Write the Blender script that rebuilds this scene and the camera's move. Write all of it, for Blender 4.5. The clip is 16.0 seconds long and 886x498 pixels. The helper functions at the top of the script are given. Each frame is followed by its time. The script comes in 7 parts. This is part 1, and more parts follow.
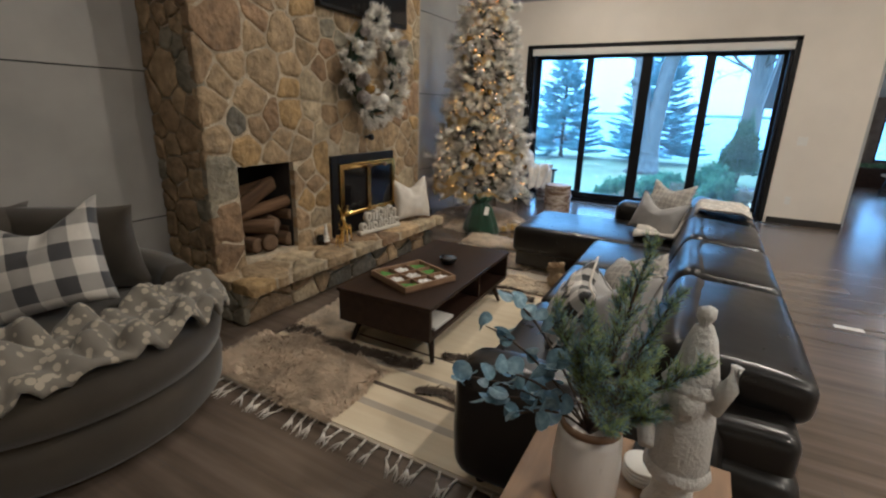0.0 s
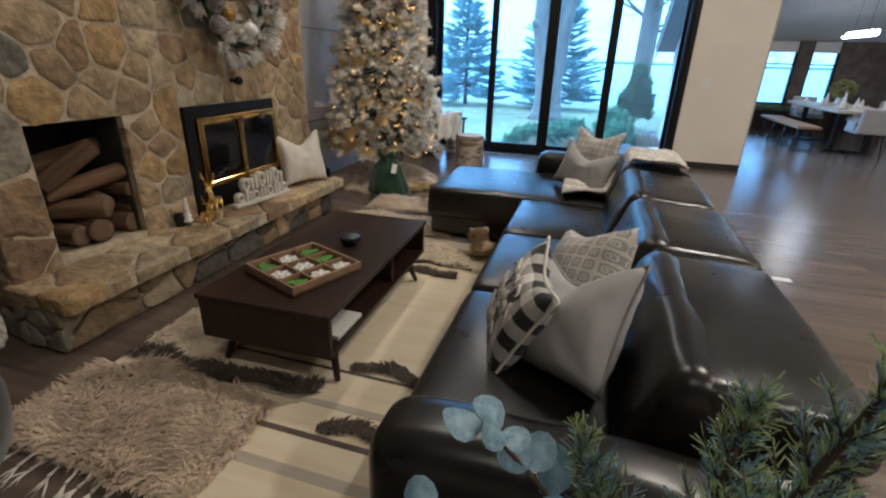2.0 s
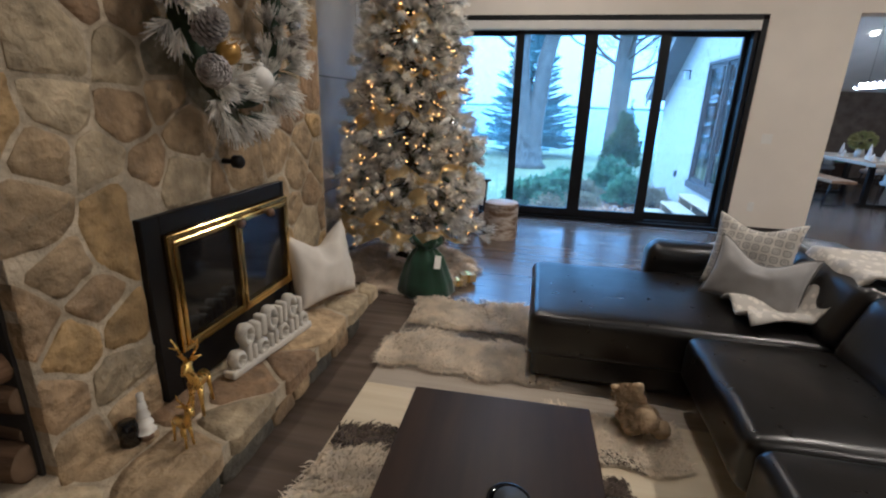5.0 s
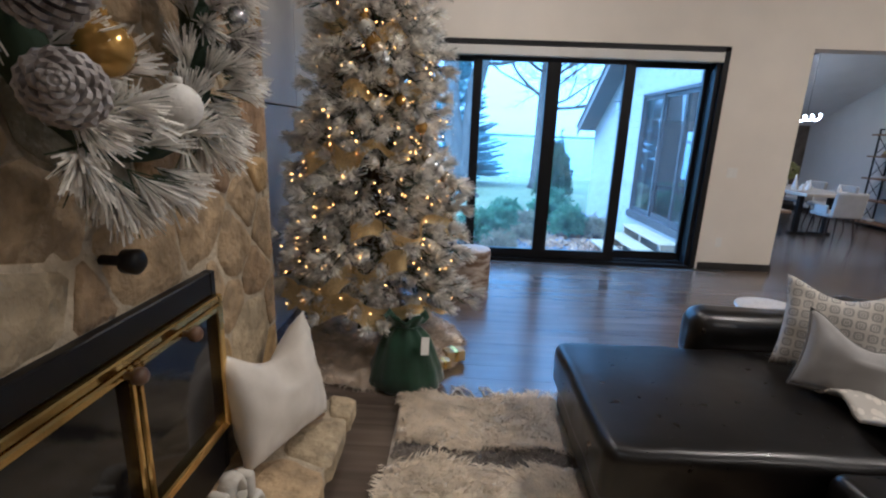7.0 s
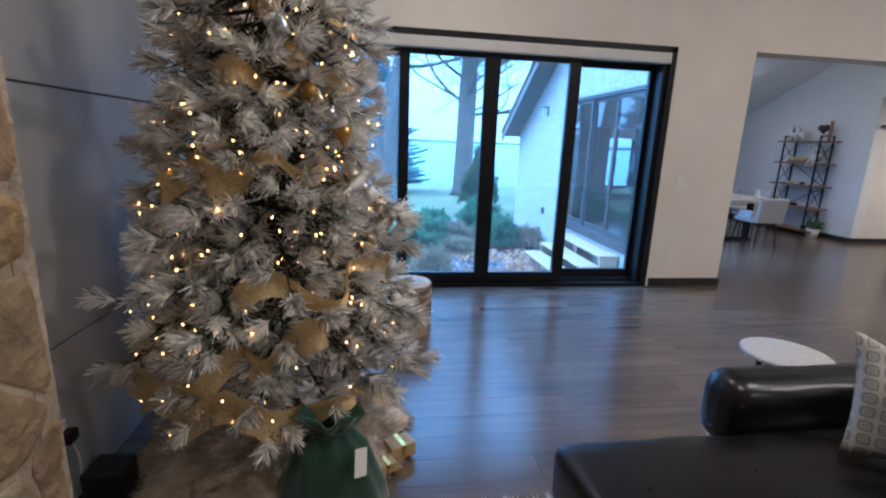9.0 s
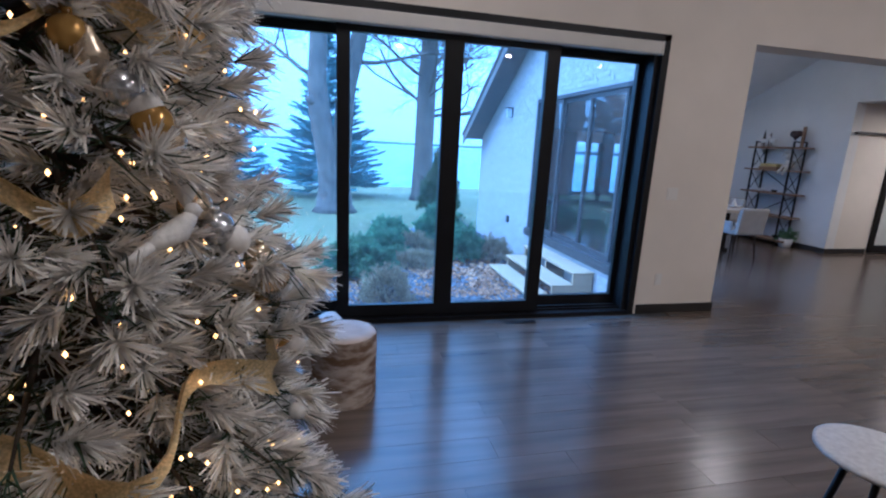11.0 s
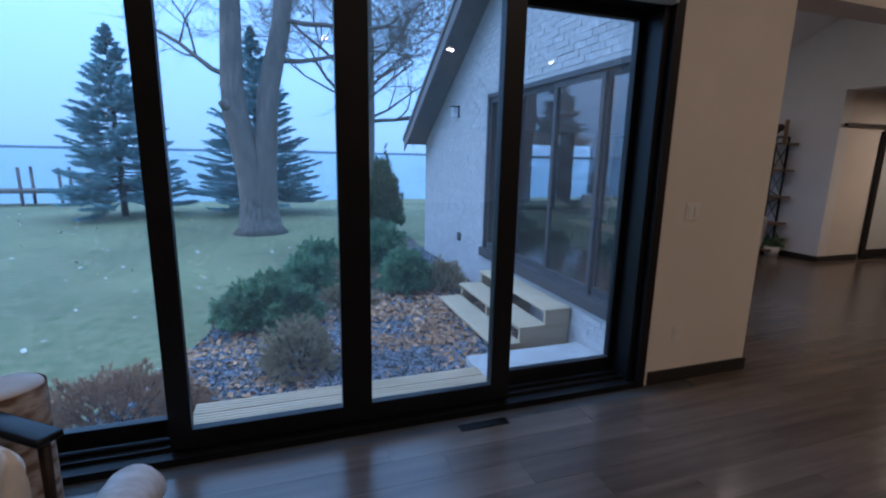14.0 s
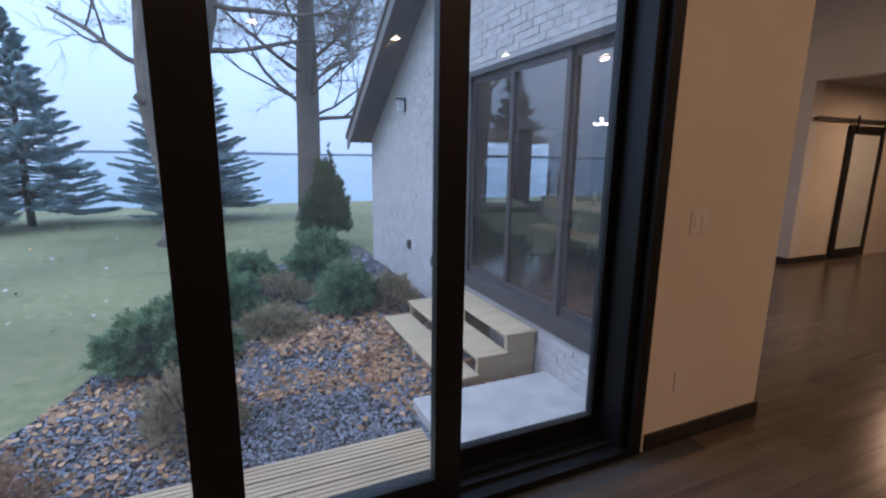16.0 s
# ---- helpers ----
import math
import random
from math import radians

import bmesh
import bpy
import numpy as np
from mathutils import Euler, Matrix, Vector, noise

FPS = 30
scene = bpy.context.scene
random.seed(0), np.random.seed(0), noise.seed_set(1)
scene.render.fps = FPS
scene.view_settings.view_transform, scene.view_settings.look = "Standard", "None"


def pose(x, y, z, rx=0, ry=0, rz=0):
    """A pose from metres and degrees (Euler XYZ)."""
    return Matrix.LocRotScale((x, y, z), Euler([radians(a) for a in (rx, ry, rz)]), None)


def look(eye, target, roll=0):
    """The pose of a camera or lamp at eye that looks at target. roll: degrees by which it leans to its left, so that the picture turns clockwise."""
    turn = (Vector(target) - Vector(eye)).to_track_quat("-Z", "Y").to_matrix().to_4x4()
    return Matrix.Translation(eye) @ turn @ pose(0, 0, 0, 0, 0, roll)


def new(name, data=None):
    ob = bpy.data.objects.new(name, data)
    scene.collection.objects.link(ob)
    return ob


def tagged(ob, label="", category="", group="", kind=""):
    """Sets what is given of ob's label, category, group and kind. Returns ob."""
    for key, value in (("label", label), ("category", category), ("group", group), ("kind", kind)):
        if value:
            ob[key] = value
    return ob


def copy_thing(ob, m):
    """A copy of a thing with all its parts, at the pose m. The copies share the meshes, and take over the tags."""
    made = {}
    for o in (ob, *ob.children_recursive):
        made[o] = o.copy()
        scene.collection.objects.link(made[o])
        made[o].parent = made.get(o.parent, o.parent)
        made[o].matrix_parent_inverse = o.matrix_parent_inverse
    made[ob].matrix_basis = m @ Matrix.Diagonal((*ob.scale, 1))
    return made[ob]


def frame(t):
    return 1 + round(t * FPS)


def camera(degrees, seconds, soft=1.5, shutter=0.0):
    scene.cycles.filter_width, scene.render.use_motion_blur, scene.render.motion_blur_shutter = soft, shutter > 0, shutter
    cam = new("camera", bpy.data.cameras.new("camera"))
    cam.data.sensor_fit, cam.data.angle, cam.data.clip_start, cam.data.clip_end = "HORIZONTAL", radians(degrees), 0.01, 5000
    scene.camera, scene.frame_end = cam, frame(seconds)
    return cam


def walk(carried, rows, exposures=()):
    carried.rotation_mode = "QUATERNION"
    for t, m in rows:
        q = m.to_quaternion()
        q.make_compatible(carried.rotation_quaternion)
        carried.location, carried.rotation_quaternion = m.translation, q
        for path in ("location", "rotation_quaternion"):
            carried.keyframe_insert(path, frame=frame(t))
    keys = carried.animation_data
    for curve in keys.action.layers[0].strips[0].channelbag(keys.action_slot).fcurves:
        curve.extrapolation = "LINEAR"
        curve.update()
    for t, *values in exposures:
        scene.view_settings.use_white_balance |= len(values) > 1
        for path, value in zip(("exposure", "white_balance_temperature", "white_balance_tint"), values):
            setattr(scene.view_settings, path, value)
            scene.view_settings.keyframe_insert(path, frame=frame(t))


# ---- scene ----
# ---- camera ----
cam = camera(87.0, 16.0, soft=2.2)
METRES, EYE, TURN = 8.0, 1.5, 28.4
ROWS = [
    (0.0, 0.0, 0.0, 0.0, 0.47, -16.7, -1.57),
    (0.5, -0.0047, 0.0201, -0.0039, -3.53, -18.03, -1.05),
    (1.0, 0.0026, 0.0431, -0.0083, -7.01, -19.96, -0.82),
    (1.5, 0.0083, 0.0639, -0.0087, -9.41, -21.45, -1.27),
    (2.0, 0.0066, 0.0859, -0.0097, -11.12, -22.26, -1.59),
    (2.5, -0.0026, 0.1138, -0.0085, -13.56, -22.45, -1.42),
    (3.0, -0.0093, 0.1475, -0.0088, -14.5, -21.7, -1.16),
    (3.5, -0.0125, 0.1858, -0.0075, -14.59, -20.32, -0.99),
    (4.0, -0.0251, 0.2224, -0.0043, -14.56, -19.1, -1.29),
    (6.5, -0.0747, 0.3835, 0.0026, -23.78, -14.92, -1.97),
    (7.0, -0.0677, 0.4145, 0.0045, -26.33, -13.98, -2.13),
    (7.5, -0.0624, 0.4471, 0.0049, -28.02, -13.45, -2.44),
    (8.0, -0.0555, 0.474, 0.0055, -30.99, -13.09, -2.13),
    (8.5, -0.0398, 0.4993, 0.0053, -33.78, -12.89, -2.0),
    (9.0, -0.024, 0.5207, 0.0051, -36.24, -12.96, -2.19),
    (11.5, 0.0763, 0.6344, 0.0057, -42.33, -12.27, -2.17),
    (12.0, 0.1004, 0.6567, 0.0044, -43.88, -11.89, -1.27),
    (12.5, 0.1321, 0.677, 0.0056, -44.6, -11.68, -1.23),
    (13.0, 0.1589, 0.6978, 0.004, -44.97, -12.03, -1.82),
    (13.5, 0.1838, 0.7241, 0.005, -46.26, -11.76, -1.39),
    (14.0, 0.2108, 0.7425, 0.0039, -47.08, -11.38, -1.12),
    (14.5, 0.2412, 0.7593, 0.0022, -47.3, -10.94, -1.28),
    (15.0, 0.2668, 0.7768, 0.0022, -48.94, -11.12, -1.28),
    (15.5, 0.2851, 0.7931, 0.0008, -51.14, -11.15, -1.26),
    (16.0, 0.3086, 0.8027, -0.0002, -52.27, -11.23, -0.74),
]
EXPOSURES = [(0.0, 0.92, 4500, 1), (4.0, 0.76, 4450, 3), (9.0, 0.65, 4250, 7), (11.5, -0.02, 4150, 13), (12.5, -0.55, 4250, 17), (14.0, -0.82, 4950, 15), (16.0, -0.63, 6450, 26)]
walk(cam, [(t, pose(0, 0, EYE, 0, 0, TURN) @ pose(METRES * x, METRES * y, METRES * z, 90 + pitch, roll, yaw)) for t, x, y, z, yaw, pitch, roll in ROWS], EXPOSURES)

# ---- world and large lights ----
world = bpy.data.worlds.new("overcast_sky")
scene.world = world
world.use_nodes = True
wn, wl = world.node_tree.nodes, world.node_tree.links
wn.clear()
sky = wn.new("ShaderNodeTexSky")
sky.sky_type, sky.sun_disc = "NISHITA", False
sky.sun_elevation, sky.sun_rotation = radians(12), radians(250)
cloud = wn.new("ShaderNodeMix")
cloud.data_type = "RGBA"
cloud.inputs["Factor"].default_value = 0.94
cloud.inputs["B"].default_value = (3.8, 6.25, 9.2, 1)
wl.new(sky.outputs["Color"], cloud.inputs["A"])
back = wn.new("ShaderNodeBackground")
back.inputs["Strength"].default_value = 0.22
# an overcast sky is about three times brighter overhead than at the horizon
tcw, sep, up_, rise = wn.new("ShaderNodeTexCoord"), wn.new("ShaderNodeSeparateXYZ"), wn.new("ShaderNodeClamp"), wn.new("ShaderNodeMath")
rise.operation, rise.inputs[1].default_value, rise.inputs[2].default_value = "MULTIPLY_ADD", 2.0, 1.0
gain = wn.new("ShaderNodeVectorMath")
gain.operation = "SCALE"
wl.new(tcw.outputs["Generated"], sep.inputs[0])
wl.new(sep.outputs["Z"], up_.inputs["Value"])
wl.new(up_.outputs[0], rise.inputs[0])
wl.new(cloud.outputs["Result"], gain.inputs[0])
wl.new(rise.outputs[0], gain.inputs["Scale"])
wl.new(gain.outputs[0], back.inputs["Color"])
wl.new(back.outputs[0], wn.new("ShaderNodeOutputWorld").inputs["Surface"])

sun = new("sun", bpy.data.lights.new("sun", "SUN"))
sun.data.energy, sun.data.angle, sun.data.color = 1.5, radians(40), (0.9, 0.96, 1)
sun.matrix_world = look((-30, 14, 28), (0, 10, 0))

LAMP_WARM = (1.0, 0.68, 0.4)
LAMPS = [(-0.39, 0.14, 7), (-1.6, 4.3, 32), (2.43, 0.14, 40), (1.6, 4.3, 74), (4.4, 3.2, 74), (5.25, 0.14, 16), (4.4, 6.6, 6), (-1.7, 6.9, 17)]


def ceiling_z(y):
    """Vaulted ceiling over the living room: low at the window wall, ridge over the sofa."""
    return 3.2 + 0.43 * (8.4 - y) if y > 3.4 else 5.35 - 0.43 * (3.4 - y)


for k, (x, y, watts) in enumerate(LAMPS):
    lamp = new("downlight_glow", bpy.data.lights.new("downlight_glow", "AREA"))
    lamp.data.shape, lamp.data.size, lamp.data.energy, lamp.data.color = "DISK", 0.16, watts, LAMP_WARM
    lamp.matrix_world = pose(x, y, ceiling_z(y) - 0.06)
for x, y, z, watts in ((4.3, 10.2, 3.7, 17), (4.3, 12.6, 2.75, 7), (7.6, 9.6, 2.5, 34)):
    lamp = new("downlight_glow", bpy.data.lights.new("downlight_glow", "AREA"))
    lamp.data.shape, lamp.data.size, lamp.data.energy, lamp.data.color = "DISK", 0.16, watts, LAMP_WARM
    lamp.matrix_world = pose(x, y, z)


# ---- materials ----
def mat(name, col, rough=0.6, metal=0.0, var=0.15, scale=6.0, bump=0.15, bscale=60.0, rand=0.0, col2=None, stretch=(1, 1, 1), coat=0.0, sheen=0.0, spec=0.5, detail=5.0, dist=0.01, lo=0.3, hi=0.7):
    m = bpy.data.materials.new(name)
    m.use_nodes = True
    n, l = m.node_tree.nodes, m.node_tree.links
    b = n["Principled BSDF"]
    tc, mp = n.new("ShaderNodeTexCoord"), n.new("ShaderNodeMapping")
    mp.inputs["Scale"].default_value = stretch
    l.new(tc.outputs["Object"], mp.inputs["Vector"])
    vec = mp.outputs["Vector"]
    if rand:
        oi, ad = n.new("ShaderNodeObjectInfo"), n.new("ShaderNodeVectorMath")
        mu = n.new("ShaderNodeMath")
        mu.operation, mu.inputs[1].default_value = "MULTIPLY", 37.0
        l.new(oi.outputs["Random"], mu.inputs[0])
        ad.operation = "ADD"
        l.new(vec, ad.inputs[0])
        l.new(mu.outputs[0], ad.inputs[1])
        vec = ad.outputs[0]
    n1 = n.new("ShaderNodeTexNoise")
    n1.inputs["Scale"].default_value, n1.inputs["Detail"].default_value = scale, detail
    l.new(vec, n1.inputs["Vector"])
    rp = n.new("ShaderNodeValToRGB")
    rp.color_ramp.elements[0].position, rp.color_ramp.elements[1].position = lo, hi
    c2 = col2 or [min(1, c * (1 + var)) for c in col]
    c1 = col if col2 else [c * (1 - var) for c in col]
    rp.color_ramp.elements[0].color, rp.color_ramp.elements[1].color = (*c1, 1), (*c2, 1)
    l.new(n1.outputs["Fac"], rp.inputs["Fac"])
    out = rp.outputs["Color"]
    if rand:
        hs, mr = n.new("ShaderNodeHueSaturation"), n.new("ShaderNodeMapRange")
        mr.inputs["To Min"].default_value, mr.inputs["To Max"].default_value = 1 - rand, 1 + rand
        l.new(oi.outputs["Random"], mr.inputs["Value"])
        l.new(mr.outputs["Result"], hs.inputs["Value"])
        l.new(out, hs.inputs["Color"])
        out = hs.outputs["Color"]
    l.new(out, b.inputs["Base Color"])
    n2 = n.new("ShaderNodeTexNoise")
    n2.inputs["Scale"].default_value, n2.inputs["Detail"].default_value = bscale, 4.0
    l.new(vec, n2.inputs["Vector"])
    bp = n.new("ShaderNodeBump")
    bp.inputs["Strength"].default_value, bp.inputs["Distance"].default_value = bump, dist
    l.new(n2.outputs["Fac"], bp.inputs["Height"])
    l.new(bp.outputs["Normal"], b.inputs["Normal"])
    rr = n.new("ShaderNodeMapRange")
    rr.inputs["To Min"].default_value, rr.inputs["To Max"].default_value = max(0.02, rough - 0.07), min(1, rough + 0.07)
    l.new(n2.outputs["Fac"], rr.inputs["Value"])
    l.new(rr.outputs["Result"], b.inputs["Roughness"])
    b.inputs["Metallic"].default_value = metal
    b.inputs["Coat Weight"].default_value = coat
    b.inputs["Sheen Weight"].default_value = sheen
    b.inputs["Specular IOR Level"].default_value = spec
    return m


def glow(name, col, strength):
    m = bpy.data.materials.new(name)
    m.use_nodes = True
    b = m.node_tree.nodes["Principled BSDF"]
    b.inputs["Base Color"].default_value = (*col, 1)
    b.inputs["Emission Color"].default_value = (*col, 1)
    b.inputs["Emission Strength"].default_value = strength
    return m


def pane_glass(name, tint=(1, 1, 1), base=0.045, haze=0.0):
    m = bpy.data.materials.new(name)
    m.use_nodes = True
    n, l = m.node_tree.nodes, m.node_tree.links
    n.remove(n["Principled BSDF"])
    tr, gl, mx, fr = n.new("ShaderNodeBsdfTransparent"), n.new("ShaderNodeBsdfGlossy"), n.new("ShaderNodeMixShader"), n.new("ShaderNodeLayerWeight")
    tr.inputs["Color"].default_value = (*tint, 1)
    gl.inputs["Roughness"].default_value = 0.0
    pw, sc = n.new("ShaderNodeMath"), n.new("ShaderNodeMath")
    pw.operation, pw.inputs[1].default_value = "POWER", 5.0
    sc.operation, sc.inputs[1].default_value, sc.inputs[2].default_value = "MULTIPLY_ADD", 1 - base, base
    fr.inputs["Blend"].default_value = 0.5
    l.new(fr.outputs["Facing"], pw.inputs[0])
    l.new(pw.outputs[0], sc.inputs[0])
    l.new(sc.outputs[0], mx.inputs["Fac"])
    l.new(tr.outputs[0], mx.inputs[1])
    l.new(gl.outputs[0], mx.inputs[2])
    out = mx.outputs[0]
    if haze:
        # a slight translucent share lays a pale veil of light over the view
        tl, dm = n.new("ShaderNodeBsdfTranslucent"), n.new("ShaderNodeMixShader")
        dm.inputs["Fac"].default_value = haze
        l.new(out, dm.inputs[1])
        l.new(tl.outputs[0], dm.inputs[2])
        out = dm.outputs[0]
    l.new(out, n["Material Output"].inputs["Surface"])
    return m


def tone(m, scale, amount):
    """A second, larger scale of stains over a material's colour."""
    n, l = m.node_tree.nodes, m.node_tree.links
    b = n["Principled BSDF"]
    src = b.inputs["Base Color"].links[0].from_socket
    tc = n.new("ShaderNodeTexCoord")
    ns = n.new("ShaderNodeTexNoise")
    ns.inputs["Scale"].default_value, ns.inputs["Detail"].default_value = scale, 3.0
    l.new(tc.outputs["Object"], ns.inputs["Vector"])
    mr = n.new("ShaderNodeMapRange")
    mr.inputs["From Min"].default_value, mr.inputs["From Max"].default_value = 0.3, 0.7
    mr.inputs["To Min"].default_value, mr.inputs["To Max"].default_value = 1 - amount, 1 + amount
    l.new(ns.outputs["Fac"], mr.inputs["Value"])
    hs = n.new("ShaderNodeHueSaturation")
    l.new(mr.outputs["Result"], hs.inputs["Value"])
    l.new(src, hs.inputs["Color"])
    l.new(hs.outputs["Color"], b.inputs["Base Color"])
    return m


M_WALL = tone(mat("warm_white_paint", (0.72, 0.66, 0.58), 0.75, var=0.03, scale=3, bump=0.12, bscale=140, dist=0.003), 0.8, 0.04)
M_CEIL = mat("grey_ceiling_paint", (0.42, 0.42, 0.42), 0.85, var=0.04, bump=0.2, bscale=90, dist=0.004)
M_DINWALL = mat("white_paint", (0.74, 0.73, 0.71), 0.75, var=0.03, scale=3, bump=0.12, bscale=140, dist=0.003)
M_PANEL = tone(mat("grey_plaster_panel", (0.34, 0.33, 0.31), 0.55, var=0.12, scale=2.2, bump=0.1, bscale=30, rand=0.05, dist=0.004), 1.1, 0.12)
M_GROOVE = mat("dark_groove", (0.05, 0.05, 0.05), 0.8)
M_BLACK = mat("black_aluminium", (0.006, 0.006, 0.007), 0.4, var=0.2, bump=0.05, bscale=200, dist=0.002, spec=0.3)
M_BASEBOARD = mat("black_baseboard_paint", (0.02, 0.018, 0.017), 0.45, var=0.2)
M_PLANK = tone(mat("brown_vinyl_plank", (0.08, 0.061, 0.047), 0.22, var=0.3, scale=3.0, bump=0.25, bscale=22, rand=0.14, stretch=(0.35, 5, 1), col2=(0.165, 0.13, 0.102), dist=0.002, lo=0.25, hi=0.8, spec=0.7), 1.5, 0.16)
M_STONE = [tone(mat("fieldstone_" + nm, [q * 0.66 for q in c], 0.82, scale=13, bump=1.0, bscale=26, rand=0.16, dist=0.02, detail=10.0, lo=0.34, hi=0.68, col2=[q * 1.25 for q in c]), 4, 0.22) for nm, c in
           (("tan", (0.34, 0.25, 0.14)), ("ochre", (0.36, 0.245, 0.105)), ("grey", (0.25, 0.225, 0.165)), ("rust", (0.25, 0.165, 0.09)), ("cream", (0.37, 0.3, 0.19)), ("slate", (0.115, 0.105, 0.083)), ("brown", (0.27, 0.19, 0.105)))]
M_MORTAR = tone(mat("pale_mortar", (0.41, 0.345, 0.245), 0.95, var=0.22, scale=14, bump=1.0, bscale=45, dist=0.012), 5, 0.2)
M_NEARBLACK = mat("near_black_firebrick", (0.02, 0.017, 0.015), 0.95, var=0.4)
M_BRASS = mat("polished_brass", (0.76, 0.53, 0.17), 0.16, 1.0, var=0.1, scale=12, bump=0.05, bscale=90, dist=0.002)
M_GOLD = mat("gold_mirror_finish", (0.9, 0.62, 0.16), 0.28, 1.0, var=0.06, bump=0.03)
M_DARKGLASS = mat("smoked_glass", (0.006, 0.006, 0.007), 0.05, var=0.1, bump=0.0)
M_LEATHER = tone(mat("black_leather", (0.007, 0.006, 0.0055), 0.3, var=0.25, scale=10, bump=0.1, bscale=14, dist=0.004, spec=0.52), 3, 0.2)
M_WALNUT = mat("dark_walnut", (0.014, 0.008, 0.006), 0.4, var=0.3, scale=3, bump=0.1, bscale=50, stretch=(6, 0.6, 6), col2=(0.03, 0.016, 0.01), dist=0.002, spec=0.28)
M_OAK = mat("rustic_wood", (0.17, 0.1, 0.055), 0.55, var=0.3, scale=3, bump=0.2, bscale=40, stretch=(6, 0.7, 6), col2=(0.28, 0.18, 0.1), dist=0.003)
M_VELVET = tone(mat("grey_brown_velvet", (0.034, 0.027, 0.018), 0.85, var=0.14, scale=5, bump=0.25, bscale=160, sheen=0.25, dist=0.004), 2.5, 0.2)
M_GREYCLOTH = mat("grey_cotton", (0.3, 0.29, 0.285), 0.9, var=0.08, scale=9, bump=0.3, bscale=220, sheen=0.3, dist=0.003)
M_WHITECLOTH = mat("off_white_cotton", (0.62, 0.58, 0.52), 0.9, var=0.08, scale=9, bump=0.3, bscale=220, sheen=0.2, dist=0.003)
M_BLANKET = tone(mat("cream_fleece", (0.7, 0.66, 0.6), 0.95, var=0.1, scale=20, bump=0.35, bscale=45, sheen=0.5, dist=0.006), 6, 0.1)
M_NEEDLE = tone(mat("green_needles", (0.035, 0.06, 0.035), 0.8, var=0.3, scale=8), 4, 0.2)
# cream tint: the warm glow of the tree bulbs is put into the white
M_FLOCK = tone(mat("snow_flocking", (0.86, 0.82, 0.77), 0.9, var=0.2, scale=14, bump=0.2), 7, 0.22)
M_BARK = mat("dark_bark", (0.06, 0.045, 0.03), 0.9, var=0.3, scale=12, bump=0.8, bscale=40, dist=0.01)
M_GREYBARK = tone(mat("grey_tree_bark", (0.14, 0.115, 0.095), 0.95, var=0.35, scale=5, bump=1.0, bscale=12, stretch=(3, 3, 0.6), dist=0.04), 1.5, 0.2)
M_BIRCH = mat("birch_bark", (0.16, 0.1, 0.06), 0.75, scale=5, bump=0.5, bscale=20, stretch=(1.5, 1.5, 4), col2=(0.5, 0.43, 0.36), dist=0.006, lo=0.4, hi=0.62)
M_BIRCHTOP = mat("birch_end_grain", (0.52, 0.45, 0.38), 0.8, var=0.14, scale=9, bump=0.3, bscale=50, dist=0.004)
M_WHITE = mat("white_ceramic", (0.75, 0.73, 0.69), 0.35, var=0.05, bump=0.05)
M_WHITEGLIT = mat("white_glitter", (0.74, 0.72, 0.69), 0.45, var=0.12, scale=60, bump=0.6, bscale=300, dist=0.004)
M_PLASTIC = mat("white_plastic", (0.7, 0.68, 0.64), 0.4, var=0.03)
M_GREENSACK = tone(mat("green_velvet", (0.003, 0.038, 0.013), 0.7, var=0.2, scale=12, bump=0.3, bscale=120, sheen=0.5, dist=0.004), 7, 0.25)
M_GREENPIECE = mat("green_felt", (0.09, 0.22, 0.03), 0.7, var=0.15, scale=30)
M_FUR = mat("beige_faux_fur", (0.66, 0.56, 0.44), 0.95, var=0.25, scale=14, bump=0.6, bscale=120, dist=0.01)
M_GRASS = tone(mat("autumn_grass", (0.105, 0.125, 0.046), 0.95, var=0.3, scale=6, detail=9.0, bump=0.6, bscale=45, col2=(0.2, 0.175, 0.085), dist=0.003), 0.35, 0.25)
M_LAKE = mat("lake_water", (0.09, 0.16, 0.2), 0.25, var=0.1, scale=0.2, bump=0.35, bscale=1.2, stretch=(0.3, 1, 1), dist=0.1)


def leafy(m, share=0.4):
    """Thin leaves let part of the light through."""
    n, l = m.node_tree.nodes, m.node_tree.links
    b = n["Principled BSDF"]
    tl, mx = n.new("ShaderNodeBsdfTranslucent"), n.new("ShaderNodeMixShader")
    mx.inputs["Fac"].default_value = share
    l.new(b.inputs["Base Color"].links[0].from_socket, tl.inputs["Color"])
    l.new(b.outputs[0], mx.inputs[1])
    l.new(tl.outputs[0], mx.inputs[2])
    l.new(mx.outputs[0], n["Material Output"].inputs["Surface"])
    return m


M_SHALE = mat("slate_chips", (0.13, 0.14, 0.165), 0.8, var=0.3, scale=4, bump=0.5, bscale=50, col2=(0.24, 0.25, 0.29))
M_LEAF = mat("dry_fallen_leaf", (0.25, 0.115, 0.05), 0.8, var=0.3, scale=3, bump=0.3, col2=(0.45, 0.27, 0.15))
M_SOIL = mat("dark_soil", (0.07, 0.055, 0.045), 0.95, var=0.4, scale=9, bump=0.8, bscale=30, dist=0.03)
M_JUNIPER = tone(mat("juniper_foliage", (0.1, 0.185, 0.1), 0.85, var=0.4, scale=6, col2=(0.24, 0.35, 0.19)), 3, 0.25)
M_DRYSHRUB = tone(mat("tan_shrub_foliage", (0.27, 0.22, 0.125), 0.9, var=0.3, scale=6, col2=(0.44, 0.36, 0.225)), 3, 0.2)
M_SPRUCE = tone(mat("blue_spruce_needles", (0.18, 0.28, 0.29), 0.9, var=0.3, scale=3, col2=(0.33, 0.46, 0.47)), 1.2, 0.25)
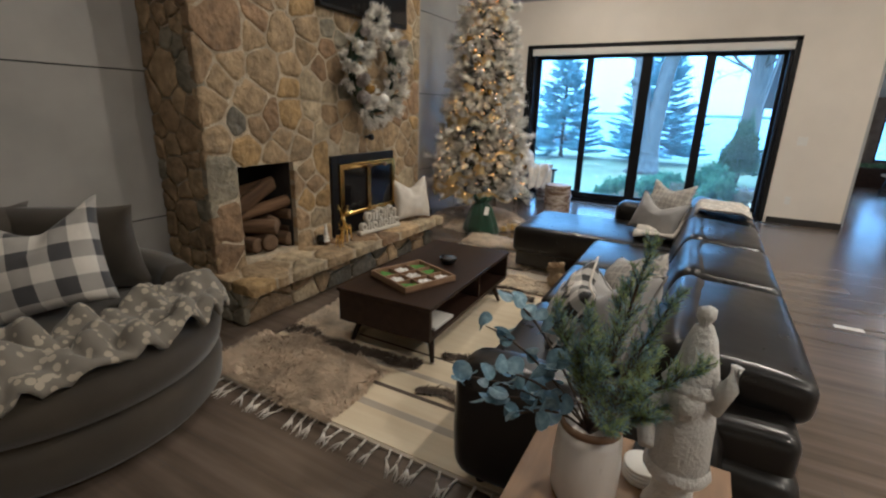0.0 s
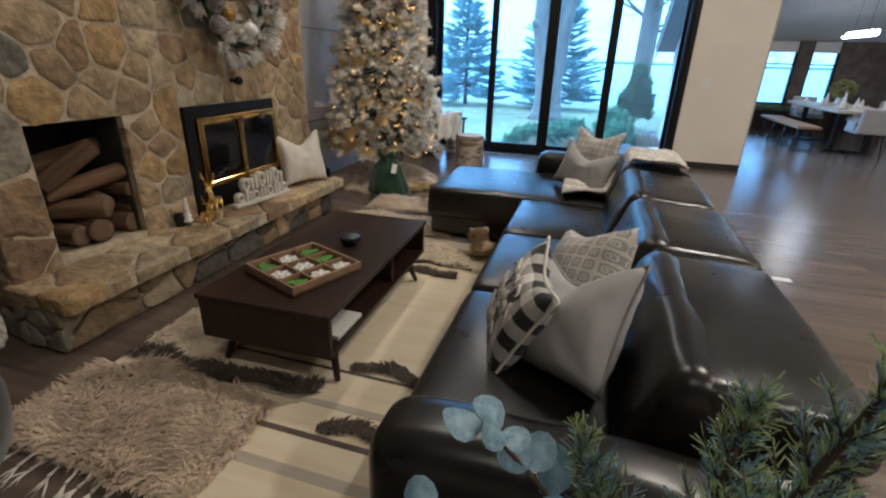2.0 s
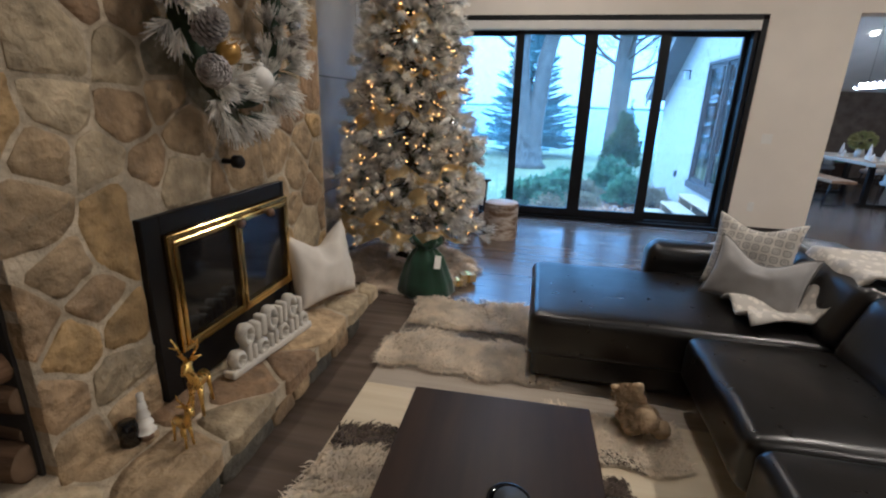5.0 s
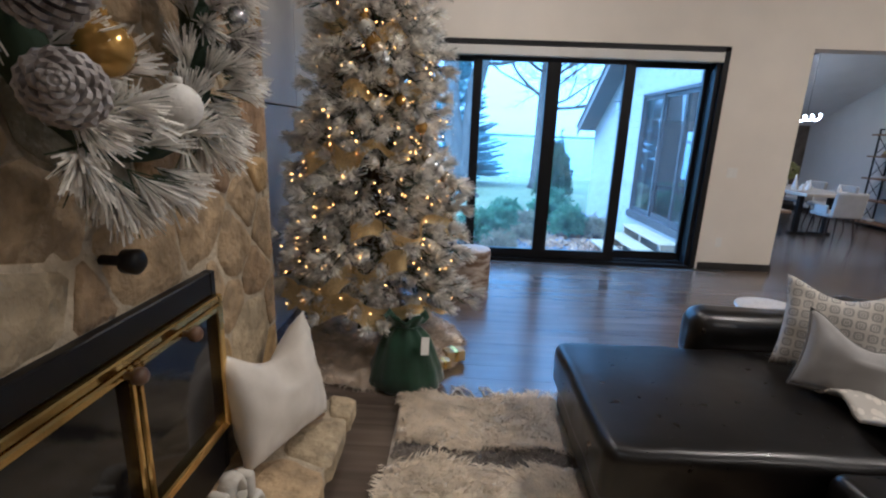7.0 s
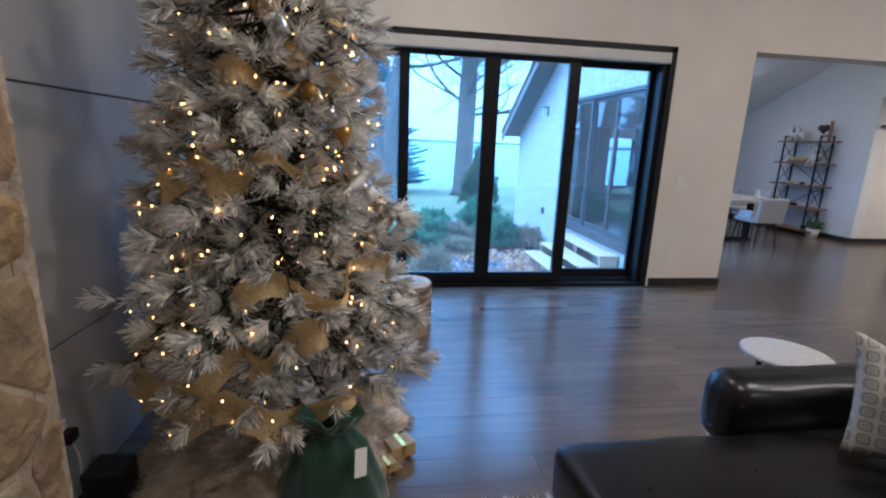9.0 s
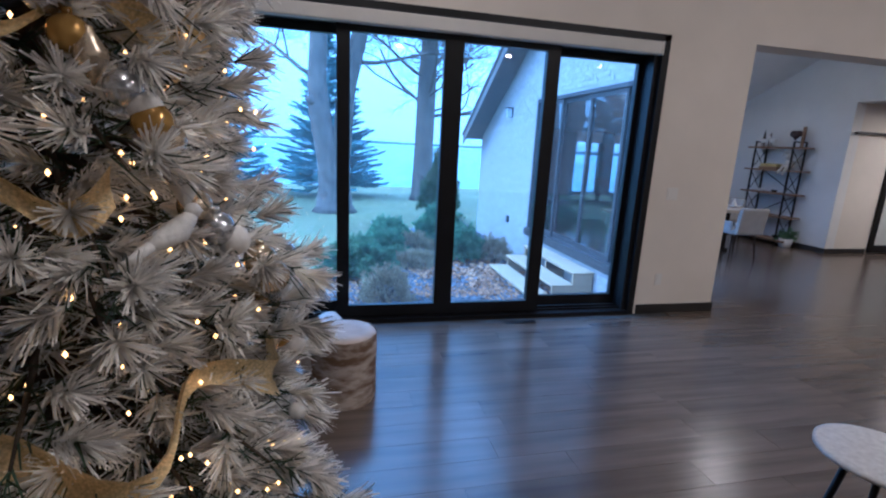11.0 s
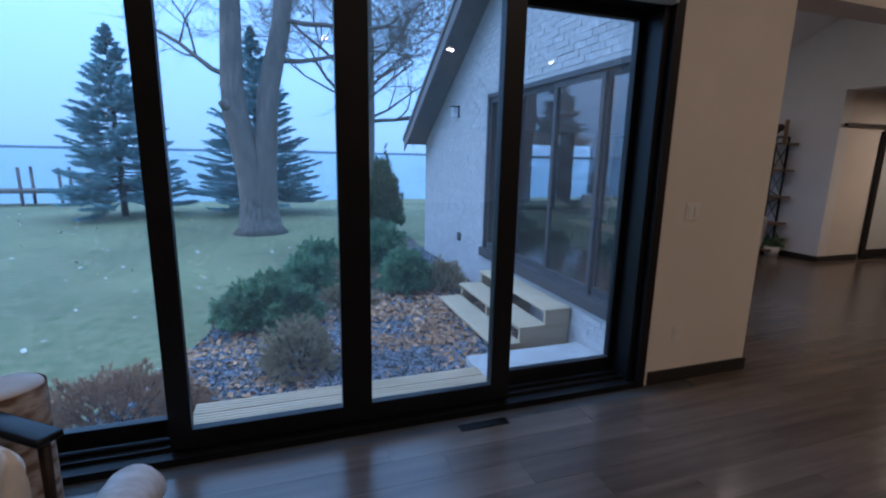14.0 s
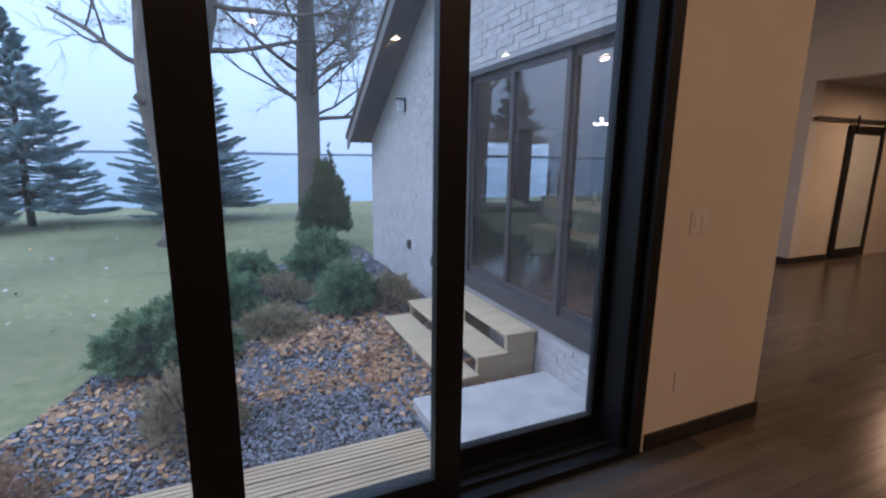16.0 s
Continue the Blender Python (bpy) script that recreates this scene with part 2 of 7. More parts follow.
M_BRICK = mat("whitewashed_brick", (0.42, 0.41, 0.405), 0.9, var=0.15, scale=14, bump=0.6, bscale=60, rand=0.06, dist=0.008)
M_BRICKJOINT = mat("grey_brick_mortar", (0.39, 0.385, 0.38), 0.95, var=0.1, bump=0.4, dist=0.006)
M_SHINGLE = mat("grey_fascia_paint", (0.16, 0.15, 0.145), 0.7, var=0.15)
M_DECK = mat("new_pine_boards", (0.4, 0.3, 0.185), 0.75, var=0.15, scale=3, bump=0.2, bscale=30, stretch=(0.6, 6, 6), col2=(0.5, 0.39, 0.255))
M_CONCRETE = mat("pale_concrete", (0.42, 0.4, 0.38), 0.9, var=0.14, scale=4, bump=0.3, bscale=40, dist=0.006)
M_GLASS = pane_glass("window_glass", haze=0.022)
M_COATED = pane_glass("coated_door_glass", (0.8, 0.82, 0.84), 0.13)
# pale blue-grey: the haze of distance is put into the woods' colour
M_FARSHORE = mat("hazed_wooded_shore", (0.2, 0.24, 0.28), 1.0)


# ---- mesh helpers ----
def part(name, bm, material, parent=None, label="", smooth=True):
    me = bpy.data.meshes.new(name)
    bm.normal_update()
    bm.to_mesh(me)
    bm.free()
    return linked(name, me, material, parent, label, smooth)


def linked(name, me, material, parent=None, label="", smooth=True):
    if not me.materials:
        for m in material if isinstance(material, (list, tuple)) else [material]:
            me.materials.append(m)
        if smooth:
            me.polygons.foreach_set("use_smooth", [True] * len(me.polygons))
    ob = new(name, me)
    ob.parent = parent
    if label:
        ob["label"] = label
    return ob


def soup(name, verts, faces, material, parent=None, label="", smooth=False):
    me = bpy.data.meshes.new(name)
    me.from_pydata([tuple(v) for v in verts], [], faces)
    me.update()
    return linked(name, me, material, parent, label, smooth)


def thing(name, label, category, at=(0, 0, 0), rz=0.0, group=""):
    ob = new(name)
    ob.empty_display_size = 0.05
    ob.matrix_basis = pose(*at, 0, 0, rz)
    return tagged(ob, label, category, group)


def setting(ob, label, category=""):
    return tagged(ob, label, category, kind="structure")


def add_box(bm, x0, y0, z0, x1, y1, z1, m=None):
    vs = [bm.verts.new(m @ Vector(p) if m else p) for p in ((x0, y0, z0), (x1, y0, z0), (x1, y1, z0), (x0, y1, z0), (x0, y0, z1), (x1, y0, z1), (x1, y1, z1), (x0, y1, z1))]
    for f in ((0, 3, 2, 1), (4, 5, 6, 7), (0, 1, 5, 4), (1, 2, 6, 5), (2, 3, 7, 6), (3, 0, 4, 7)):
        bm.faces.new([vs[i] for i in f])
    return vs


def box(*boxes, bevel=0.0, seg=2, m=None):
    bm = bmesh.new()
    for b in boxes:
        add_box(bm, *b, m=m)
    if bevel:
        bmesh.ops.bevel(bm, geom=bm.edges[:], offset=bevel, segments=seg, affect="EDGES", profile=0.5)
    return bm


def lathe(profile, n=24, m=None):
    """A turned form from (radius, z) pairs."""
    bm = bmesh.new()
    rings = []
    for r, z in profile:
        if r < 1e-4:
            rings.append([bm.verts.new((0, 0, z))])
        else:
            rings.append([bm.verts.new((r * math.cos(2 * math.pi * i / n), r * math.sin(2 * math.pi * i / n), z)) for i in range(n)])
    for a, b in zip(rings, rings[1:]):
        for i in range(n):
            j = (i + 1) % n
            if len(a) == 1 and len(b) > 1:
                bm.faces.new((a[0], b[j], b[i]))
            elif len(b) == 1 and len(a) > 1:
                bm.faces.new((a[i], a[j], b[0]))
            elif len(a) > 1:
                bm.faces.new((a[i], a[j], b[j], b[i]))
    bmesh.ops.recalc_face_normals(bm, faces=bm.faces[:])
    if m:
        bmesh.ops.transform(bm, matrix=m, verts=bm.verts[:])
    return bm


def add_tube(bm, pts, radii, n=8):
    """A closed tube along points."""
    pts = [Vector(p) for p in pts]
    if not isinstance(radii, (list, tuple)):
        radii = [radii] * len(pts)
    rings, up = [], Vector((0.3, 0.2, 0.93))
    for i, p in enumerate(pts):
        d = (pts[min(i + 1, len(pts) - 1)] - pts[max(i - 1, 0)]).normalized()
        a = d.cross(up)
        if a.length < 0.1:
            a = d.cross(Vector((1, 0, 0)))
        a.normalize()
        b = d.cross(a)
        rings.append([bm.verts.new(p + radii[i] * (math.cos(2 * math.pi * k / n) * a + math.sin(2 * math.pi * k / n) * b)) for k in range(n)])
    for r, s in zip(rings, rings[1:]):
        for k in range(n):
            bm.faces.new((r[k], r[(k + 1) % n], s[(k + 1) % n], s[k]))
    bm.faces.new(rings[0][::-1])
    bm.faces.new(rings[-1])
    return bm


def tube(pts, radii, n=8):
    return add_tube(bmesh.new(), pts, radii, n)


def pad(x0, y0, z0, x1, y1, z1, r, puff=0.0, wrinkle=0.0, n=10, m=None):
    """A soft upholstered block with round edges, a puffed top and slight creases."""
    bm = bmesh.new()
    c, h = Vector(((x0 + x1) / 2, (y0 + y1) / 2, (z0 + z1) / 2)), Vector(((x1 - x0) / 2, (y1 - y0) / 2, (z1 - z0) / 2))
    r = min(r, *h)
    seen = {}

    def steps(half):
        k = max(2, n)
        edge = [-half, -half + 0.3 * r, -half + 0.65 * r, -half + r]
        mid = [(-half + r) + (2 * half - 2 * r) * i / k for i in range(1, k)]
        return edge + mid + [-e for e in edge[::-1]]

    def vert(p):
        key = tuple(round(v, 5) for v in p)
        if key not in seen:
            q = Vector([max(-(h[i] - r), min(h[i] - r, p[i])) for i in range(3)])
            d = Vector(p) - q
            if d.length > 1e-6:
                q = q + d.normalized() * r
            u = [q[i] / h[i] for i in range(3)]
            q.z += puff * (1 - u[0] ** 2) * (1 - u[1] ** 2) * (1 if q.z > 0 else 0)
            if wrinkle:
                q += Vector((1, 1, 1)) * wrinkle * noise.noise((q + c) * 6)
            q += c
            seen[key] = bm.verts.new(m @ q if m else q)
        return seen[key]

    for ax in range(3):
        a, b = (ax + 1) % 3, (ax + 2) % 3
        sa, sb = steps(h[a]), steps(h[b])
        for s in (-1, 1):
            for i in range(len(sa) - 1):
                for j in range(len(sb) - 1):
                    quad = []
                    for u, v in ((sa[i], sb[j]), (sa[i + 1], sb[j]), (sa[i + 1], sb[j + 1]), (sa[i], sb[j + 1])):
                        p = [0, 0, 0]
                        p[ax], p[a], p[b] = s * h[ax], u, v
                        quad.append(vert(p))
                    quad = quad if s > 0 else quad[::-1]
                    if len(set(quad)) == 4:
                        try:
                            bm.faces.new(quad)
                        except ValueError:
                            pass
    return bm


def pillow(w, h, t, n=18, seed=0, dent=0.0):
    """A stuffed cushion in the xz plane, base at z=0, with pulled corners and creases."""
    bm = bmesh.new()
    grid = {}
    for s in (-1, 1):
        for i in range(n + 1):
            for j in range(n + 1):
                u, v = 2 * i / n - 1, 2 * j / n - 1
                edge = i in (0, n) or j in (0, n)
                if edge and s > 0:
                    grid[s, i, j] = grid[-1, i, j]
                    continue
                f = max(0.0, (1 - u * u) * (1 - v * v)) ** 0.42
                x = u * w / 2 * (1 - 0.1 * (1 - v * v) * abs(u))
                z = h / 2 + v * h / 2 * (1 - 0.1 * (1 - u * u) * abs(v))
                if dent and v > 0:
                    z -= dent * (1 - u * u) ** 2 * v
                if dent > 0.08:
                    f *= 1 - 0.75 * math.exp(-(u / 0.22) ** 2) * max(0.0, v) ** 0.7
                fold = math.exp(-((abs(u) - abs(v)) / 0.16) ** 2) * (u * u + v * v) * 0.5
                crumple = 0.014 * noise.noise((x * 7 + seed, z * 7, seed * 3 + s)) + 0.007 * noise.noise((x * 22 + 9 * z, z * 12 - 6 * x, seed + s))
                y = s * (t / 2 * f * (1 - 0.22 * fold)) + crumple * min(1, 6 * f)
                grid[s, i, j] = bm.verts.new((x, y, z))
    for s in (-1, 1):
        for i in range(n):
            for j in range(n):
                q = [grid[s, i, j], grid[s, i + 1, j], grid[s, i + 1, j + 1], grid[s, i, j + 1]]
                bm.faces.new(q if s < 0 else q[::-1])
    return bm


def rope(w, h, r=0.006, n=16, dent=0.0):
    """Piping along a cushion's rim."""
    pts = []
    for k in range(4 * n + 1):
        s, q = (k // n) % 4, (k % n) / n * 2 - 1
        u, v = ((q, -1), (1, q), (-q, 1), (-1, -q))[s]
        pts.append((u * w / 2 * (1 - 0.1 * (1 - v * v) * abs(u)), 0, h / 2 + v * h / 2 * (1 - 0.1 * (1 - u * u) * abs(v)) - dent * (1 - u * u) ** 2 * max(0.0, v)))
    return tube(pts, r, 5)


# ---- large structure ----
WEST, NORTH, EAST, SOUTH = -3.4, 8.4, 6.5, -3.6
DIN_N, WING_X, WING_N, GROUND = 14.8, 1.72, 16.3, -0.66


def slab(name, boxes, material, label, category=""):
    return setting(part(name, box(*boxes), material, smooth=False), label, category)


# window wall with the wide opening, and the header over the way to the dining room
WX0, WX1, WZ = -2.88, 0.88, 2.55
slab("wall_north", [(WEST - 0.25, NORTH, -0.7, WX0, NORTH + 0.25, 3.3), (WX1, NORTH, -0.7, 1.86, NORTH + 0.25, 3.3), (WX0, NORTH, WZ, WX1, NORTH + 0.25, 3.3),
                    (WX0, NORTH, -0.7, WX1, NORTH + 0.25, -0.03), (1.86, NORTH, 2.6, EAST + 0.2, NORTH + 0.25, 4.9)], M_WALL, "warm white painted wall round wide black patio window", "wall")
slab("wall_west", [(WEST - 0.25, SOUTH - 0.2, -0.1, WEST - 0.012, NORTH, 5.6)], M_GROOVE, "wall behind large grey plaster panels", "wall")
slab("wall_south", [(WEST - 0.25, SOUTH - 0.2, -0.1, EAST + 0.2, SOUTH, 3.2)], M_WALL, "plain warm white wall", "wall")
slab("wall_east", [(EAST, SOUTH, -0.1, EAST + 0.2, 6.6, 5.4), (EAST, 6.6, 2.58, EAST + 0.2, 10.9, 5.4), (EAST, 10.9, -0.1, EAST + 0.2, DIN_N + 0.2, 5.4)], M_DINWALL, "white wall with a wide opening to a hall", "wall")
slab("wall_hall", [(EAST + 0.2, 10.9, -0.1, 10.2, 11.05, 2.7), (EAST + 0.2, 6.45, -0.1, 10.2, 6.6, 2.7), (10.2, 6.45, -0.1, 10.35, 11.05, 2.7)], M_WALL, "warm lit hall wall", "wall")
slab("ceiling_hall", [(EAST + 0.2, 6.45, 2.58, 10.35, 11.05, 2.7)], M_CEIL, "hall ceiling", "ceiling")

# dining wing: west wall with patio door, north wall with two windows
DY0, DY1, DZ0, DZ1 = 9.17, 12.93, 0.03, 2.46
IN_X = 1.95
rake = lambda y: 1.83 + (WING_N - y) * 0.615
bm = bmesh.new()
for (a, b, lo_, hi_) in ((NORTH + 0.25, DY0, -0.9, None), (DY1, WING_N, -0.9, None), (DY0, DY1, DZ1, None), (DY0, DY1, -0.9, DZ0)):
    vs = add_box(bm, WING_X + 0.004, a, lo_, IN_X, b, hi_ or 1)
    if hi_ is None:
        for v in vs:
            if v.co.z == 1:
                v.co.z = rake(v.co.y)
setting(part("wall_wing", bm, M_BRICKJOINT, smooth=False), "whitewashed brick gable wall of the dining wing", "wall")
slab("wall_dining_north", [(IN_X, DIN_N, -0.1, 3.55, DIN_N + 0.2, 3.0), (4.27, DIN_N, -0.1, 4.55, DIN_N + 0.2, 3.0), (5.13, DIN_N, -0.1, EAST, DIN_N + 0.2, 3.0),
                           (3.55, DIN_N, -0.1, 4.27, DIN_N + 0.2, 0.58), (4.55, DIN_N, -0.1, 5.13, DIN_N + 0.2, 0.58), (3.55, DIN_N, 2.02, 4.27, DIN_N + 0.2, 3.0), (4.55, DIN_N, 2.02, 5.13, DIN_N + 0.2, 3.0)],
     mat("brown_stone_wall", (0.13, 0.105, 0.085), 0.9, var=0.3, scale=5, bump=0.6, bscale=20), "dark brown stone wall with two windows", "wall")


def sheet(name, pts, thick, material, label):
    """A sloped slab from four corners."""
    bm = bmesh.new()
    lo_ = [bm.verts.new(p) for p in pts]
    hi_ = [bm.verts.new((p[0], p[1], p[2] + thick)) for p in pts]
    bm.faces.new(lo_[::-1])
    bm.faces.new(hi_)
    for i in range(4):
        bm.faces.new((lo_[i], lo_[(i + 1) % 4], hi_[(i + 1) % 4], hi_[i]))
    return setting(part(name, bm, material, smooth=False), label, "ceiling")


def dz(y):
    return 2.58 + (13.54 - y) * 0.43


sheet("ceiling_dining", [(IN_X, NORTH + 0.25, dz(NORTH + 0.25)), (EAST, NORTH + 0.25, dz(NORTH + 0.25)), (EAST, DIN_N + 0.1, dz(DIN_N + 0.1)), (IN_X, DIN_N + 0.1, dz(DIN_N + 0.1))], 0.15, M_DINWALL, "sloped white dining ceiling")
sheet("ceiling_living", [(WEST - 0.2, 3.4, ceiling_z(3.41)), (EAST + 0.2, 3.4, ceiling_z(3.41)), (EAST + 0.2, NORTH + 0.2, 3.2), (WEST - 0.2, NORTH + 0.2, 3.2)], 0.2, M_CEIL, "vaulted grey ceiling")
sheet("ceiling_south", [(WEST - 0.2, SOUTH - 0.2, ceiling_z(SOUTH - 0.2)), (EAST + 0.2, SOUTH - 0.2, ceiling_z(SOUTH - 0.2)), (EAST + 0.2, 3.4, 5.35), (WEST - 0.2, 3.4, 5.35)], 0.2, M_CEIL, "vaulted grey ceiling")

# roof overhang of the wing: soffit, fascia and shingles follow the rake
bm = bmesh.new()
OV = 1.24
for lo_, hi_, xa, xb in ((-0.02, 0.05, OV + 0.03, 2.2), (-0.16, 0.12, OV, OV + 0.03), (0.05, 0.12, OV - 0.03, 7.0)):
    vs = [bm.verts.new((x, y, rake(y) + dz_)) for x in (xa, xb) for y in (WING_N + 0.1, 9.0) for dz_ in (lo_, hi_)]
    for f in ((0, 1, 3, 2), (4, 6, 7, 5), (0, 4, 5, 1), (2, 3, 7, 6), (1, 5, 7, 3), (0, 2, 6, 4)):
        bm.faces.new([vs[i] for i in f])
bmesh.ops.recalc_face_normals(bm, faces=bm.faces[:])
setting(part("roof_overhang", bm, M_SHINGLE, smooth=False), "dark grey rake fascia and soffit of the wing roof", "roof")

floor = slab("floor", [(WEST - 0.1, SOUTH, -0.12, EAST, NORTH, -0.006), (1.86, NORTH, -0.12, EAST, DIN_N, -0.006), (EAST, 6.6, -0.12, 10.3, 10.9, -0.006)], M_GROOVE, "brown wood-look vinyl plank floor", "floor")

# black baseboards
slab("baseboard_north", [(0.98, NORTH - 0.015, 0, 1.86, NORTH, 0.09), (1.86, NORTH - 0.015, 0, 1.875, NORTH + 0.25, 0.09)], M_BASEBOARD, "black painted baseboard", "baseboard")
slab("baseboard_east", [(EAST - 0.015, 10.9, 0, EAST, DIN_N, 0.09), (EAST - 0.015, 10.885, 0, 7.42, 10.9, 0.09)], M_BASEBOARD, "black painted baseboard", "baseboard")
slab("baseboard_dining", [(IN_X, DIN_N - 0.02, 0, EAST, DIN_N, 0.1)], M_BASEBOARD, "black painted baseboard", "baseboard")

# ---- patio window of four sashes ----
win = setting(thing("window_1", "", "window", (0, 0, 0)), "wide four-panel sliding patio window in black frame", "window")
part("window_frame", box((-2.96, NORTH - 0.02, 0, WX0, NORTH + 0.16, 2.58), (WX1 - 0.005, NORTH - 0.02, 0, 0.94, NORTH + 0.16, 2.58), (-2.96, NORTH - 0.02, 2.535, 0.94, NORTH + 0.16, 2.59)), M_BLACK, win, "black casing", smooth=False)
part("window_sill", box((WX0, NORTH - 0.015, -0.03, WX1, NORTH + 0.25, 0.035), (WX0, NORTH + 0.06, 0.035, WX1, NORTH + 0.075, 0.055), (WX0, NORTH + 0.13, 0.035, WX1, NORTH + 0.145, 0.055)), M_BLACK, win, "black sliding track", smooth=False)
part("jamb", box((WX0 + 0.002, NORTH + 0.02, 0.03, WX0 + 0.05, NORTH + 0.24, 2.53), bevel=0.004, seg=1), M_BLACK, win, smooth=False)
part("jamb", box((WX1 - 0.052, NORTH + 0.02, 0.03, WX1 - 0.007, NORTH + 0.24, 2.53), bevel=0.004, seg=1), M_BLACK, win, smooth=False)
part("head_track", box((WX0, NORTH + 0.05, 2.43, WX1, NORTH + 0.24, 2.53)), M_BLACK, win, smooth=False)
SASH = [(-2.83, -1.865, 0.2, 0.07, 0.07), (-1.935, -1.0, 0.06, 0.102, 0.083), (-1.0, -0.068, 0.06, 0.078, 0.12), (-0.13, 0.85, 0.2, 0.07, 0.07)]
for a, b, dy, sa, sb in SASH:
    y0 = NORTH + dy - 0.025
    sash = part("sash", box((a, y0, 0.05, a + sa, y0 + 0.05, 2.44), (b - sb, y0, 0.05, b, y0 + 0.05, 2.44), (a + sa, y0, 0.05, b - sb, y0 + 0.05, 0.15), (a + sa, y0, 2.37, b - sb, y0 + 0.05, 2.44)), M_BLACK, win, "black aluminium sash", smooth=False)
    g = part("pane", box((a + sa - 0.01, y0 + 0.023, 0.14, b - sb + 0.01, y0 + 0.027, 2.38)), M_GLASS, sash, "clear glass", smooth=False)
    g.visible_shadow = False
part("handle", box((-1.035, NORTH + 0.05, 0.95, -1.02, NORTH + 0.075, 1.17), bevel=0.004), M_BLACK, win, "black pull handle", smooth=False)
shade = thing("roller_shade", "white roller shade cassette under the window head", "shade")
M_SHADE = mat("white_shade_fabric", (0.62, 0.6, 0.56), 0.8, var=0.04)
part("cassette", box((-2.845, NORTH - 0.045, 2.42, 0.85, NORTH + 0.04, 2.525), bevel=0.012), M_SHADE, shade, smooth=False)
for x in (-2.86, 0.85):
    part("end_cap", box((x, NORTH - 0.047, 2.418, x + 0.015, NORTH + 0.042, 2.527), bevel=0.004), M_PLASTIC, shade, "white plastic end cap", smooth=False)

# ---- patio door of the dining wing ----
door = setting(thing("door_1", "", "door"), "four-panel patio door in dark frame on brick wall", "door")
MF = mat("dark_bronze_frame", (0.05, 0.045, 0.045), 0.5, var=0.15)
part("door_frame", box((WING_X - 0.02, DY0, DZ0, WING_X + 0.14, DY0 + 0.06, DZ1), (WING_X - 0.02, DY1 - 0.06, DZ0, WING_X + 0.14, DY1, DZ1), (WING_X - 0.02, DY0, DZ1 - 0.06, WING_X + 0.14, DY1, DZ1), (WING_X - 0.06, DY0 - 0.05, DZ0 - 0.1, WING_X + 0.14, DY1 + 0.05, DZ0 + 0.04)), MF, door, smooth=False)
for i in range(4):
    a = DY0 + 0.06 + i * (DY1 - DY0 - 0.12) / 4
    b = a + (DY1 - DY0 - 0.12) / 4 + 0.03
    x0 = WING_X + (0.02 if i % 2 else 0.06)
    s = 0.06
    leaf = part("door_panel", box((x0, a, DZ0 + 0.04, x0 + 0.035, a + s, DZ1 - 0.06), (x0, b - s, DZ0 + 0.04, x0 + 0.035, b, DZ1 - 0.06), (x0, a + s, DZ0 + 0.04, x0 + 0.035, b - s, DZ0 + 0.13), (x0, a + s, DZ1 - 0.13, x0 + 0.035, b - s, DZ1 - 0.06)), MF, door, smooth=False)
    part("pane", box((x0 + 0.015, a + s, DZ0 + 0.12, x0 + 0.019, b - s, DZ1 - 0.12)), M_COATED, leaf, "reflecting glass", smooth=False).visible_shadow = False

# dining windows with shades
for k, (a, b) in enumerate(((3.55, 4.27), (4.55, 5.13))):
    w = setting(thing("window_%d" % (k + 2), "", "window"), "narrow dining window with half-drawn white shade", "window")
    part("window_frame", box((a, DIN_N + 0.02, 0.58, a + 0.04, DIN_N + 0.12, 2.02), (b - 0.04, DIN_N + 0.02, 0.58, b, DIN_N + 0.12, 2.02), (a, DIN_N + 0.02, 0.58, b, DIN_N + 0.12, 0.62), (a, DIN_N + 0.02, 1.98, b, DIN_N + 0.12, 2.02), (a, DIN_N + 0.04, 1.5, b, DIN_N + 0.1, 1.53)), M_BLACK, w, smooth=False)
    part("pane", box((a + 0.04, DIN_N + 0.06, 0.62, b - 0.04, DIN_N + 0.065, 1.98)), M_GLASS, w, smooth=False).visible_shadow = False
    part("shade", box((a + 0.03, DIN_N + 0.0, 1.78, b - 0.03, DIN_N + 0.02, 2.05)), M_PLASTIC, w, "white roller shade", smooth=False)

# ---- outside ----
def hill(x, y):
    z = GROUND + 0.03 * noise.noise((x * 0.25, y * 0.25, 0)) - 0.02 * max(0, y - 24)
    return z if y < 30 else max(-2.6, z - (y - 30) * 0.5)


xs = [-60 + 3 * i for i in range(18)] + [-6 + 0.6 * i for i in range(22)] + [7.2 + 4 * i for i in range(14)]
ys = [8.63] + [9 + 0.5 * i for i in range(24)] + [21 + 0.75 * i for i in range(20)]
bm = bmesh.new()
gv = [[bm.verts.new((x, y, hill(x, y))) for x in xs] for y in ys]
for r0, r1 in zip(gv, gv[1:]):
    for i in range(len(xs) - 1):
        bm.faces.new((r0[i], r0[i + 1], r1[i + 1], r1[i]))
setting(part("ground", bm, M_GRASS), "autumn lawn of green and straw-coloured grass", "lawn")
setting(part("lake", box((-900, 27, -2.6, 900, 1800, -1.7)), M_LAKE, smooth=False), "wide pale blue lake", "water")
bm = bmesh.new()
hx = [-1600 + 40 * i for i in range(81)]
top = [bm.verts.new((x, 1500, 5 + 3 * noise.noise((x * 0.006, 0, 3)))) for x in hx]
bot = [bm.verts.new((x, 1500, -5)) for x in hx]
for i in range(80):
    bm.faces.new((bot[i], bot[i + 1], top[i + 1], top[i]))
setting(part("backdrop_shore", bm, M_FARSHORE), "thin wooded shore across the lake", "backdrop")

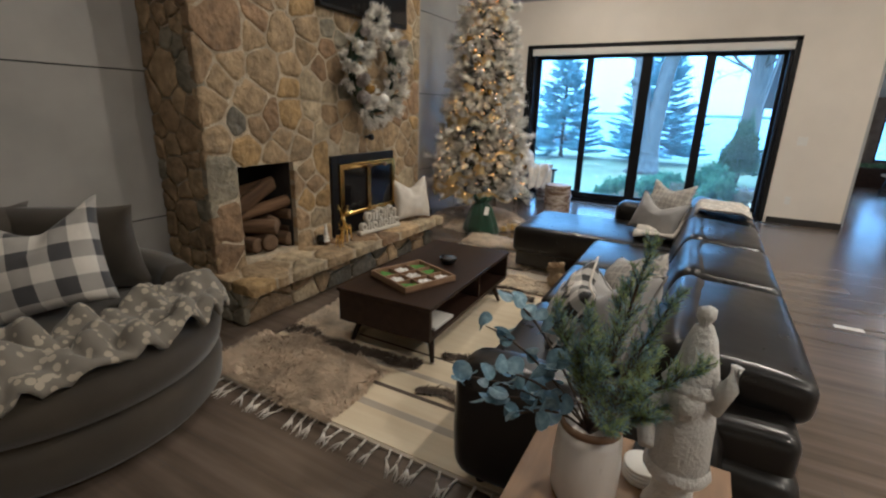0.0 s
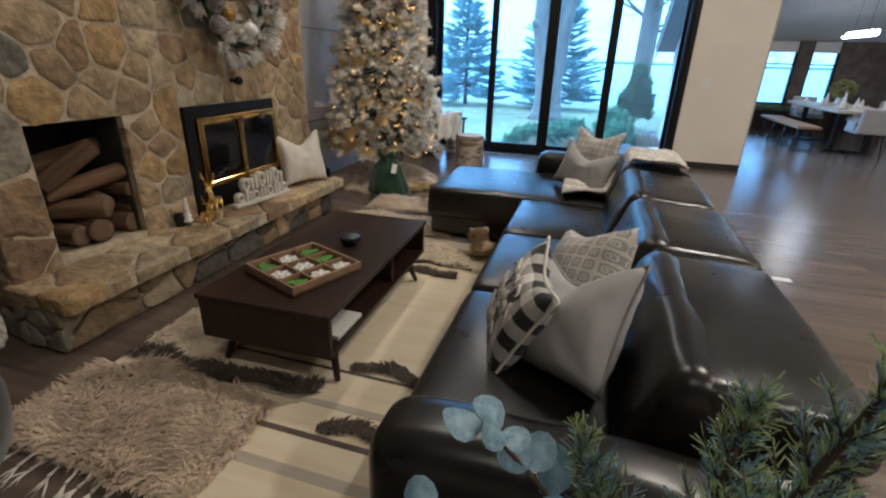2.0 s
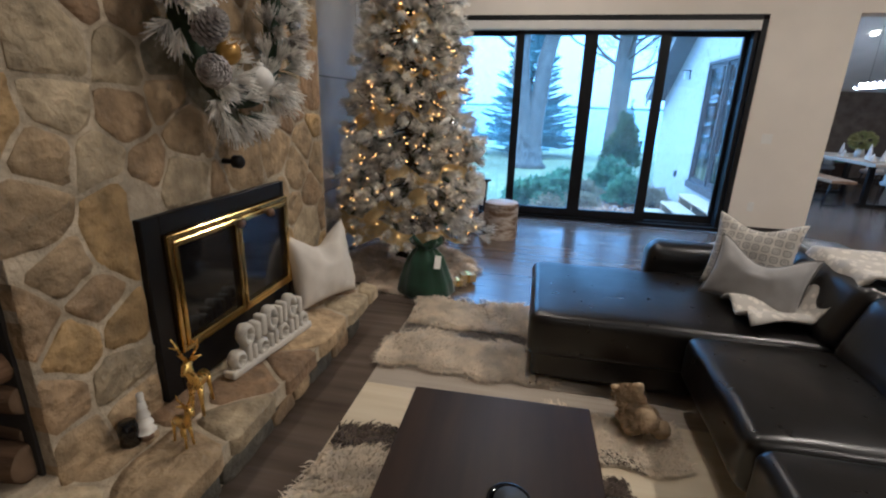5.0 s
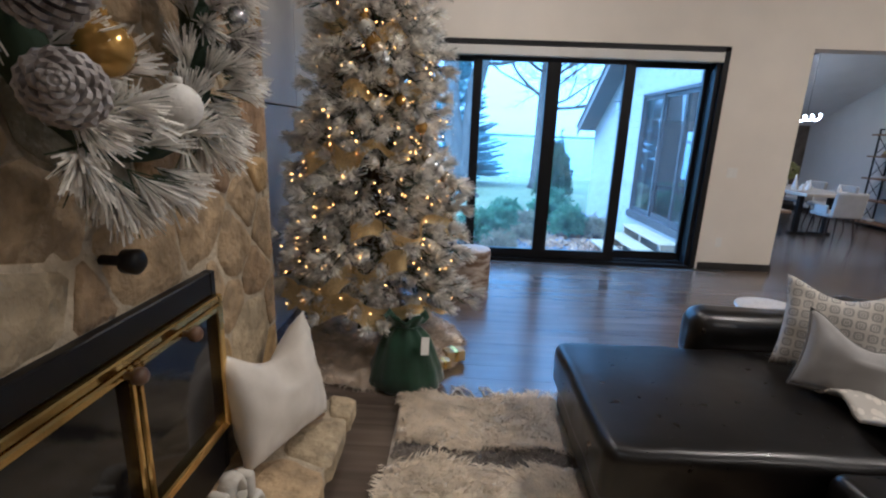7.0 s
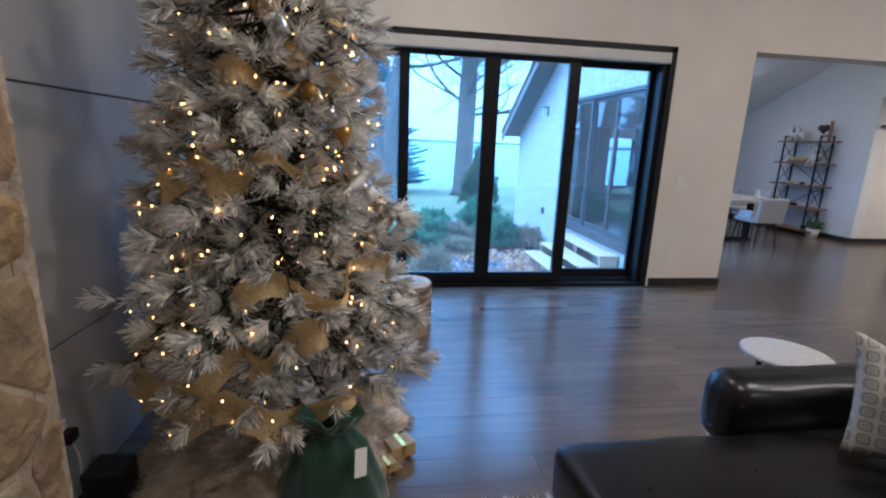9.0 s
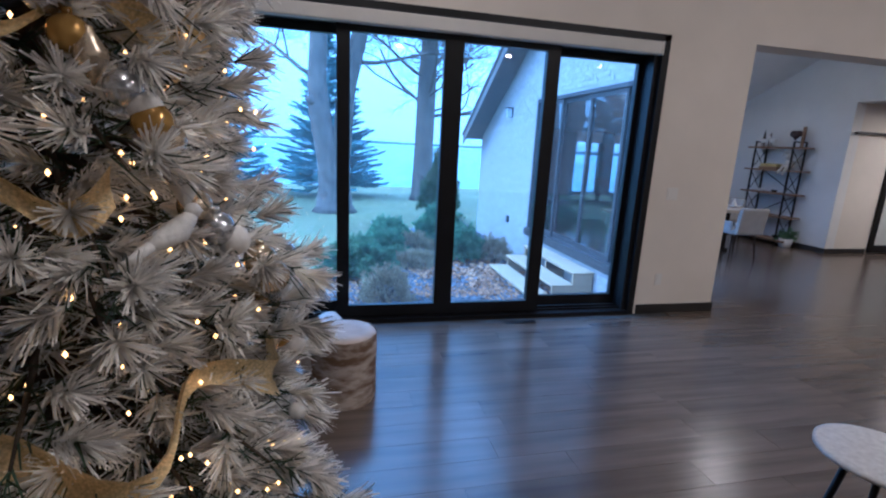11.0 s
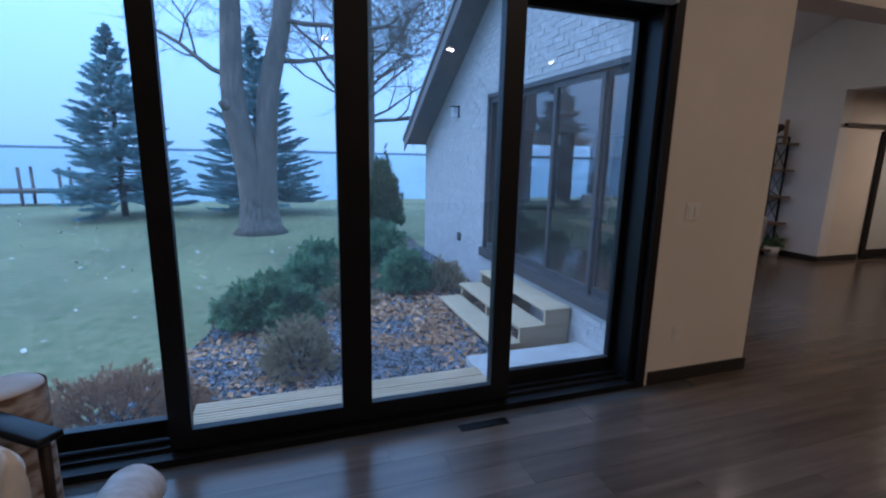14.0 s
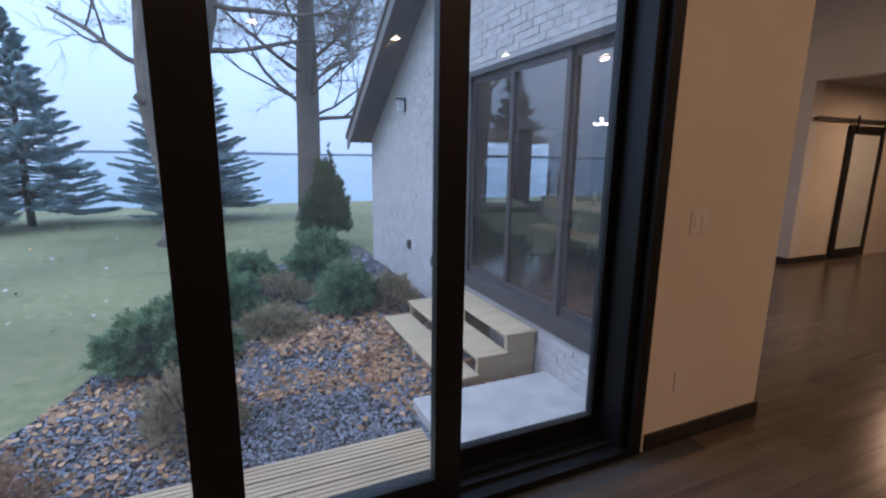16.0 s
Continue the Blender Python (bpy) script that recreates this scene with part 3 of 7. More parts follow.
# ---- stone fireplace ----
SX, CY0, CY1 = -2.86, 1.97, 4.62
NICHE, BOX = (2.21, 2.735, 0.36, 1.065), (3.15, 4.095, 0.34, 1.075)
chim = setting(thing("fireplace", "", "fireplace", (0, 0, 0)), "tall fieldstone fireplace with pale mortar and raised hearth", "fireplace")
TOPZ = 5.0
part("masonry", box((WEST, CY0 + 0.02, 0, SX - 0.004, NICHE[0], TOPZ), (WEST, NICHE[1], 0, SX - 0.004, BOX[0], TOPZ), (WEST, BOX[1], 0, SX - 0.004, CY1 - 0.006, TOPZ),
                    (WEST, NICHE[0], 0, SX - 0.004, NICHE[1], NICHE[2]), (WEST, NICHE[0], NICHE[3], SX - 0.004, NICHE[1], TOPZ),
                    (WEST, BOX[0], 0, SX - 0.004, BOX[1], BOX[2]), (WEST, BOX[0], BOX[3], SX - 0.004, BOX[1], TOPZ)), M_MORTAR, chim, "pale mortar", smooth=False)
part("corner_mortar", box((SX - 0.05, CY1 - 0.05, 0.27, SX - 0.001, CY1 + 0.012, TOPZ)), M_MORTAR, chim, "pale mortar", smooth=False)
# near-black panels cover the niche's back, sides and top
part("niche_lining", box((WEST + 0.01, NICHE[0], NICHE[2], WEST + 0.03, NICHE[1], NICHE[3]), (WEST + 0.02, NICHE[0], NICHE[2], SX - 0.05, NICHE[0] + 0.012, NICHE[3]), (WEST + 0.02, NICHE[1] - 0.012, NICHE[2], SX - 0.05, NICHE[1], NICHE[3]), (WEST + 0.02, NICHE[0], NICHE[3] - 0.012, SX - 0.05, NICHE[1], NICHE[3])), M_NEARBLACK, chim, "dark lining", smooth=False)
part("hearth_core", box((SX - 0.004, CY0, 0, -2.63, 4.55, 0.26)), M_MORTAR, chim, "pale mortar", smooth=False)


def clip(poly, px, py, nx, ny):
    """The part of a convex polygon where (p - (px, py)) . n <= 0."""
    out = []
    for i, p in enumerate(poly):
        q = poly[(i + 1) % len(poly)]
        a, b = (p[0] - px) * nx + (p[1] - py) * ny, (q[0] - px) * nx + (q[1] - py) * ny
        if a <= 0:
            out.append(p)
        if a * b < 0:
            s = a / (a - b)
            out.append((p[0] + s * (q[0] - p[0]), p[1] + s * (q[1] - p[1])))
    return out


def stones(rng, w, h, size, holes=(), gap=0.015, squash=1.15):
    """Outlines of fieldstones that fill a w x h face, with holes left out."""
    seeds, tries = [], 0
    while tries < 5000:
        tries += 1
        p = (rng.uniform(0, w), rng.uniform(0, h))
        if any(a < p[0] < b and c < p[1] < d for a, b, c, d in holes):
            continue
        need = size * rng.choice((0.55, 0.8, 1.0, 1.25))
        if all(math.hypot((p[0] - q[0]) / squash, p[1] - q[1]) > need * 0.5 + q[2] * 0.5 for q in seeds):
            seeds.append((*p, need))
    out = []
    for s in seeds:
        poly = [(0, 0), (w, 0), (w, h), (0, h)]
        for q in seeds:
            d = math.hypot(q[0] - s[0], q[1] - s[1])
            if q is s or d > 4 * size:
                continue
            k = 0.5 + 0.5 * (s[2] ** 2 - q[2] ** 2) / d ** 2 * 0.35
            k = min(0.75, max(0.25, k))
            nx, ny = (q[0] - s[0]) / d, (q[1] - s[1]) / d
            poly = clip(poly, s[0] + nx * (d * k - gap / 2), s[1] + ny * (d * k - gap / 2), nx, ny)
            if len(poly) < 3:
                break
        for a, b, c, d in holes:
            best = max(((a - s[0], 0), (s[0] - b, 1), (c - s[1], 2), (s[1] - d, 3)))[1]
            if len(poly) > 2:
                poly = clip(poly, *((a, 0, 1, 0), (b, 0, -1, 0), (0, c, 0, 1), (0, d, 0, -1))[best])
        if len(poly) < 3:
            continue
        area = 0.5 * abs(sum(p[0] * q[1] - q[0] * p[1] for p, q in zip(poly, poly[1:] + poly[:1])))
        if area < 0.002:
            continue
        # knock off the corners, then chip the outline unevenly
        cut = []
        for p, q in zip(poly, poly[1:] + poly[:1]):
            for f in (0.13, 0.38, 0.62, 0.87):
                cut.append((p[0] + (q[0] - p[0]) * f, p[1] + (q[1] - p[1]) * f))
        chip = 0.007
        poly = [(p[0] + chip * noise.noise((p[0] * 19, p[1] * 19, 2)), p[1] + chip * noise.noise((p[0] * 19, p[1] * 19, 9))) for p in cut]
        out.append(poly)
    return out


def lay(rng, outline, m, proud, parent, mats, name="stone"):
    """One stone: its outline extruded with a rounded, uneven face."""
    cx, cy = sum(p[0] for p in outline) / len(outline), sum(p[1] for p in outline) / len(outline)
    n = len(outline)
    vs, k = [], rng.uniform(0, 50)
    tilt_u, tilt_v = rng.uniform(-0.035, 0.035), rng.uniform(-0.035, 0.035)

    def ring(sc, z):
        for p in outline:
            u, v = cx + (p[0] - cx) * sc, cy + (p[1] - cy) * sc
            j = 0.009 * noise.noise((u * 13 + k, v * 13, k)) + 0.005 * noise.noise((u * 31, v * 31, k)) + (u - cx) * tilt_u + (v - cy) * tilt_v if z > 0 else 0
            vs.append((u, v, max(z + j, proud * 0.45) if z > 0 else z))

    # the side has vertices of its own, so that its edge stays crisp
    ring(1.0, -0.03)
    ring(1.0, proud * 0.7)
    ring(1.0, proud * 0.7)
    ring(0.93, proud * 0.95)
    ring(0.7, proud * 1.05)
    ring(0.35, proud * 1.08)
    vs.append((cx, cy, proud * 1.08))
    fs = [(r * n + i, r * n + (i + 1) % n, (r + 1) * n + (i + 1) % n, (r + 1) * n + i) for r in (0, 2, 3, 4) for i in range(n)]
    fs += [(5 * n + i, 5 * n + (i + 1) % n, 6 * n) for i in range(n)]
    flip = sum(p[0] * q[1] - q[0] * p[1] for p, q in zip(outline, outline[1:] + outline[:1])) < 0
    return soup(name, [m @ Vector(v) for v in vs], [f[::-1] for f in fs] if flip else fs, rng.choice(mats), parent, smooth=True)


def face(origin, right, up):
    """A matrix from (u, v, out) to the world."""
    o, r, u = Vector(origin), Vector(right), Vector(up)
    w = r.cross(u)
    return Matrix(((r.x, u.x, w.x, o.x), (r.y, u.y, w.y, o.y), (r.z, u.z, w.z, o.z), (0, 0, 0, 1)))


rs = random.Random(5)
T, O, G, R, C, S, B = M_STONE
MIX = [T, T, T, O, O, G, G, G, R, B, C, C, T, B, B, T, S, T, B, O, C]
MIXW = [T, T, O, O, G, C, R, B, T, C]
HF = 3.1
for o in stones(rs, CY1 - CY0, HF - 0.3, 0.22, [(NICHE[0] - CY0, NICHE[1] - CY0, -1, NICHE[3] - 0.3), (BOX[0] - CY0, BOX[1] - CY0, -1, BOX[3] - 0.3)]):
    lay(rs, o, face((SX - 0.02, CY0, 0.3), (0, 1, 0), (0, 0, 1)), 0.024, chim, MIX)
for o in stones(rs, SX - WEST, HF, 0.185):
    lay(rs, o, face((WEST, CY0 + 0.03, 0), (1, 0, 0), (0, 0, 1)), 0.03, chim, [B, B, G, T, B, T])
for o in stones(rs, SX - WEST, HF, 0.185):
    lay(rs, o, face((SX - 0.004, CY1 - 0.008, 0), (-1, 0, 0), (0, 0, 1)), 0.03, chim, MIX)
for o in stones(rs, 4.55 - CY0, 0.25, 0.21, squash=1.5):
    lay(rs, o, face((-2.63, CY0, 0.01), (0, 1, 0), (0, 0, 1)), 0.03, chim, [T, B, G, R, B, C, S])
for o in stones(rs, 0.3, 0.25, 0.18):
    lay(rs, o, face((-2.9, CY0, 0.01), (1, 0, 0), (0, 0, 1)), 0.025, chim, [T, B, G])
for o in stones(rs, 0.3, 0.25, 0.18):
    lay(rs, o, face((-2.62, 4.55, 0.01), (-1, 0, 0), (0, 0, 1)), 0.025, chim, [T, B, R])
for o in stones(rs, 4.6 - CY0 + 0.02, 0.45, 0.38, gap=0.014, squash=1.3):
    lay(rs, o, face((-2.94, CY0 - 0.03, 0.28), (0, 1, 0), (-1, 0, 0)) @ Matrix.Translation((0, -0.46, 0)), 0.05, chim, [T, O, C, T, R], "hearth_stone")
part("hearth_bed", box((-2.93, CY0 - 0.01, 0.24, -2.5, 4.57, 0.318)), M_MORTAR, chim, "pale mortar", smooth=False)

# firebox with brass doors
M_WOODKNOB = mat("wood_knob", (0.11, 0.06, 0.03), 0.45)
fire = tagged(thing("fireplace_doors", "", "fireplace doors", (0, 0, 0)), "black fireplace surround with brass-framed glass doors", "fireplace doors")
y0, y1, z0, z1 = BOX
fx = SX + 0.025
part("surround", box((SX - 0.1, y0, z0, fx, y0 + 0.085, z1), (SX - 0.1, y1 - 0.03, z0, fx, y1, z1), (SX - 0.1, y0 + 0.085, z1 - 0.075, fx, y1 - 0.03, z1), (SX - 0.1, y0 + 0.085, z0, fx, y1 - 0.03, z0 + 0.17), bevel=0.004, seg=1), M_BLACK, fire, "black metal surround", smooth=False)
part("firebox", box((WEST + 0.02, y0, z0, WEST + 0.04, y1, z1), (WEST + 0.02, y0, z0, SX - 0.1, y0 + 0.02, z1), (WEST + 0.02, y1 - 0.02, z0, SX - 0.1, y1, z1)), M_NEARBLACK, fire, "sooty firebox", smooth=False)
ba, bb, bz0, bz1 = y0 + 0.087, y1 - 0.008, z0 + 0.172, z1 - 0.077
ym = (ba + bb) / 2 - 0.01
part("brass_frame", box((fx - 0.02, ba, bz0, fx + 0.022, ba + 0.022, bz1), (fx - 0.02, bb - 0.022, bz0, fx + 0.022, bb, bz1), (fx - 0.02, ba + 0.022, bz1 - 0.024, fx + 0.022, bb - 0.022, bz1), (fx - 0.02, ba + 0.022, bz0, fx + 0.022, bb - 0.022, bz0 + 0.02), bevel=0.004, seg=1), M_BRASS, fire, "brass frame", smooth=False)
for a, b, s in ((ba + 0.025, ym - 0.003, 0.035), (ym + 0.003, bb - 0.025, -0.2)):
    d = part("glass_door", box((fx - 0.012, a, bz0 + 0.023, fx + 0.006, b, bz1 - 0.027)), M_DARKGLASS, fire, "smoked glass door", smooth=False)
    part("door_frame", box((fx - 0.01, a, bz0 + 0.022, fx + 0.028, a + 0.02, bz1 - 0.026), (fx - 0.01, b - 0.02, bz0 + 0.022, fx + 0.028, b, bz1 - 0.026), (fx - 0.01, a + 0.02, bz0 + 0.022, fx + 0.028, b - 0.02, bz0 + 0.042), (fx - 0.01, a + 0.02, bz1 - 0.05, fx + 0.028, b - 0.02, bz1 - 0.026), bevel=0.005, seg=1), M_BRASS, d, "brass door frame", smooth=False)
    part("handle", lathe([(0, 0), (0.009, 0), (0.009, 0.02), (0.02, 0.026), (0.022, 0.042), (0.014, 0.052), (0, 0.053)], 14, pose(fx + 0.026, ym - s, bz1 - 0.038, 0, 90, 0)), M_WOODKNOB, d, "brown wooden knob")
tagged(part("damper_knob", lathe([(0, 0), (0.012, 0), (0.012, 0.05), (0.028, 0.055), (0.03, 0.085), (0.02, 0.095), (0, 0.095)], 16, pose(SX, 3.66, 1.225, 0, 90, 0)), M_BLACK), "round black damper knob on stone face", "knob")

# television over the fireplace
tv = thing("television", "flat black television on the stone face", "television")
part("screen", box((SX + 0.06, 3.09, 2.28, SX + 0.064, 4.26, 2.92)), M_DARKGLASS, tv, smooth=False)
part("bezel", box((SX, 3.06, 2.25, SX + 0.06, 4.29, 2.95), bevel=0.006), M_BLACK, tv, smooth=False)

# grey wall panels
wall = bpy.data.objects["wall_west"]
rows = [0.0, 0.69, 1.69, 2.68, 3.68, 4.68, 5.6]
cols = [SOUTH, -1.9, -0.1, CY0 + 0.02, CY1 - 0.02, 6.6, NORTH]
for a, b in zip(cols, cols[1:]):
    if a == CY0 + 0.02:
        continue
    for c, d in zip(rows, rows[1:]):
        part("panel", box((WEST - 0.012, a + 0.003, c + 0.004, WEST, b - 0.003, d - 0.004), bevel=0.002, seg=1), M_PANEL, wall, smooth=False)

# ---- leather sofa ----
sofa = thing("sectional_sofa", "black leather sectional sofa with chaise and adjustable headrests", "sofa")
SEC = [(1.62, 2.53), (2.53, 3.32), (3.32, 4.12)]
part("base", box((-0.62, 1.42, 0.1, 0.3, 5.15, 0.26), (-1.36, 4.22, 0.1, -0.6, 5.05, 0.26), bevel=0.02), M_LEATHER, sofa)
for a, b in SEC:
    part("seat", pad(-0.72, a + 0.004, 0.2, 0.02, b - 0.004, 0.45, 0.055, 0.025, 0.006), M_LEATHER, sofa, "padded seat")
part("chaise", pad(-1.48, 4.13, 0.2, 0.02, 5.07, 0.45, 0.05, 0.02, 0.006, 14), M_LEATHER, sofa, "long chaise seat")
part("chaise_skirt", pad(-1.45, 4.16, 0.06, -0.02, 5.03, 0.26, 0.03), M_LEATHER, sofa)
for a, b in SEC + [(4.12, 5.2)]:
    t = Matrix.Translation((0, 0, 0)) @ pose(0.0, 0, 0.4, 0, 20, 0)
    part("back_cushion", pad(-0.13, a + 0.006, -0.02, 0.12, b - 0.006, 0.36, 0.08, 0.0, 0.008, 10, t), M_LEATHER, sofa, "back cushion")
    part("headrest", pad(0.03, a + 0.01, 0.58, 0.44, b - 0.01, 0.735, 0.05, 0.015, 0.006, 10, Matrix.Translation((0.25, 0, 0.66)) @ pose(0, 0, 0, 0, 4, 0) @ Matrix.Translation((-0.25, 0, -0.66))), M_LEATHER, sofa, "folded flat headrest")
part("back_shell", pad(0.13, 1.5, 0.12, 0.4, 5.2, 0.6, 0.05, 0, 0.004), M_LEATHER, sofa, "back panel")
part("lower_bulge", pad(0.1, 1.45, 0.3, 0.42, 5.15, 0.48, 0.07, 0, 0.004), M_LEATHER, sofa)
part("armrest", pad(-0.7, 1.36, 0.1, 0.2, 1.62, 0.6, 0.09, 0.02, 0.006), M_LEATHER, sofa, "padded arm")
part("armrest", pad(-0.72, 5.07, 0.3, 0.3, 5.32, 0.63, 0.1, 0.0, 0.01), M_LEATHER, sofa, "low padded arm")
for x, y in ((-1.4, 4.25), (-1.4, 4.95), (-0.6, 1.5), (0.3, 1.6), (0.3, 5.05), (-0.6, 3.0)):
    part("foot", lathe([(0, 0), (0.02, 0), (0.026, 0.1), (0, 0.1)], 12, pose(x, y, 0)), M_BLACK, sofa, "black metal foot")

# ---- coffee table ----
ct = thing("coffee_table", "dark walnut coffee table with open side shelf", "coffee table", (-1.55, 2.74, 0), 1.5)
part("tabletop", box((-0.335, -0.66, 0.395, 0.335, 0.66, 0.42), bevel=0.006), M_WALNUT, ct, smooth=False)
part("end_panel", box((-0.325, -0.65, 0.2, 0.325, -0.62, 0.395), bevel=0.003), M_WALNUT, ct, smooth=False)
part("end_panel", box((-0.325, 0.62, 0.2, 0.325, 0.65, 0.395), bevel=0.003), M_WALNUT, ct, smooth=False)
part("side_panel", box((-0.325, -0.62, 0.2, -0.3, 0.62, 0.395)), M_WALNUT, ct, smooth=False)
part("shelf", box((-0.3, -0.62, 0.2, 0.325, 0.62, 0.222)), M_WALNUT, ct, smooth=False)
part("divider", box((-0.3, 0.1, 0.222, 0.31, 0.12, 0.395)), M_WALNUT, ct, smooth=False)
for sx in (-1, 1):
    for sy in (-1, 1):
        part("leg", tube([(sx * 0.3, sy * 0.56, 0.025), (sx * 0.25, sy * 0.5, 0.205)], [0.013, 0.024], 10), M_WALNUT, ct)

# ---- things by the fireplace ----
def place(ob, m):
    ob.matrix_basis = m
    return ob


def log(name, p, q, r, material, top, label, category="log", rng=random.Random(2)):
    """A round log from p to q: bark body with a lumpy outline, pale cut ends."""
    p, q = Vector(p), Vector(q)
    L = (q - p).length
    rot = (q - p).to_track_quat("Z", "Y").to_matrix().to_4x4()
    ob = tagged(new(name), label, category)
    ob.empty_display_size = 0.05
    ob.matrix_basis = Matrix.Translation(p) @ rot
    bm = bmesh.new()
    k, n = rng.uniform(0, 30), 20
    rings = []
    for j in range(9):
        z = L * j / 8
        rings.append([bm.verts.new(((r * (1 + 0.07 * noise.noise((math.cos(a) * 1.5 + k, math.sin(a) * 1.5, z * 3)))) * math.cos(a), (r * (1 + 0.07 * noise.noise((math.cos(a) * 1.5 + k, math.sin(a) * 1.5, z * 3)))) * math.sin(a), z)) for a in [2 * math.pi * i / n for i in range(n)]])
    for a, b in zip(rings, rings[1:]):
        for i in range(n):
            bm.faces.new((a[i], a[(i + 1) % n], b[(i + 1) % n], b[i]))
    part("bark", bm, material, ob)
    for z, s in ((L, 1), (0, -1)):
        part("cut_end", lathe([(0, z + s * 0.004), (r * 0.5, z + s * 0.005), (r * 0.93, z + s * 0.003), (r * 0.98, z - s * 0.01)], 20), top, ob, "pale sawn end")
    return ob


M_FIREWOOD = mat("split_firewood", (0.075, 0.042, 0.022), 0.9, col2=(0.17, 0.1, 0.05), scale=6, bump=0.6, bscale=20, stretch=(4, 4, 0.6), rand=0.2)
M_FIREEND = mat("firewood_end", (0.14, 0.09, 0.05), 0.9, var=0.2, scale=14)
for i, (y, z, r, dx, dy) in enumerate(((2.38, 0.43, 0.06, 0, 0.02), (2.52, 0.44, 0.07, 0.04, -0.03), (2.68, 0.42, 0.06, 0.02, 0.03), (2.76, 0.5, 0.045, 0, 0), (2.43, 0.56, 0.06, 0.05, 0.12), (2.62, 0.57, 0.065, 0.0, -0.06), (2.72, 0.63, 0.05, 0.03, 0.02))):
    tagged(log("firewood_log", (-3.3, y - dy, z), (-2.95 + dx, y + dy, z), r, M_FIREWOOD, M_FIREEND, "split firewood log stacked in the stone niche", "firewood"), group="firewood in the niche")
for a, b, r in (((-3.1, 2.36, 0.66), (-2.96, 2.74, 0.74), 0.05), ((-3.05, 2.32, 0.72), (-2.98, 2.6, 0.9), 0.055), ((-3.2, 2.35, 0.8), (-3.12, 2.75, 0.88), 0.05)):
    tagged(log("firewood_log", a, b, r, M_FIREWOOD, M_FIREEND, "split firewood log lying across the stack", "firewood"), group="firewood in the niche")


def merge(*bms):
    """Several forms joined into one mesh."""
    out = bmesh.new()
    for b in bms:
        me_ = bpy.data.meshes.new("tmp")
        b.to_mesh(me_)
        b.free()
        out.from_mesh(me_)
        bpy.data.meshes.remove(me_)
    return out


def ball(c, r, n=14, sz=1.0):
    return lathe([(r * math.sin(math.pi * i / n) if 0 < i < n else 0, -r * sz * math.cos(math.pi * i / n)) for i in range(n + 1)], 18, pose(*c))


def deer(s, at, rz):
    """A standing reindeer figurine, one plain mesh."""
    bms = [tube([(-0.045 * s, 0, 0.12 * s), (0, 0, 0.125 * s), (0.05 * s, 0, 0.135 * s), (0.075 * s, 0, 0.19 * s), (0.085 * s, 0, 0.235 * s)], [0.022 * s, 0.027 * s, 0.026 * s, 0.015 * s, 0.014 * s], 10),
           tube([(0.075 * s, 0, 0.245 * s), (0.1 * s, 0, 0.235 * s), (0.13 * s, 0, 0.22 * s)], [0.016 * s, 0.016 * s, 0.008 * s], 8)]
    for x in (-0.04, 0.045):
        for y in (-0.014, 0.014):
            bms.append(tube([(x * s, y * s, 0.12 * s), (x * s * 1.15, y * s * 1.2, 0.06 * s), (x * s * 1.25, y * s * 1.4, 0)], [0.012 * s, 0.007 * s, 0.006 * s], 6))
    for y in (-1, 1):
        bms.append(tube([(0.08 * s, y * 0.01 * s, 0.255 * s), (0.07 * s, y * 0.035 * s, 0.3 * s), (0.085 * s, y * 0.045 * s, 0.34 * s)], [0.005 * s, 0.005 * s, 0.002 * s], 5))
        bms.append(tube([(0.072 * s, y * 0.032 * s, 0.29 * s), (0.1 * s, y * 0.045 * s, 0.315 * s)], [0.004 * s, 0.002 * s], 5))
        bms.append(tube([(0.07 * s, y * 0.012 * s, 0.25 * s), (0.06 * s, y * 0.04 * s, 0.262 * s)], [0.009 * s, 0.003 * s], 6))
    ob = part("deer_figurine", merge(*bms), M_GOLD)
    return place(tagged(ob, "shiny gold reindeer figurine standing on the stone hearth", "figurine"), pose(*at, 0, 0, rz))


HZ = 0.335
deer(1.0, (-2.7, 3.17, HZ), -70)
deer(0.68, (-2.63, 2.98, HZ), -20)
bt = thing("tabletop_tree", "small snowy bottle-brush tree on the hearth", "decoration", (-2.77, 2.97, HZ))
part("tree_cone", merge(*[lathe([(0.035 - 0.006 * i, 0.03 + 0.03 * i), (0.012, 0.06 + 0.03 * i), (0, 0.062 + 0.03 * i)], 11) for i in range(5)]), M_FLOCK, bt)
part("stand", lathe([(0, 0), (0.022, 0), (0.02, 0.015), (0.005, 0.02), (0.005, 0.035), (0, 0.035)], 12), M_OAK, bt)
jar = thing("glass_jar", "dark glass jar candle on the hearth", "jar", (-2.8, 2.93, HZ))
part("jar", lathe([(0, 0), (0.03, 0), (0.033, 0.07), (0.026, 0.08), (0.026, 0.09), (0, 0.09)], 16), M_DARKGLASS, jar)

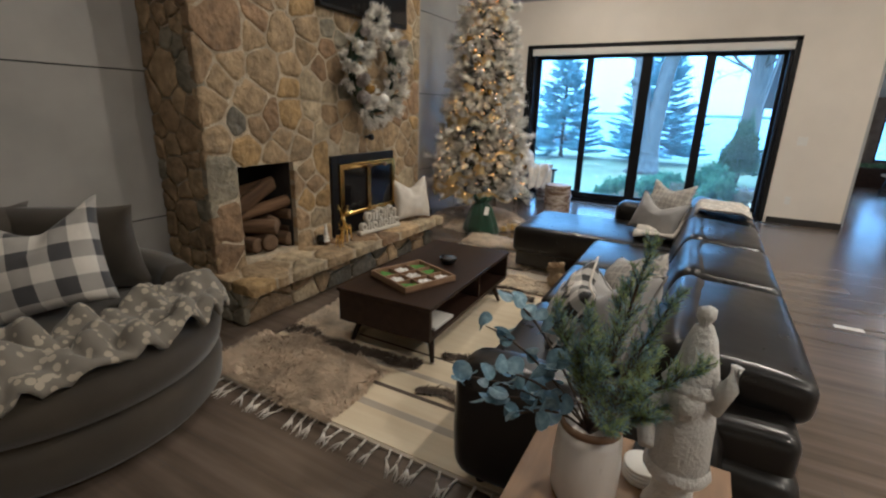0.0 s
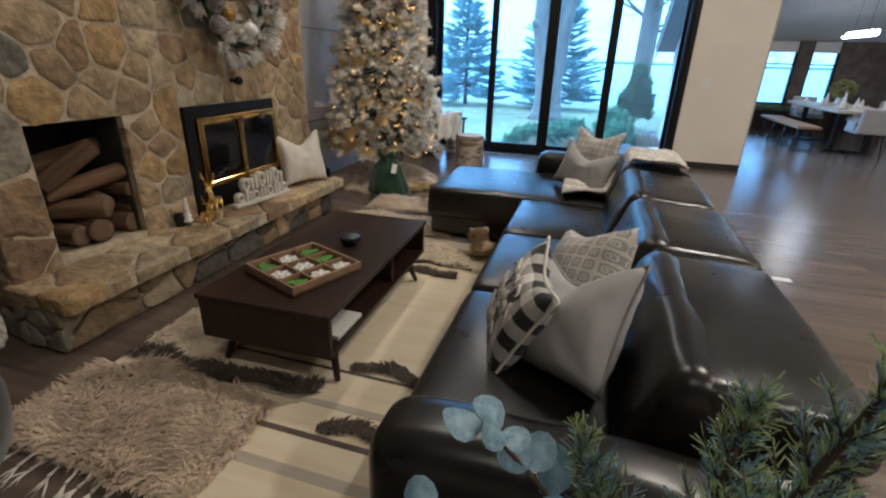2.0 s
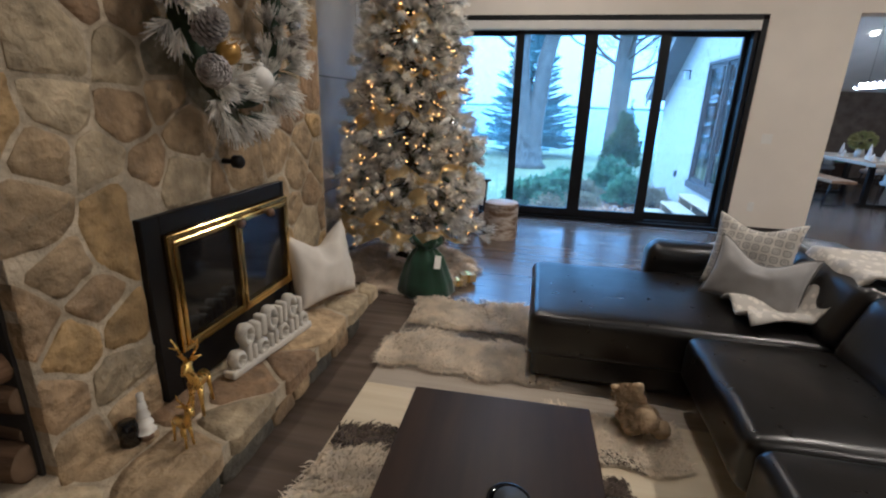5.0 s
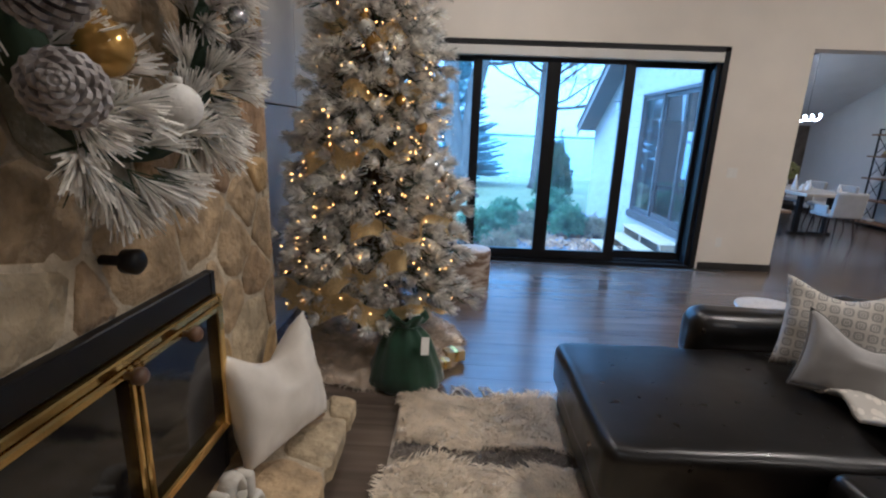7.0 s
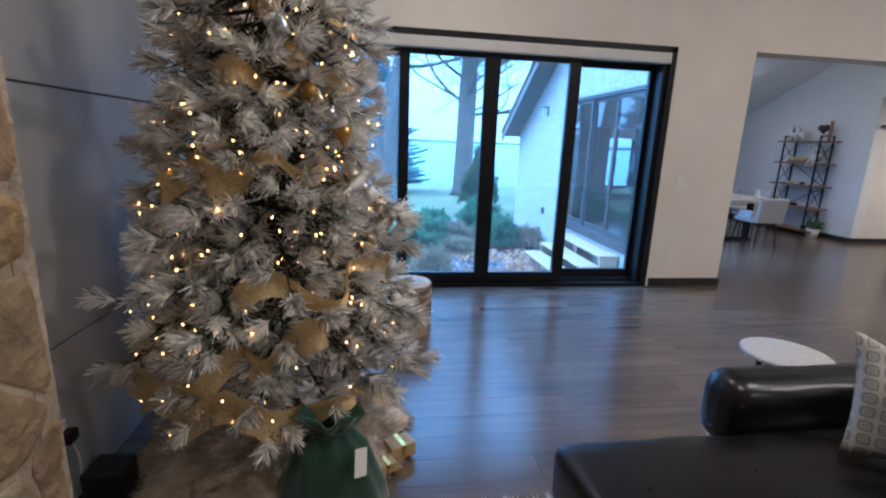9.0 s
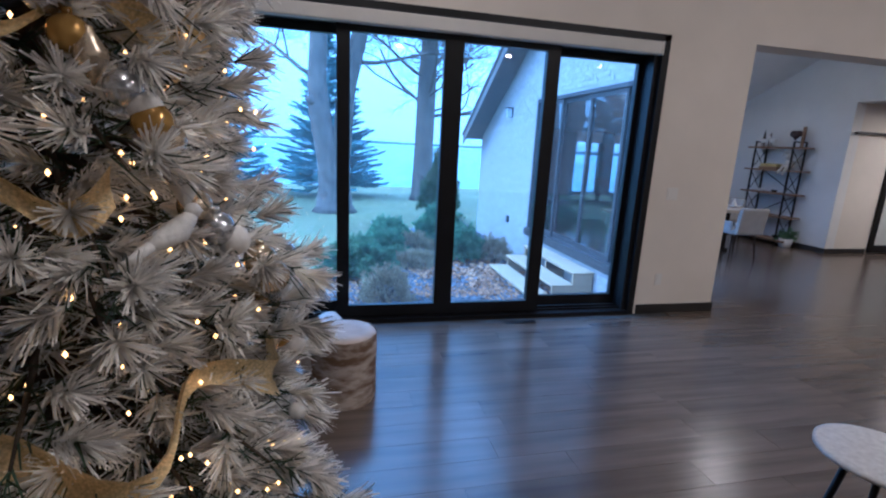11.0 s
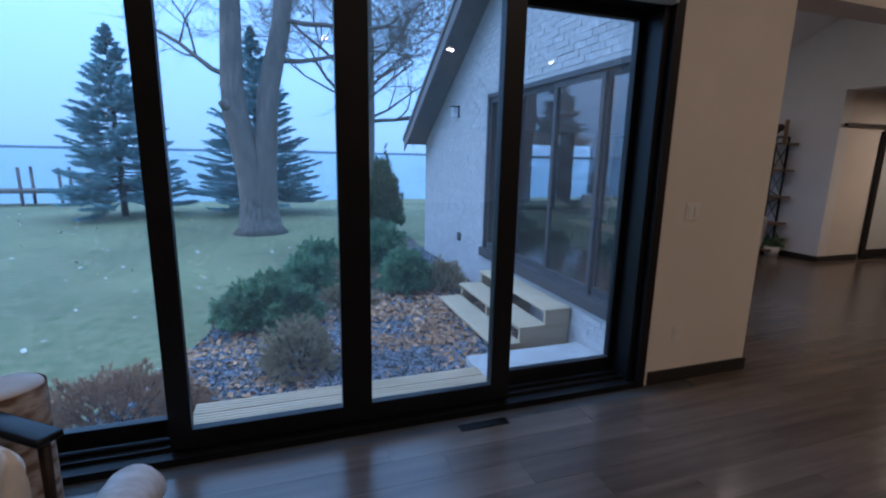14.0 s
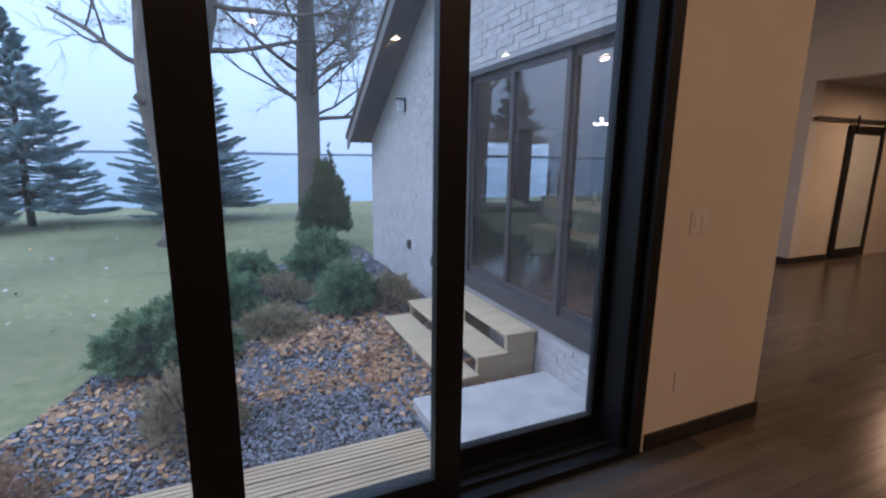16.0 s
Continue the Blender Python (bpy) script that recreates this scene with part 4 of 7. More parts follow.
# white carved word block; its script cannot be read, so it is bars
sign = thing("word_sign", "chunky white carved word block standing on the hearth", "sign", (-2.68, 3.63, HZ), 82)
M_SIGN = mat("chalky_white_paint", (0.55, 0.52, 0.46), 0.7, var=0.12, scale=14, bump=0.3, bscale=80)
part("base_bar", pad(-0.28, -0.033, 0, 0.28, 0.033, 0.04, 0.014, n=3), M_SIGN, sign)
rw = random.Random(8)
for z0, z1, xa, xb in ((0.03, 0.125, -0.26, 0.26), (0.115, 0.23, -0.2, 0.2)):
    x, k = xa, 0
    while x < xb:
        h = (z1 - z0) * rw.uniform(0.75, 1.05)
        if k % 3 == 0:
            w = 0.075
            loop = [(x + w / 2 + (w / 2 - 0.012) * math.cos(a), 0, z0 + h / 2 + (h / 2 - 0.008) * math.sin(a)) for a in [2 * math.pi * i / 16 for i in range(17)]]
            part("letter_bar", tube([Vector(p) * 1.0 for p in loop], 0.016, 8), M_SIGN, sign).scale = (1, 1.9, 1)
        else:
            w = rw.choice((0.026, 0.032))
            part("letter_bar", pad(x, -0.03, z0, x + w, 0.03, z0 + h, 0.012, n=3), M_SIGN, sign)
        x += w + 0.006
        k += 1


def cushion(name, w, h, t, material, at, rx, rz, label, seed=0, dent=0.03, piping=None, ry=0, group=""):
    ob = place(tagged(new(name), label, "cushion", group), pose(*at) @ pose(0, 0, 0, 0, 0, rz) @ pose(0, 0, 0, rx, ry, 0))
    ob.empty_display_size = 0.05
    part("cover", pillow(w, h, t, 22, seed, dent), material, ob)
    if piping:
        part("piping", rope(w, h, dent=dent), piping, ob)
    return ob


def pattern(name, base, ink, build):
    """A two-colour woven pattern laid over a cloth material."""
    m = mat(name, base, 0.9, var=0.08, scale=9, bump=0.3, bscale=220, sheen=0.2, dist=0.003)
    n, l = m.node_tree.nodes, m.node_tree.links
    b = n["Principled BSDF"]
    src = b.inputs["Base Color"].links[0].from_socket
    tc = n.new("ShaderNodeTexCoord")
    fac = build(n, l, tc.outputs["Object"])
    mx = n.new("ShaderNodeMix")
    mx.data_type = "RGBA"
    mx.inputs["B"].default_value = (*ink, 1)
    l.new(fac, mx.inputs["Factor"])
    l.new(src, mx.inputs["A"])
    l.new(mx.outputs["Result"], b.inputs["Base Color"])
    return m


def m_op(n, l, op, a, b=None):
    k = n.new("ShaderNodeMath")
    k.operation = op
    for i, v in enumerate((a, b)):
        if v is None:
            continue
        if isinstance(v, (int, float)):
            k.inputs[i].default_value = v
        else:
            l.new(v, k.inputs[i])
    return k.outputs[0]


def gingham(size):
    def build(n, l, vec):
        sp = n.new("ShaderNodeSeparateXYZ")
        l.new(vec, sp.inputs[0])
        f = [m_op(n, l, "GREATER_THAN", m_op(n, l, "FRACT", m_op(n, l, "ADD", m_op(n, l, "DIVIDE", o, size * 2), 50.13)), 0.5) for o in (sp.outputs["X"], sp.outputs["Z"])]
        return m_op(n, l, "MULTIPLY", m_op(n, l, "ADD", f[0], f[1]), 0.495)
    return build


def star_print(n, l, vec):
    vo = n.new("ShaderNodeTexVoronoi")
    vo.inputs["Scale"].default_value = 24.0
    l.new(vec, vo.inputs["Vector"])
    ns = n.new("ShaderNodeTexNoise")
    ns.inputs["Scale"].default_value = 30.0
    l.new(vec, ns.inputs["Vector"])
    d = m_op(n, l, "ADD", vo.outputs["Distance"], m_op(n, l, "MULTIPLY", ns.outputs["Fac"], 0.25))
    return m_op(n, l, "MULTIPLY", m_op(n, l, "GREATER_THAN", d, 0.5), 0.8)


def lozenge(size):
    def build(n, l, vec):
        sp = n.new("ShaderNodeSeparateXYZ")
        l.new(vec, sp.inputs[0])
        d = []
        for o in (sp.outputs["X"], sp.outputs["Z"]):
            fr = m_op(n, l, "FRACT", m_op(n, l, "ADD", m_op(n, l, "DIVIDE", o, size), 50.0))
            d.append(m_op(n, l, "ABSOLUTE", m_op(n, l, "SUBTRACT", fr, 0.5)))
        r = m_op(n, l, "MAXIMUM", m_op(n, l, "ADD", d[0], m_op(n, l, "MULTIPLY", d[1], 0.2)), m_op(n, l, "ADD", d[1], m_op(n, l, "MULTIPLY", d[0], 0.2)))
        ring = m_op(n, l, "LESS_THAN", m_op(n, l, "ABSOLUTE", m_op(n, l, "SUBTRACT", r, 0.33)), 0.085)
        dot = m_op(n, l, "LESS_THAN", m_op(n, l, "ABSOLUTE", m_op(n, l, "SUBTRACT", r, 0.12)), 0.05)
        return m_op(n, l, "MULTIPLY", m_op(n, l, "MAXIMUM", ring, dot), 0.85)
    return build


M_CHECK = pattern("black_white_check", (0.74, 0.71, 0.67), (0.006, 0.006, 0.007), gingham(0.05))
M_CHECKGREY = pattern("grey_white_check", (0.6, 0.57, 0.52), (0.05, 0.05, 0.055), gingham(0.082))
M_DIAMOND = pattern("woven_diamond", (0.5, 0.47, 0.42), (0.24, 0.23, 0.22), lozenge(0.05))
M_PIPE = mat("grey_piping", (0.2, 0.19, 0.185), 0.85)

cushion("throw_pillow", 0.46, 0.46, 0.21, M_WHITECLOTH, (-2.665, 4.235, HZ + 0.005), -14, 68, "plump off-white cotton pillow leaning on the hearth", 3, 0.1)
# cushions on the sofa
check = cushion("throw_pillow", 0.4, 0.4, 0.16, M_CHECK, (-0.52, 2.09, 0.45), -27, -80, "black and white check pillow with white script", 1, 0.03, M_WHITECLOTH, 8)
rw = random.Random(4)


def check_front(x, z):
    """The height of the check pillow's face, for the stitching on it."""
    u, v = x / 0.2, z / 0.2 - 1
    fold = math.exp(-((abs(u) - abs(v)) / 0.16) ** 2) * (u * u + v * v) * 0.5
    return -0.08 * max(0.0, (1 - u * u) * (1 - v * v)) ** 0.42 * (1 - 0.22 * fold) - 0.006


for z, x0, x1, tall in ((0.285, -0.13, 0.07, 0.05), (0.205, -0.14, 0.1, 0.055), (0.125, -0.12, 0.08, 0.045)):
    x = x0
    while x < x1:
        w, h = rw.uniform(0.028, 0.04), tall * rw.choice((0.55, 0.6, 1.0))
        pts = [(x + w * (0.1 + 0.9 * q) + 0.008 * math.sin(2 * math.pi * q * 1.5), z + h * (0.5 - 0.5 * math.cos(2 * math.pi * q)) - 0.006 * q) for q in [i / 10 for i in range(11)]]
        part("script_bar", tube([(px, check_front(px, pz), pz) for px, pz in pts], 0.0048, 5), M_WHITECLOTH, check, "white script stitching")
        x += w * 0.92
cushion("throw_pillow", 0.42, 0.41, 0.22, M_DIAMOND, (-0.27, 2.27, 0.48), -30, -52, "cream pillow with grey diamond pattern on leather sofa", 5, 0.03, None, -20)
cushion("throw_pillow", 0.44, 0.43, 0.27, M_GREYCLOTH, (-0.31, 1.93, 0.47), -36, -40, "grey cotton pillow with piping on leather sofa", 2, 0.09, M_PIPE, -14)
cushion("throw_pillow", 0.48, 0.36, 0.16, M_GREYCLOTH, (-0.32, 4.5, 0.47), -22, -32, "grey lumbar pillow with piping on the chaise", 7, 0.1, M_PIPE, 6)
cushion("throw_pillow", 0.46, 0.46, 0.15, M_DIAMOND, (-0.26, 4.74, 0.47), -18, -36, "cream diamond-pattern pillow behind a grey one", 8, 0.06)


def drape(name, f, nu, nv, thick, material, label, category="blanket"):
    """A cloth from a surface function of (u, v) in 0..1, with a little thickness."""
    bm = bmesh.new()
    g = [[bm.verts.new(f(i / nu, j / nv)) for j in range(nv + 1)] for i in range(nu + 1)]
    for i in range(nu):
        for j in range(nv):
            bm.faces.new((g[i][j], g[i + 1][j], g[i + 1][j + 1], g[i][j + 1]))
    bmesh.ops.recalc_face_normals(bm, faces=bm.faces[:])
    ob = part(name, bm, material)
    md = ob.modifiers.new("thickness", "SOLIDIFY")
    md.thickness, md.offset = thick, 0
    return tagged(ob, label, category)


def over_back(u, v):
    y = 4.18 + 0.5 * v + 0.05 * math.sin(5 * u) + 0.04 * math.sin(9 * u + 2) * (v - 0.5)
    s = u * 1.25
    if s < 0.35:
        x, z = -0.42 + s * 0.9, 0.5 + 0.02 * math.sin(14 * v)
    elif s < 0.72:
        k = (s - 0.35) / 0.37
        x, z = -0.105 + 0.15 * k, 0.5 + 0.28 * k
    else:
        k = (s - 0.72) / 0.53
        x, z = 0.045 + 0.36 * k, 0.775 - 0.12 * max(0, k - 0.8)
    w = 0.022 * abs(noise.noise((x * 5, y * 11, 1))) + 0.01 * math.sin(26 * y + 5 * x)
    return (x, y, z + w + 0.012)


drape("throw_blanket", over_back, 44, 20, 0.016, pattern("cream_grey_throw", (0.6, 0.56, 0.5), (0.4, 0.375, 0.34), star_print), "cream patterned throw draped over the sofa back")

# ---- tray with noughts and crosses pieces ----
tray = thing("game_tray", "square wooden tic-tac-toe tray on the coffee table", "board game", (-1.545, 2.455, 0.421), 68)
T_ = 0.2
M_TRAYIN = mat("dark_stained_wood", (0.085, 0.05, 0.03), 0.6, var=0.25, scale=4, stretch=(1, 6, 1))
part("tray_floor", box((-T_, -T_, 0, T_, T_, 0.012)), M_TRAYIN, tray, smooth=False)
for b in ((-T_, -T_, 0, T_, -T_ + 0.014, 0.045), (-T_, T_ - 0.014, 0, T_, T_, 0.045), (-T_, -T_ + 0.014, 0, -T_ + 0.014, T_ - 0.014, 0.045), (T_ - 0.014, -T_ + 0.014, 0, T_, T_ - 0.014, 0.045)):
    part("rim", box(b, bevel=0.002, seg=1), M_OAK, tray, smooth=False)
for s in (-1, 1):
    part("divider", box((s * 0.066 - 0.005, -T_ + 0.014, 0.012, s * 0.066 + 0.005, T_ - 0.014, 0.036)), M_OAK, tray, smooth=False)
    part("divider", box((-T_ + 0.014, s * 0.066 - 0.005, 0.012, T_ - 0.014, s * 0.066 + 0.005, 0.035)), M_OAK, tray, smooth=False)


def flake():
    bms = []
    for k in range(6):
        a = k * math.pi / 3
        bms.append(box((0.0, -0.006, 0, 0.05, 0.006, 0.014), (0.031, -0.017, 0.001, 0.04, 0.017, 0.013), bevel=0.002, seg=1, m=pose(0, 0, 0, 0, 0, math.degrees(a))))
    bms.append(lathe([(0, 0), (0.016, 0), (0.016, 0.0142), (0, 0.0142)], 6))
    return merge(*bms)


def fir():
    bm = bmesh.new()
    out = [(0.008, -0.05), (0.008, -0.04), (0.045, -0.04), (0.022, -0.01), (0.035, -0.01), (0.015, 0.018), (0.024, 0.018), (0, 0.055)]
    out += [(-x, y) for x, y in out[-2::-1]]
    lo_, hi_ = [bm.verts.new((x, y, 0)) for x, y in out], [bm.verts.new((x, y, 0.014)) for x, y in out]
    bm.faces.new(lo_[::-1])
    bm.faces.new(hi_)
    for i in range(len(out)):
        j = (i + 1) % len(out)
        bm.faces.new((lo_[i], lo_[j], hi_[j], hi_[i]))
    return bm


first = {}
TM = pose(-1.545, 2.455, 0.421, 0, 0, 68)
for kind, cells in (("snowflake_piece", ((1, 0), (0, 1), (1, 1), (2, 1), (2, 2))), ("fir_piece", ((0, 0), (2, 0), (0, 2), (1, 2)))):
    for (a, b) in cells:
        m = TM @ pose(-0.132 + 0.132 * b, 0.132 - 0.132 * a, 0.0125, 0, 0, 20 * a + 130 * b)
        if kind in first:
            copy_thing(first[kind], m)
        else:
            ob = part(kind, flake() if kind[0] == "s" else fir(), M_WHITEGLIT if kind[0] == "s" else M_GREENPIECE, smooth=False)
            tagged(ob, "white snowflake game piece in the tray" if kind[0] == "s" else "green fir-tree game piece in the tray", "game piece", "pieces in the tray")
            first[kind] = place(ob, m)

bowl = thing("coaster_bowl", "dark glass bowl of coasters on the coffee table", "bowl", (-1.5, 2.86, 0.421))
part("bowl", lathe([(0, 0), (0.04, 0), (0.06, 0.03), (0.062, 0.05), (0.056, 0.05), (0.05, 0.02), (0, 0.012)], 22), M_DARKGLASS, bowl)
part("coaster", lathe([(0, 0.03), (0.048, 0.03), (0.05, 0.038), (0, 0.04)], 22, pose(0.005, 0, 0.01, 8, 5, 0)), mat("slate_coaster", (0.06, 0.065, 0.07), 0.5), bowl)
book = tagged(part("magazine", box((-1.42, 2.22, 0.223, -1.235, 2.45, 0.243), bevel=0.002, seg=1), M_PLASTIC, smooth=False), "pale magazine in the coffee table's open shelf", "magazine")

# ---- striped shag rug ----
rug = thing("area_rug", "cream and brown striped wool rug with shag bands and fringe", "rug")
X0, X1, Y0, Y1 = -2.33, 0.1, 1.45, 5.16
M_RUGFLAT = mat("flat_woven_wool", (0.64, 0.54, 0.37), 0.95, var=0.22, scale=3, bump=0.5, bscale=60, stretch=(0.5, 6, 1), dist=0.006, col2=(0.72, 0.63, 0.46))
M_RUGGREY = mat("grey_woven_wool", (0.36, 0.31, 0.245), 0.95, var=0.22, scale=3, bump=0.5, bscale=60, stretch=(0.3, 9, 1), dist=0.006, col2=(0.5, 0.44, 0.36))
M_SHAG = mat("cream_shag_wool", (0.72, 0.62, 0.47), 0.95, var=0.25, scale=9)
M_SHAGTAN = mat("taupe_shag_wool", (0.5, 0.4, 0.29), 0.95, var=0.3, scale=9)
M_SHAGDARK = mat("brown_shag_wool", (0.095, 0.072, 0.055), 0.95, var=0.35, scale=9)
part("backing", box((X0, Y0, 0.001, X1, Y1, 0.011)), M_RUGGREY, rug, smooth=False)
for a, b, m in ((1.47, 1.66, M_RUGFLAT), (1.66, 1.71, M_RUGGREY), (1.71, 1.84, M_RUGFLAT), (1.84, 1.87, M_SHAGDARK), (1.87, 2.02, M_RUGFLAT), (2.02, 2.06, M_RUGGREY), (2.06, 2.26, M_RUGFLAT), (2.26, 2.28, M_SHAGDARK), (2.28, 2.42, M_RUGFLAT), (2.42, 3.36, M_RUGFLAT), (3.36, 3.95, M_RUGFLAT), (3.95, 4.55, M_RUGGREY)):
    part("woven_band", box((X0 + 0.003, a, 0.01, X1 - 0.003, b, 0.015)), m, rug, smooth=False)


def tufts(name, area, count, length, material, seed, lie=0.85):
    """Shag strands over a patch of the rug."""
    rng = np.random.default_rng(seed)
    x0, x1, y0, y1 = area
    n = count
    p = np.stack([rng.uniform(x0, x1, n), rng.uniform(y0, y1, n), np.full(n, 0.012)], 1)
    p[:, 1] += 0.02 * np.sin(p[:, 0] * 9 + seed) + 0.015 * np.sin(p[:, 0] * 23)
    a = rng.uniform(0, 2 * np.pi, n) * 0.5 + 3.4 + 1.4 * np.sin(p[:, 0] * 7 + p[:, 1] * 5)
    L = length * rng.uniform(0.6, 1.3, n)
    d = np.stack([np.cos(a) * lie, np.sin(a) * lie, rng.uniform(0.25, 0.75, n)], 1) * L[:, None]
    s = np.stack([-np.sin(a), np.cos(a), np.zeros(n)], 1) * (0.0034 * rng.uniform(0.7, 1.5, n))[:, None]
    mid = p + d * 0.55 + np.array([0, 0, 0.006])
    tip = p + d * np.array([1, 1, 0.75])
    v = np.stack([p - s, p + s, mid + s, mid - s, tip], 1).reshape(-1, 3)
    f = [q for i in range(0, 5 * n, 5) for q in ((i, i + 1, i + 2, i + 3), (i + 3, i + 2, i + 4))]
    return tagged(soup(name, v, f, material, rug), kind="stuff")


tufts("shag_band", (X0 + 0.01, -1.42, 1.47, 1.99), 14000, 0.085, M_SHAGTAN, 1)
tufts("shag_band", (-1.52, -1.38, 1.5, 1.8), 700, 0.045, M_SHAGTAN, 11)
tufts("dark_shag_strip", (X0 + 0.01, -1.3, 2.05, 2.14), 3000, 0.045, M_SHAGDARK, 2)
tufts("shag_band", (X0 + 0.01, -1.85, 2.17, 2.5), 6500, 0.08, M_SHAG, 3)
tufts("dark_shag_strip", (-1.17, -0.76, 1.9, 1.96), 900, 0.04, M_SHAGDARK, 4)
tufts("dark_shag_strip", (-1.22, -0.74, 2.29, 2.36), 1000, 0.035, M_SHAGDARK, 5)
tufts("dark_shag_strip", (-1.5, -1.02, 3.42, 3.51), 1300, 0.04, M_SHAGDARK, 6)
tufts("shag_band", (-1.45, -0.75, 3.62, 3.95), 4200, 0.045, M_SHAG, 7)
tufts("dark_shag_strip", (-1.45, -0.95, 3.6, 3.65), 700, 0.035, M_SHAGDARK, 12)
tufts("shag_band", (X0 + 0.01, -1.88, 2.52, 3.42), 12000, 0.06, M_SHAG, 13)
tufts("shag_band", (X0 + 0.01, -1.3, 4.15, 4.54), 13000, 0.08, M_SHAG, 8)
tufts("dark_shag_strip", (X0 + 0.01, -1.3, 4.57, 4.68), 2200, 0.035, mat("grey_shag_wool", (0.2, 0.175, 0.15), 0.95, var=0.3), 9)
tufts("shag_band", (X0 + 0.01, -1.3, 4.7, 5.13), 14000, 0.08, M_SHAG, 10)
tufts("dark_shag_strip", (X0 + 0.01, -1.6, 3.45, 3.6), 1800, 0.04, M_SHAGDARK, 14)


def fringe(y, s, seed):
    """Knotted tassels along an end of the rug."""
    rng = random.Random(seed)
    bm = bmesh.new()
    x = X0 + 0.02
    while x < -0.2:
        lean = rng.uniform(-0.05, 0.05)
        add_tube(bm, [(x, y, 0.012), (x + lean * 0.3, y + s * 0.03, 0.012), (x + lean * 0.4, y + s * 0.055, 0.012)], [0.007, 0.005, 0.008], 5)
        for k in range(7):
            e = rng.uniform(-0.035, 0.035)
            add_tube(bm, [(x + lean * 0.4, y + s * 0.055, 0.01), (x + lean + e * 0.5, y + s * 0.09, 0.012), (x + lean * 1.3 + e, y + s * rng.uniform(0.11, 0.15), 0.005)], [0.003, 0.0028, 0.0007], 4)
        x += rng.uniform(0.055, 0.085)
    return tagged(part("fringe", bm, M_WHITECLOTH, rug), kind="stuff")


fringe(Y0, -1, 3)
fringe(Y1, 1, 4)
bmf = merge(ball((0, 0, 0.055), 0.085, 14, 0.65), ball((-0.05, 0.06, 0.12), 0.062, 14, 0.95), ball((-0.1, 0.08, 0.165), 0.024, 8), ball((-0.01, 0.09, 0.17), 0.024, 8), ball((0.09, -0.02, 0.04), 0.045, 10), ball((0.06, 0.09, 0.04), 0.042, 10))
for v in bmf.verts:
    v.co += 0.03 * noise.noise_vector(v.co * 14)
    v.co.z = max(v.co.z, 0.0)
tagged(place(part("fur_toy", bmf, mat("brown_plush", (0.4, 0.3, 0.18), 0.95, var=0.3, scale=20)), pose(-0.93, 3.86, 0.03)), "small fluffy beige plush toy on the rug", "toy")

# ---- round swivel armchair ----
arm = thing("swivel_armchair", "round grey velvet swivel armchair with loose cushions", "armchair", (-2.62, 0.86, 0), 0)
part("plinth", lathe([(0, 0.005), (0.55, 0.005), (0.6, 0.05), (0, 0.05)], 48), M_BLACK, arm)
part("base", lathe([(0.56, 0.04), (0.71, 0.05), (0.745, 0.09), (0.755, 0.2), (0.735, 0.275), (0.7, 0.285), (0, 0.285)], 64), M_VELVET, arm)
part("seat", lathe([(0, 0.285), (0.7, 0.287), (0.755, 0.31), (0.77, 0.38), (0.75, 0.45), (0.69, 0.48), (0.5, 0.492), (0, 0.495)], 64), M_VELVET, arm, "deep round seat")
bm = bmesh.new()
nb = 48
rings = []
for i in range(nb + 1):
    a = radians(75 + 205 * i / nb)
    h = 0.72 - 0.1 * abs(i / nb - 0.5) * 2
    e = 0.03 if 0 < i < nb else 0.0
    rings.append([bm.verts.new((r * math.cos(a), r * math.sin(a), z)) for r, z in ((0.5, 0.3), (0.53, h - 0.06), (0.57, h), (0.67, h + 0.0), (0.73, h - 0.07), (0.75, 0.3))])
for a, b in zip(rings, rings[1:]):
    for k in range(6):
        bm.faces.new((a[k], b[k], b[(k + 1) % 6], a[(k + 1) % 6]))
bm.faces.new(rings[0])
bm.faces.new(rings[-1][::-1])
bmesh.ops.recalc_face_normals(bm, faces=bm.faces[:])
part("backrest", bm, M_VELVET, arm, "curved wraparound back")
for a, z, w in ((128, 0.49, 0.7), (205, 0.49, 0.7)):
    t = pose(0, 0, 0, 0, 0, a - 90) @ pose(0, 0.42, z, 16, 0, 0)
    c = part("back_cushion", pillow(w, 0.52, 0.26, 20, a), M_VELVET, arm, "plump loose back cushion")
    c.matrix_basis = t
cushion("throw_pillow", 0.54, 0.54, 0.2, M_CHECKGREY, (-2.53, 0.89, 0.53), -28, 52, "grey and white buffalo check pillow on the armchair", 4, 0.12, None, -10)


def on_chair(u, v):
    a = radians(-75 + 145 * u)
    r = 0.36 + 0.42 * v + 0.03 * math.sin(9 * u)
    x, y = -2.62 + r * math.cos(a), 0.86 + r * math.sin(a)
    z = 0.525 + 0.045 * noise.noise((x * 12, y * 12, 2)) + 0.17 * abs(noise.noise((x * 5, y * 8, 7)))
    if r > 0.74:
        z -= (r - 0.74) * 1.2
    return (x, y, z)


drape("throw_blanket", on_chair, 70, 26, 0.022, pattern("star_print_fleece", (0.36, 0.32, 0.25), (0.12, 0.11, 0.095), star_print), "grey fleece throw with pale star print across the armchair")

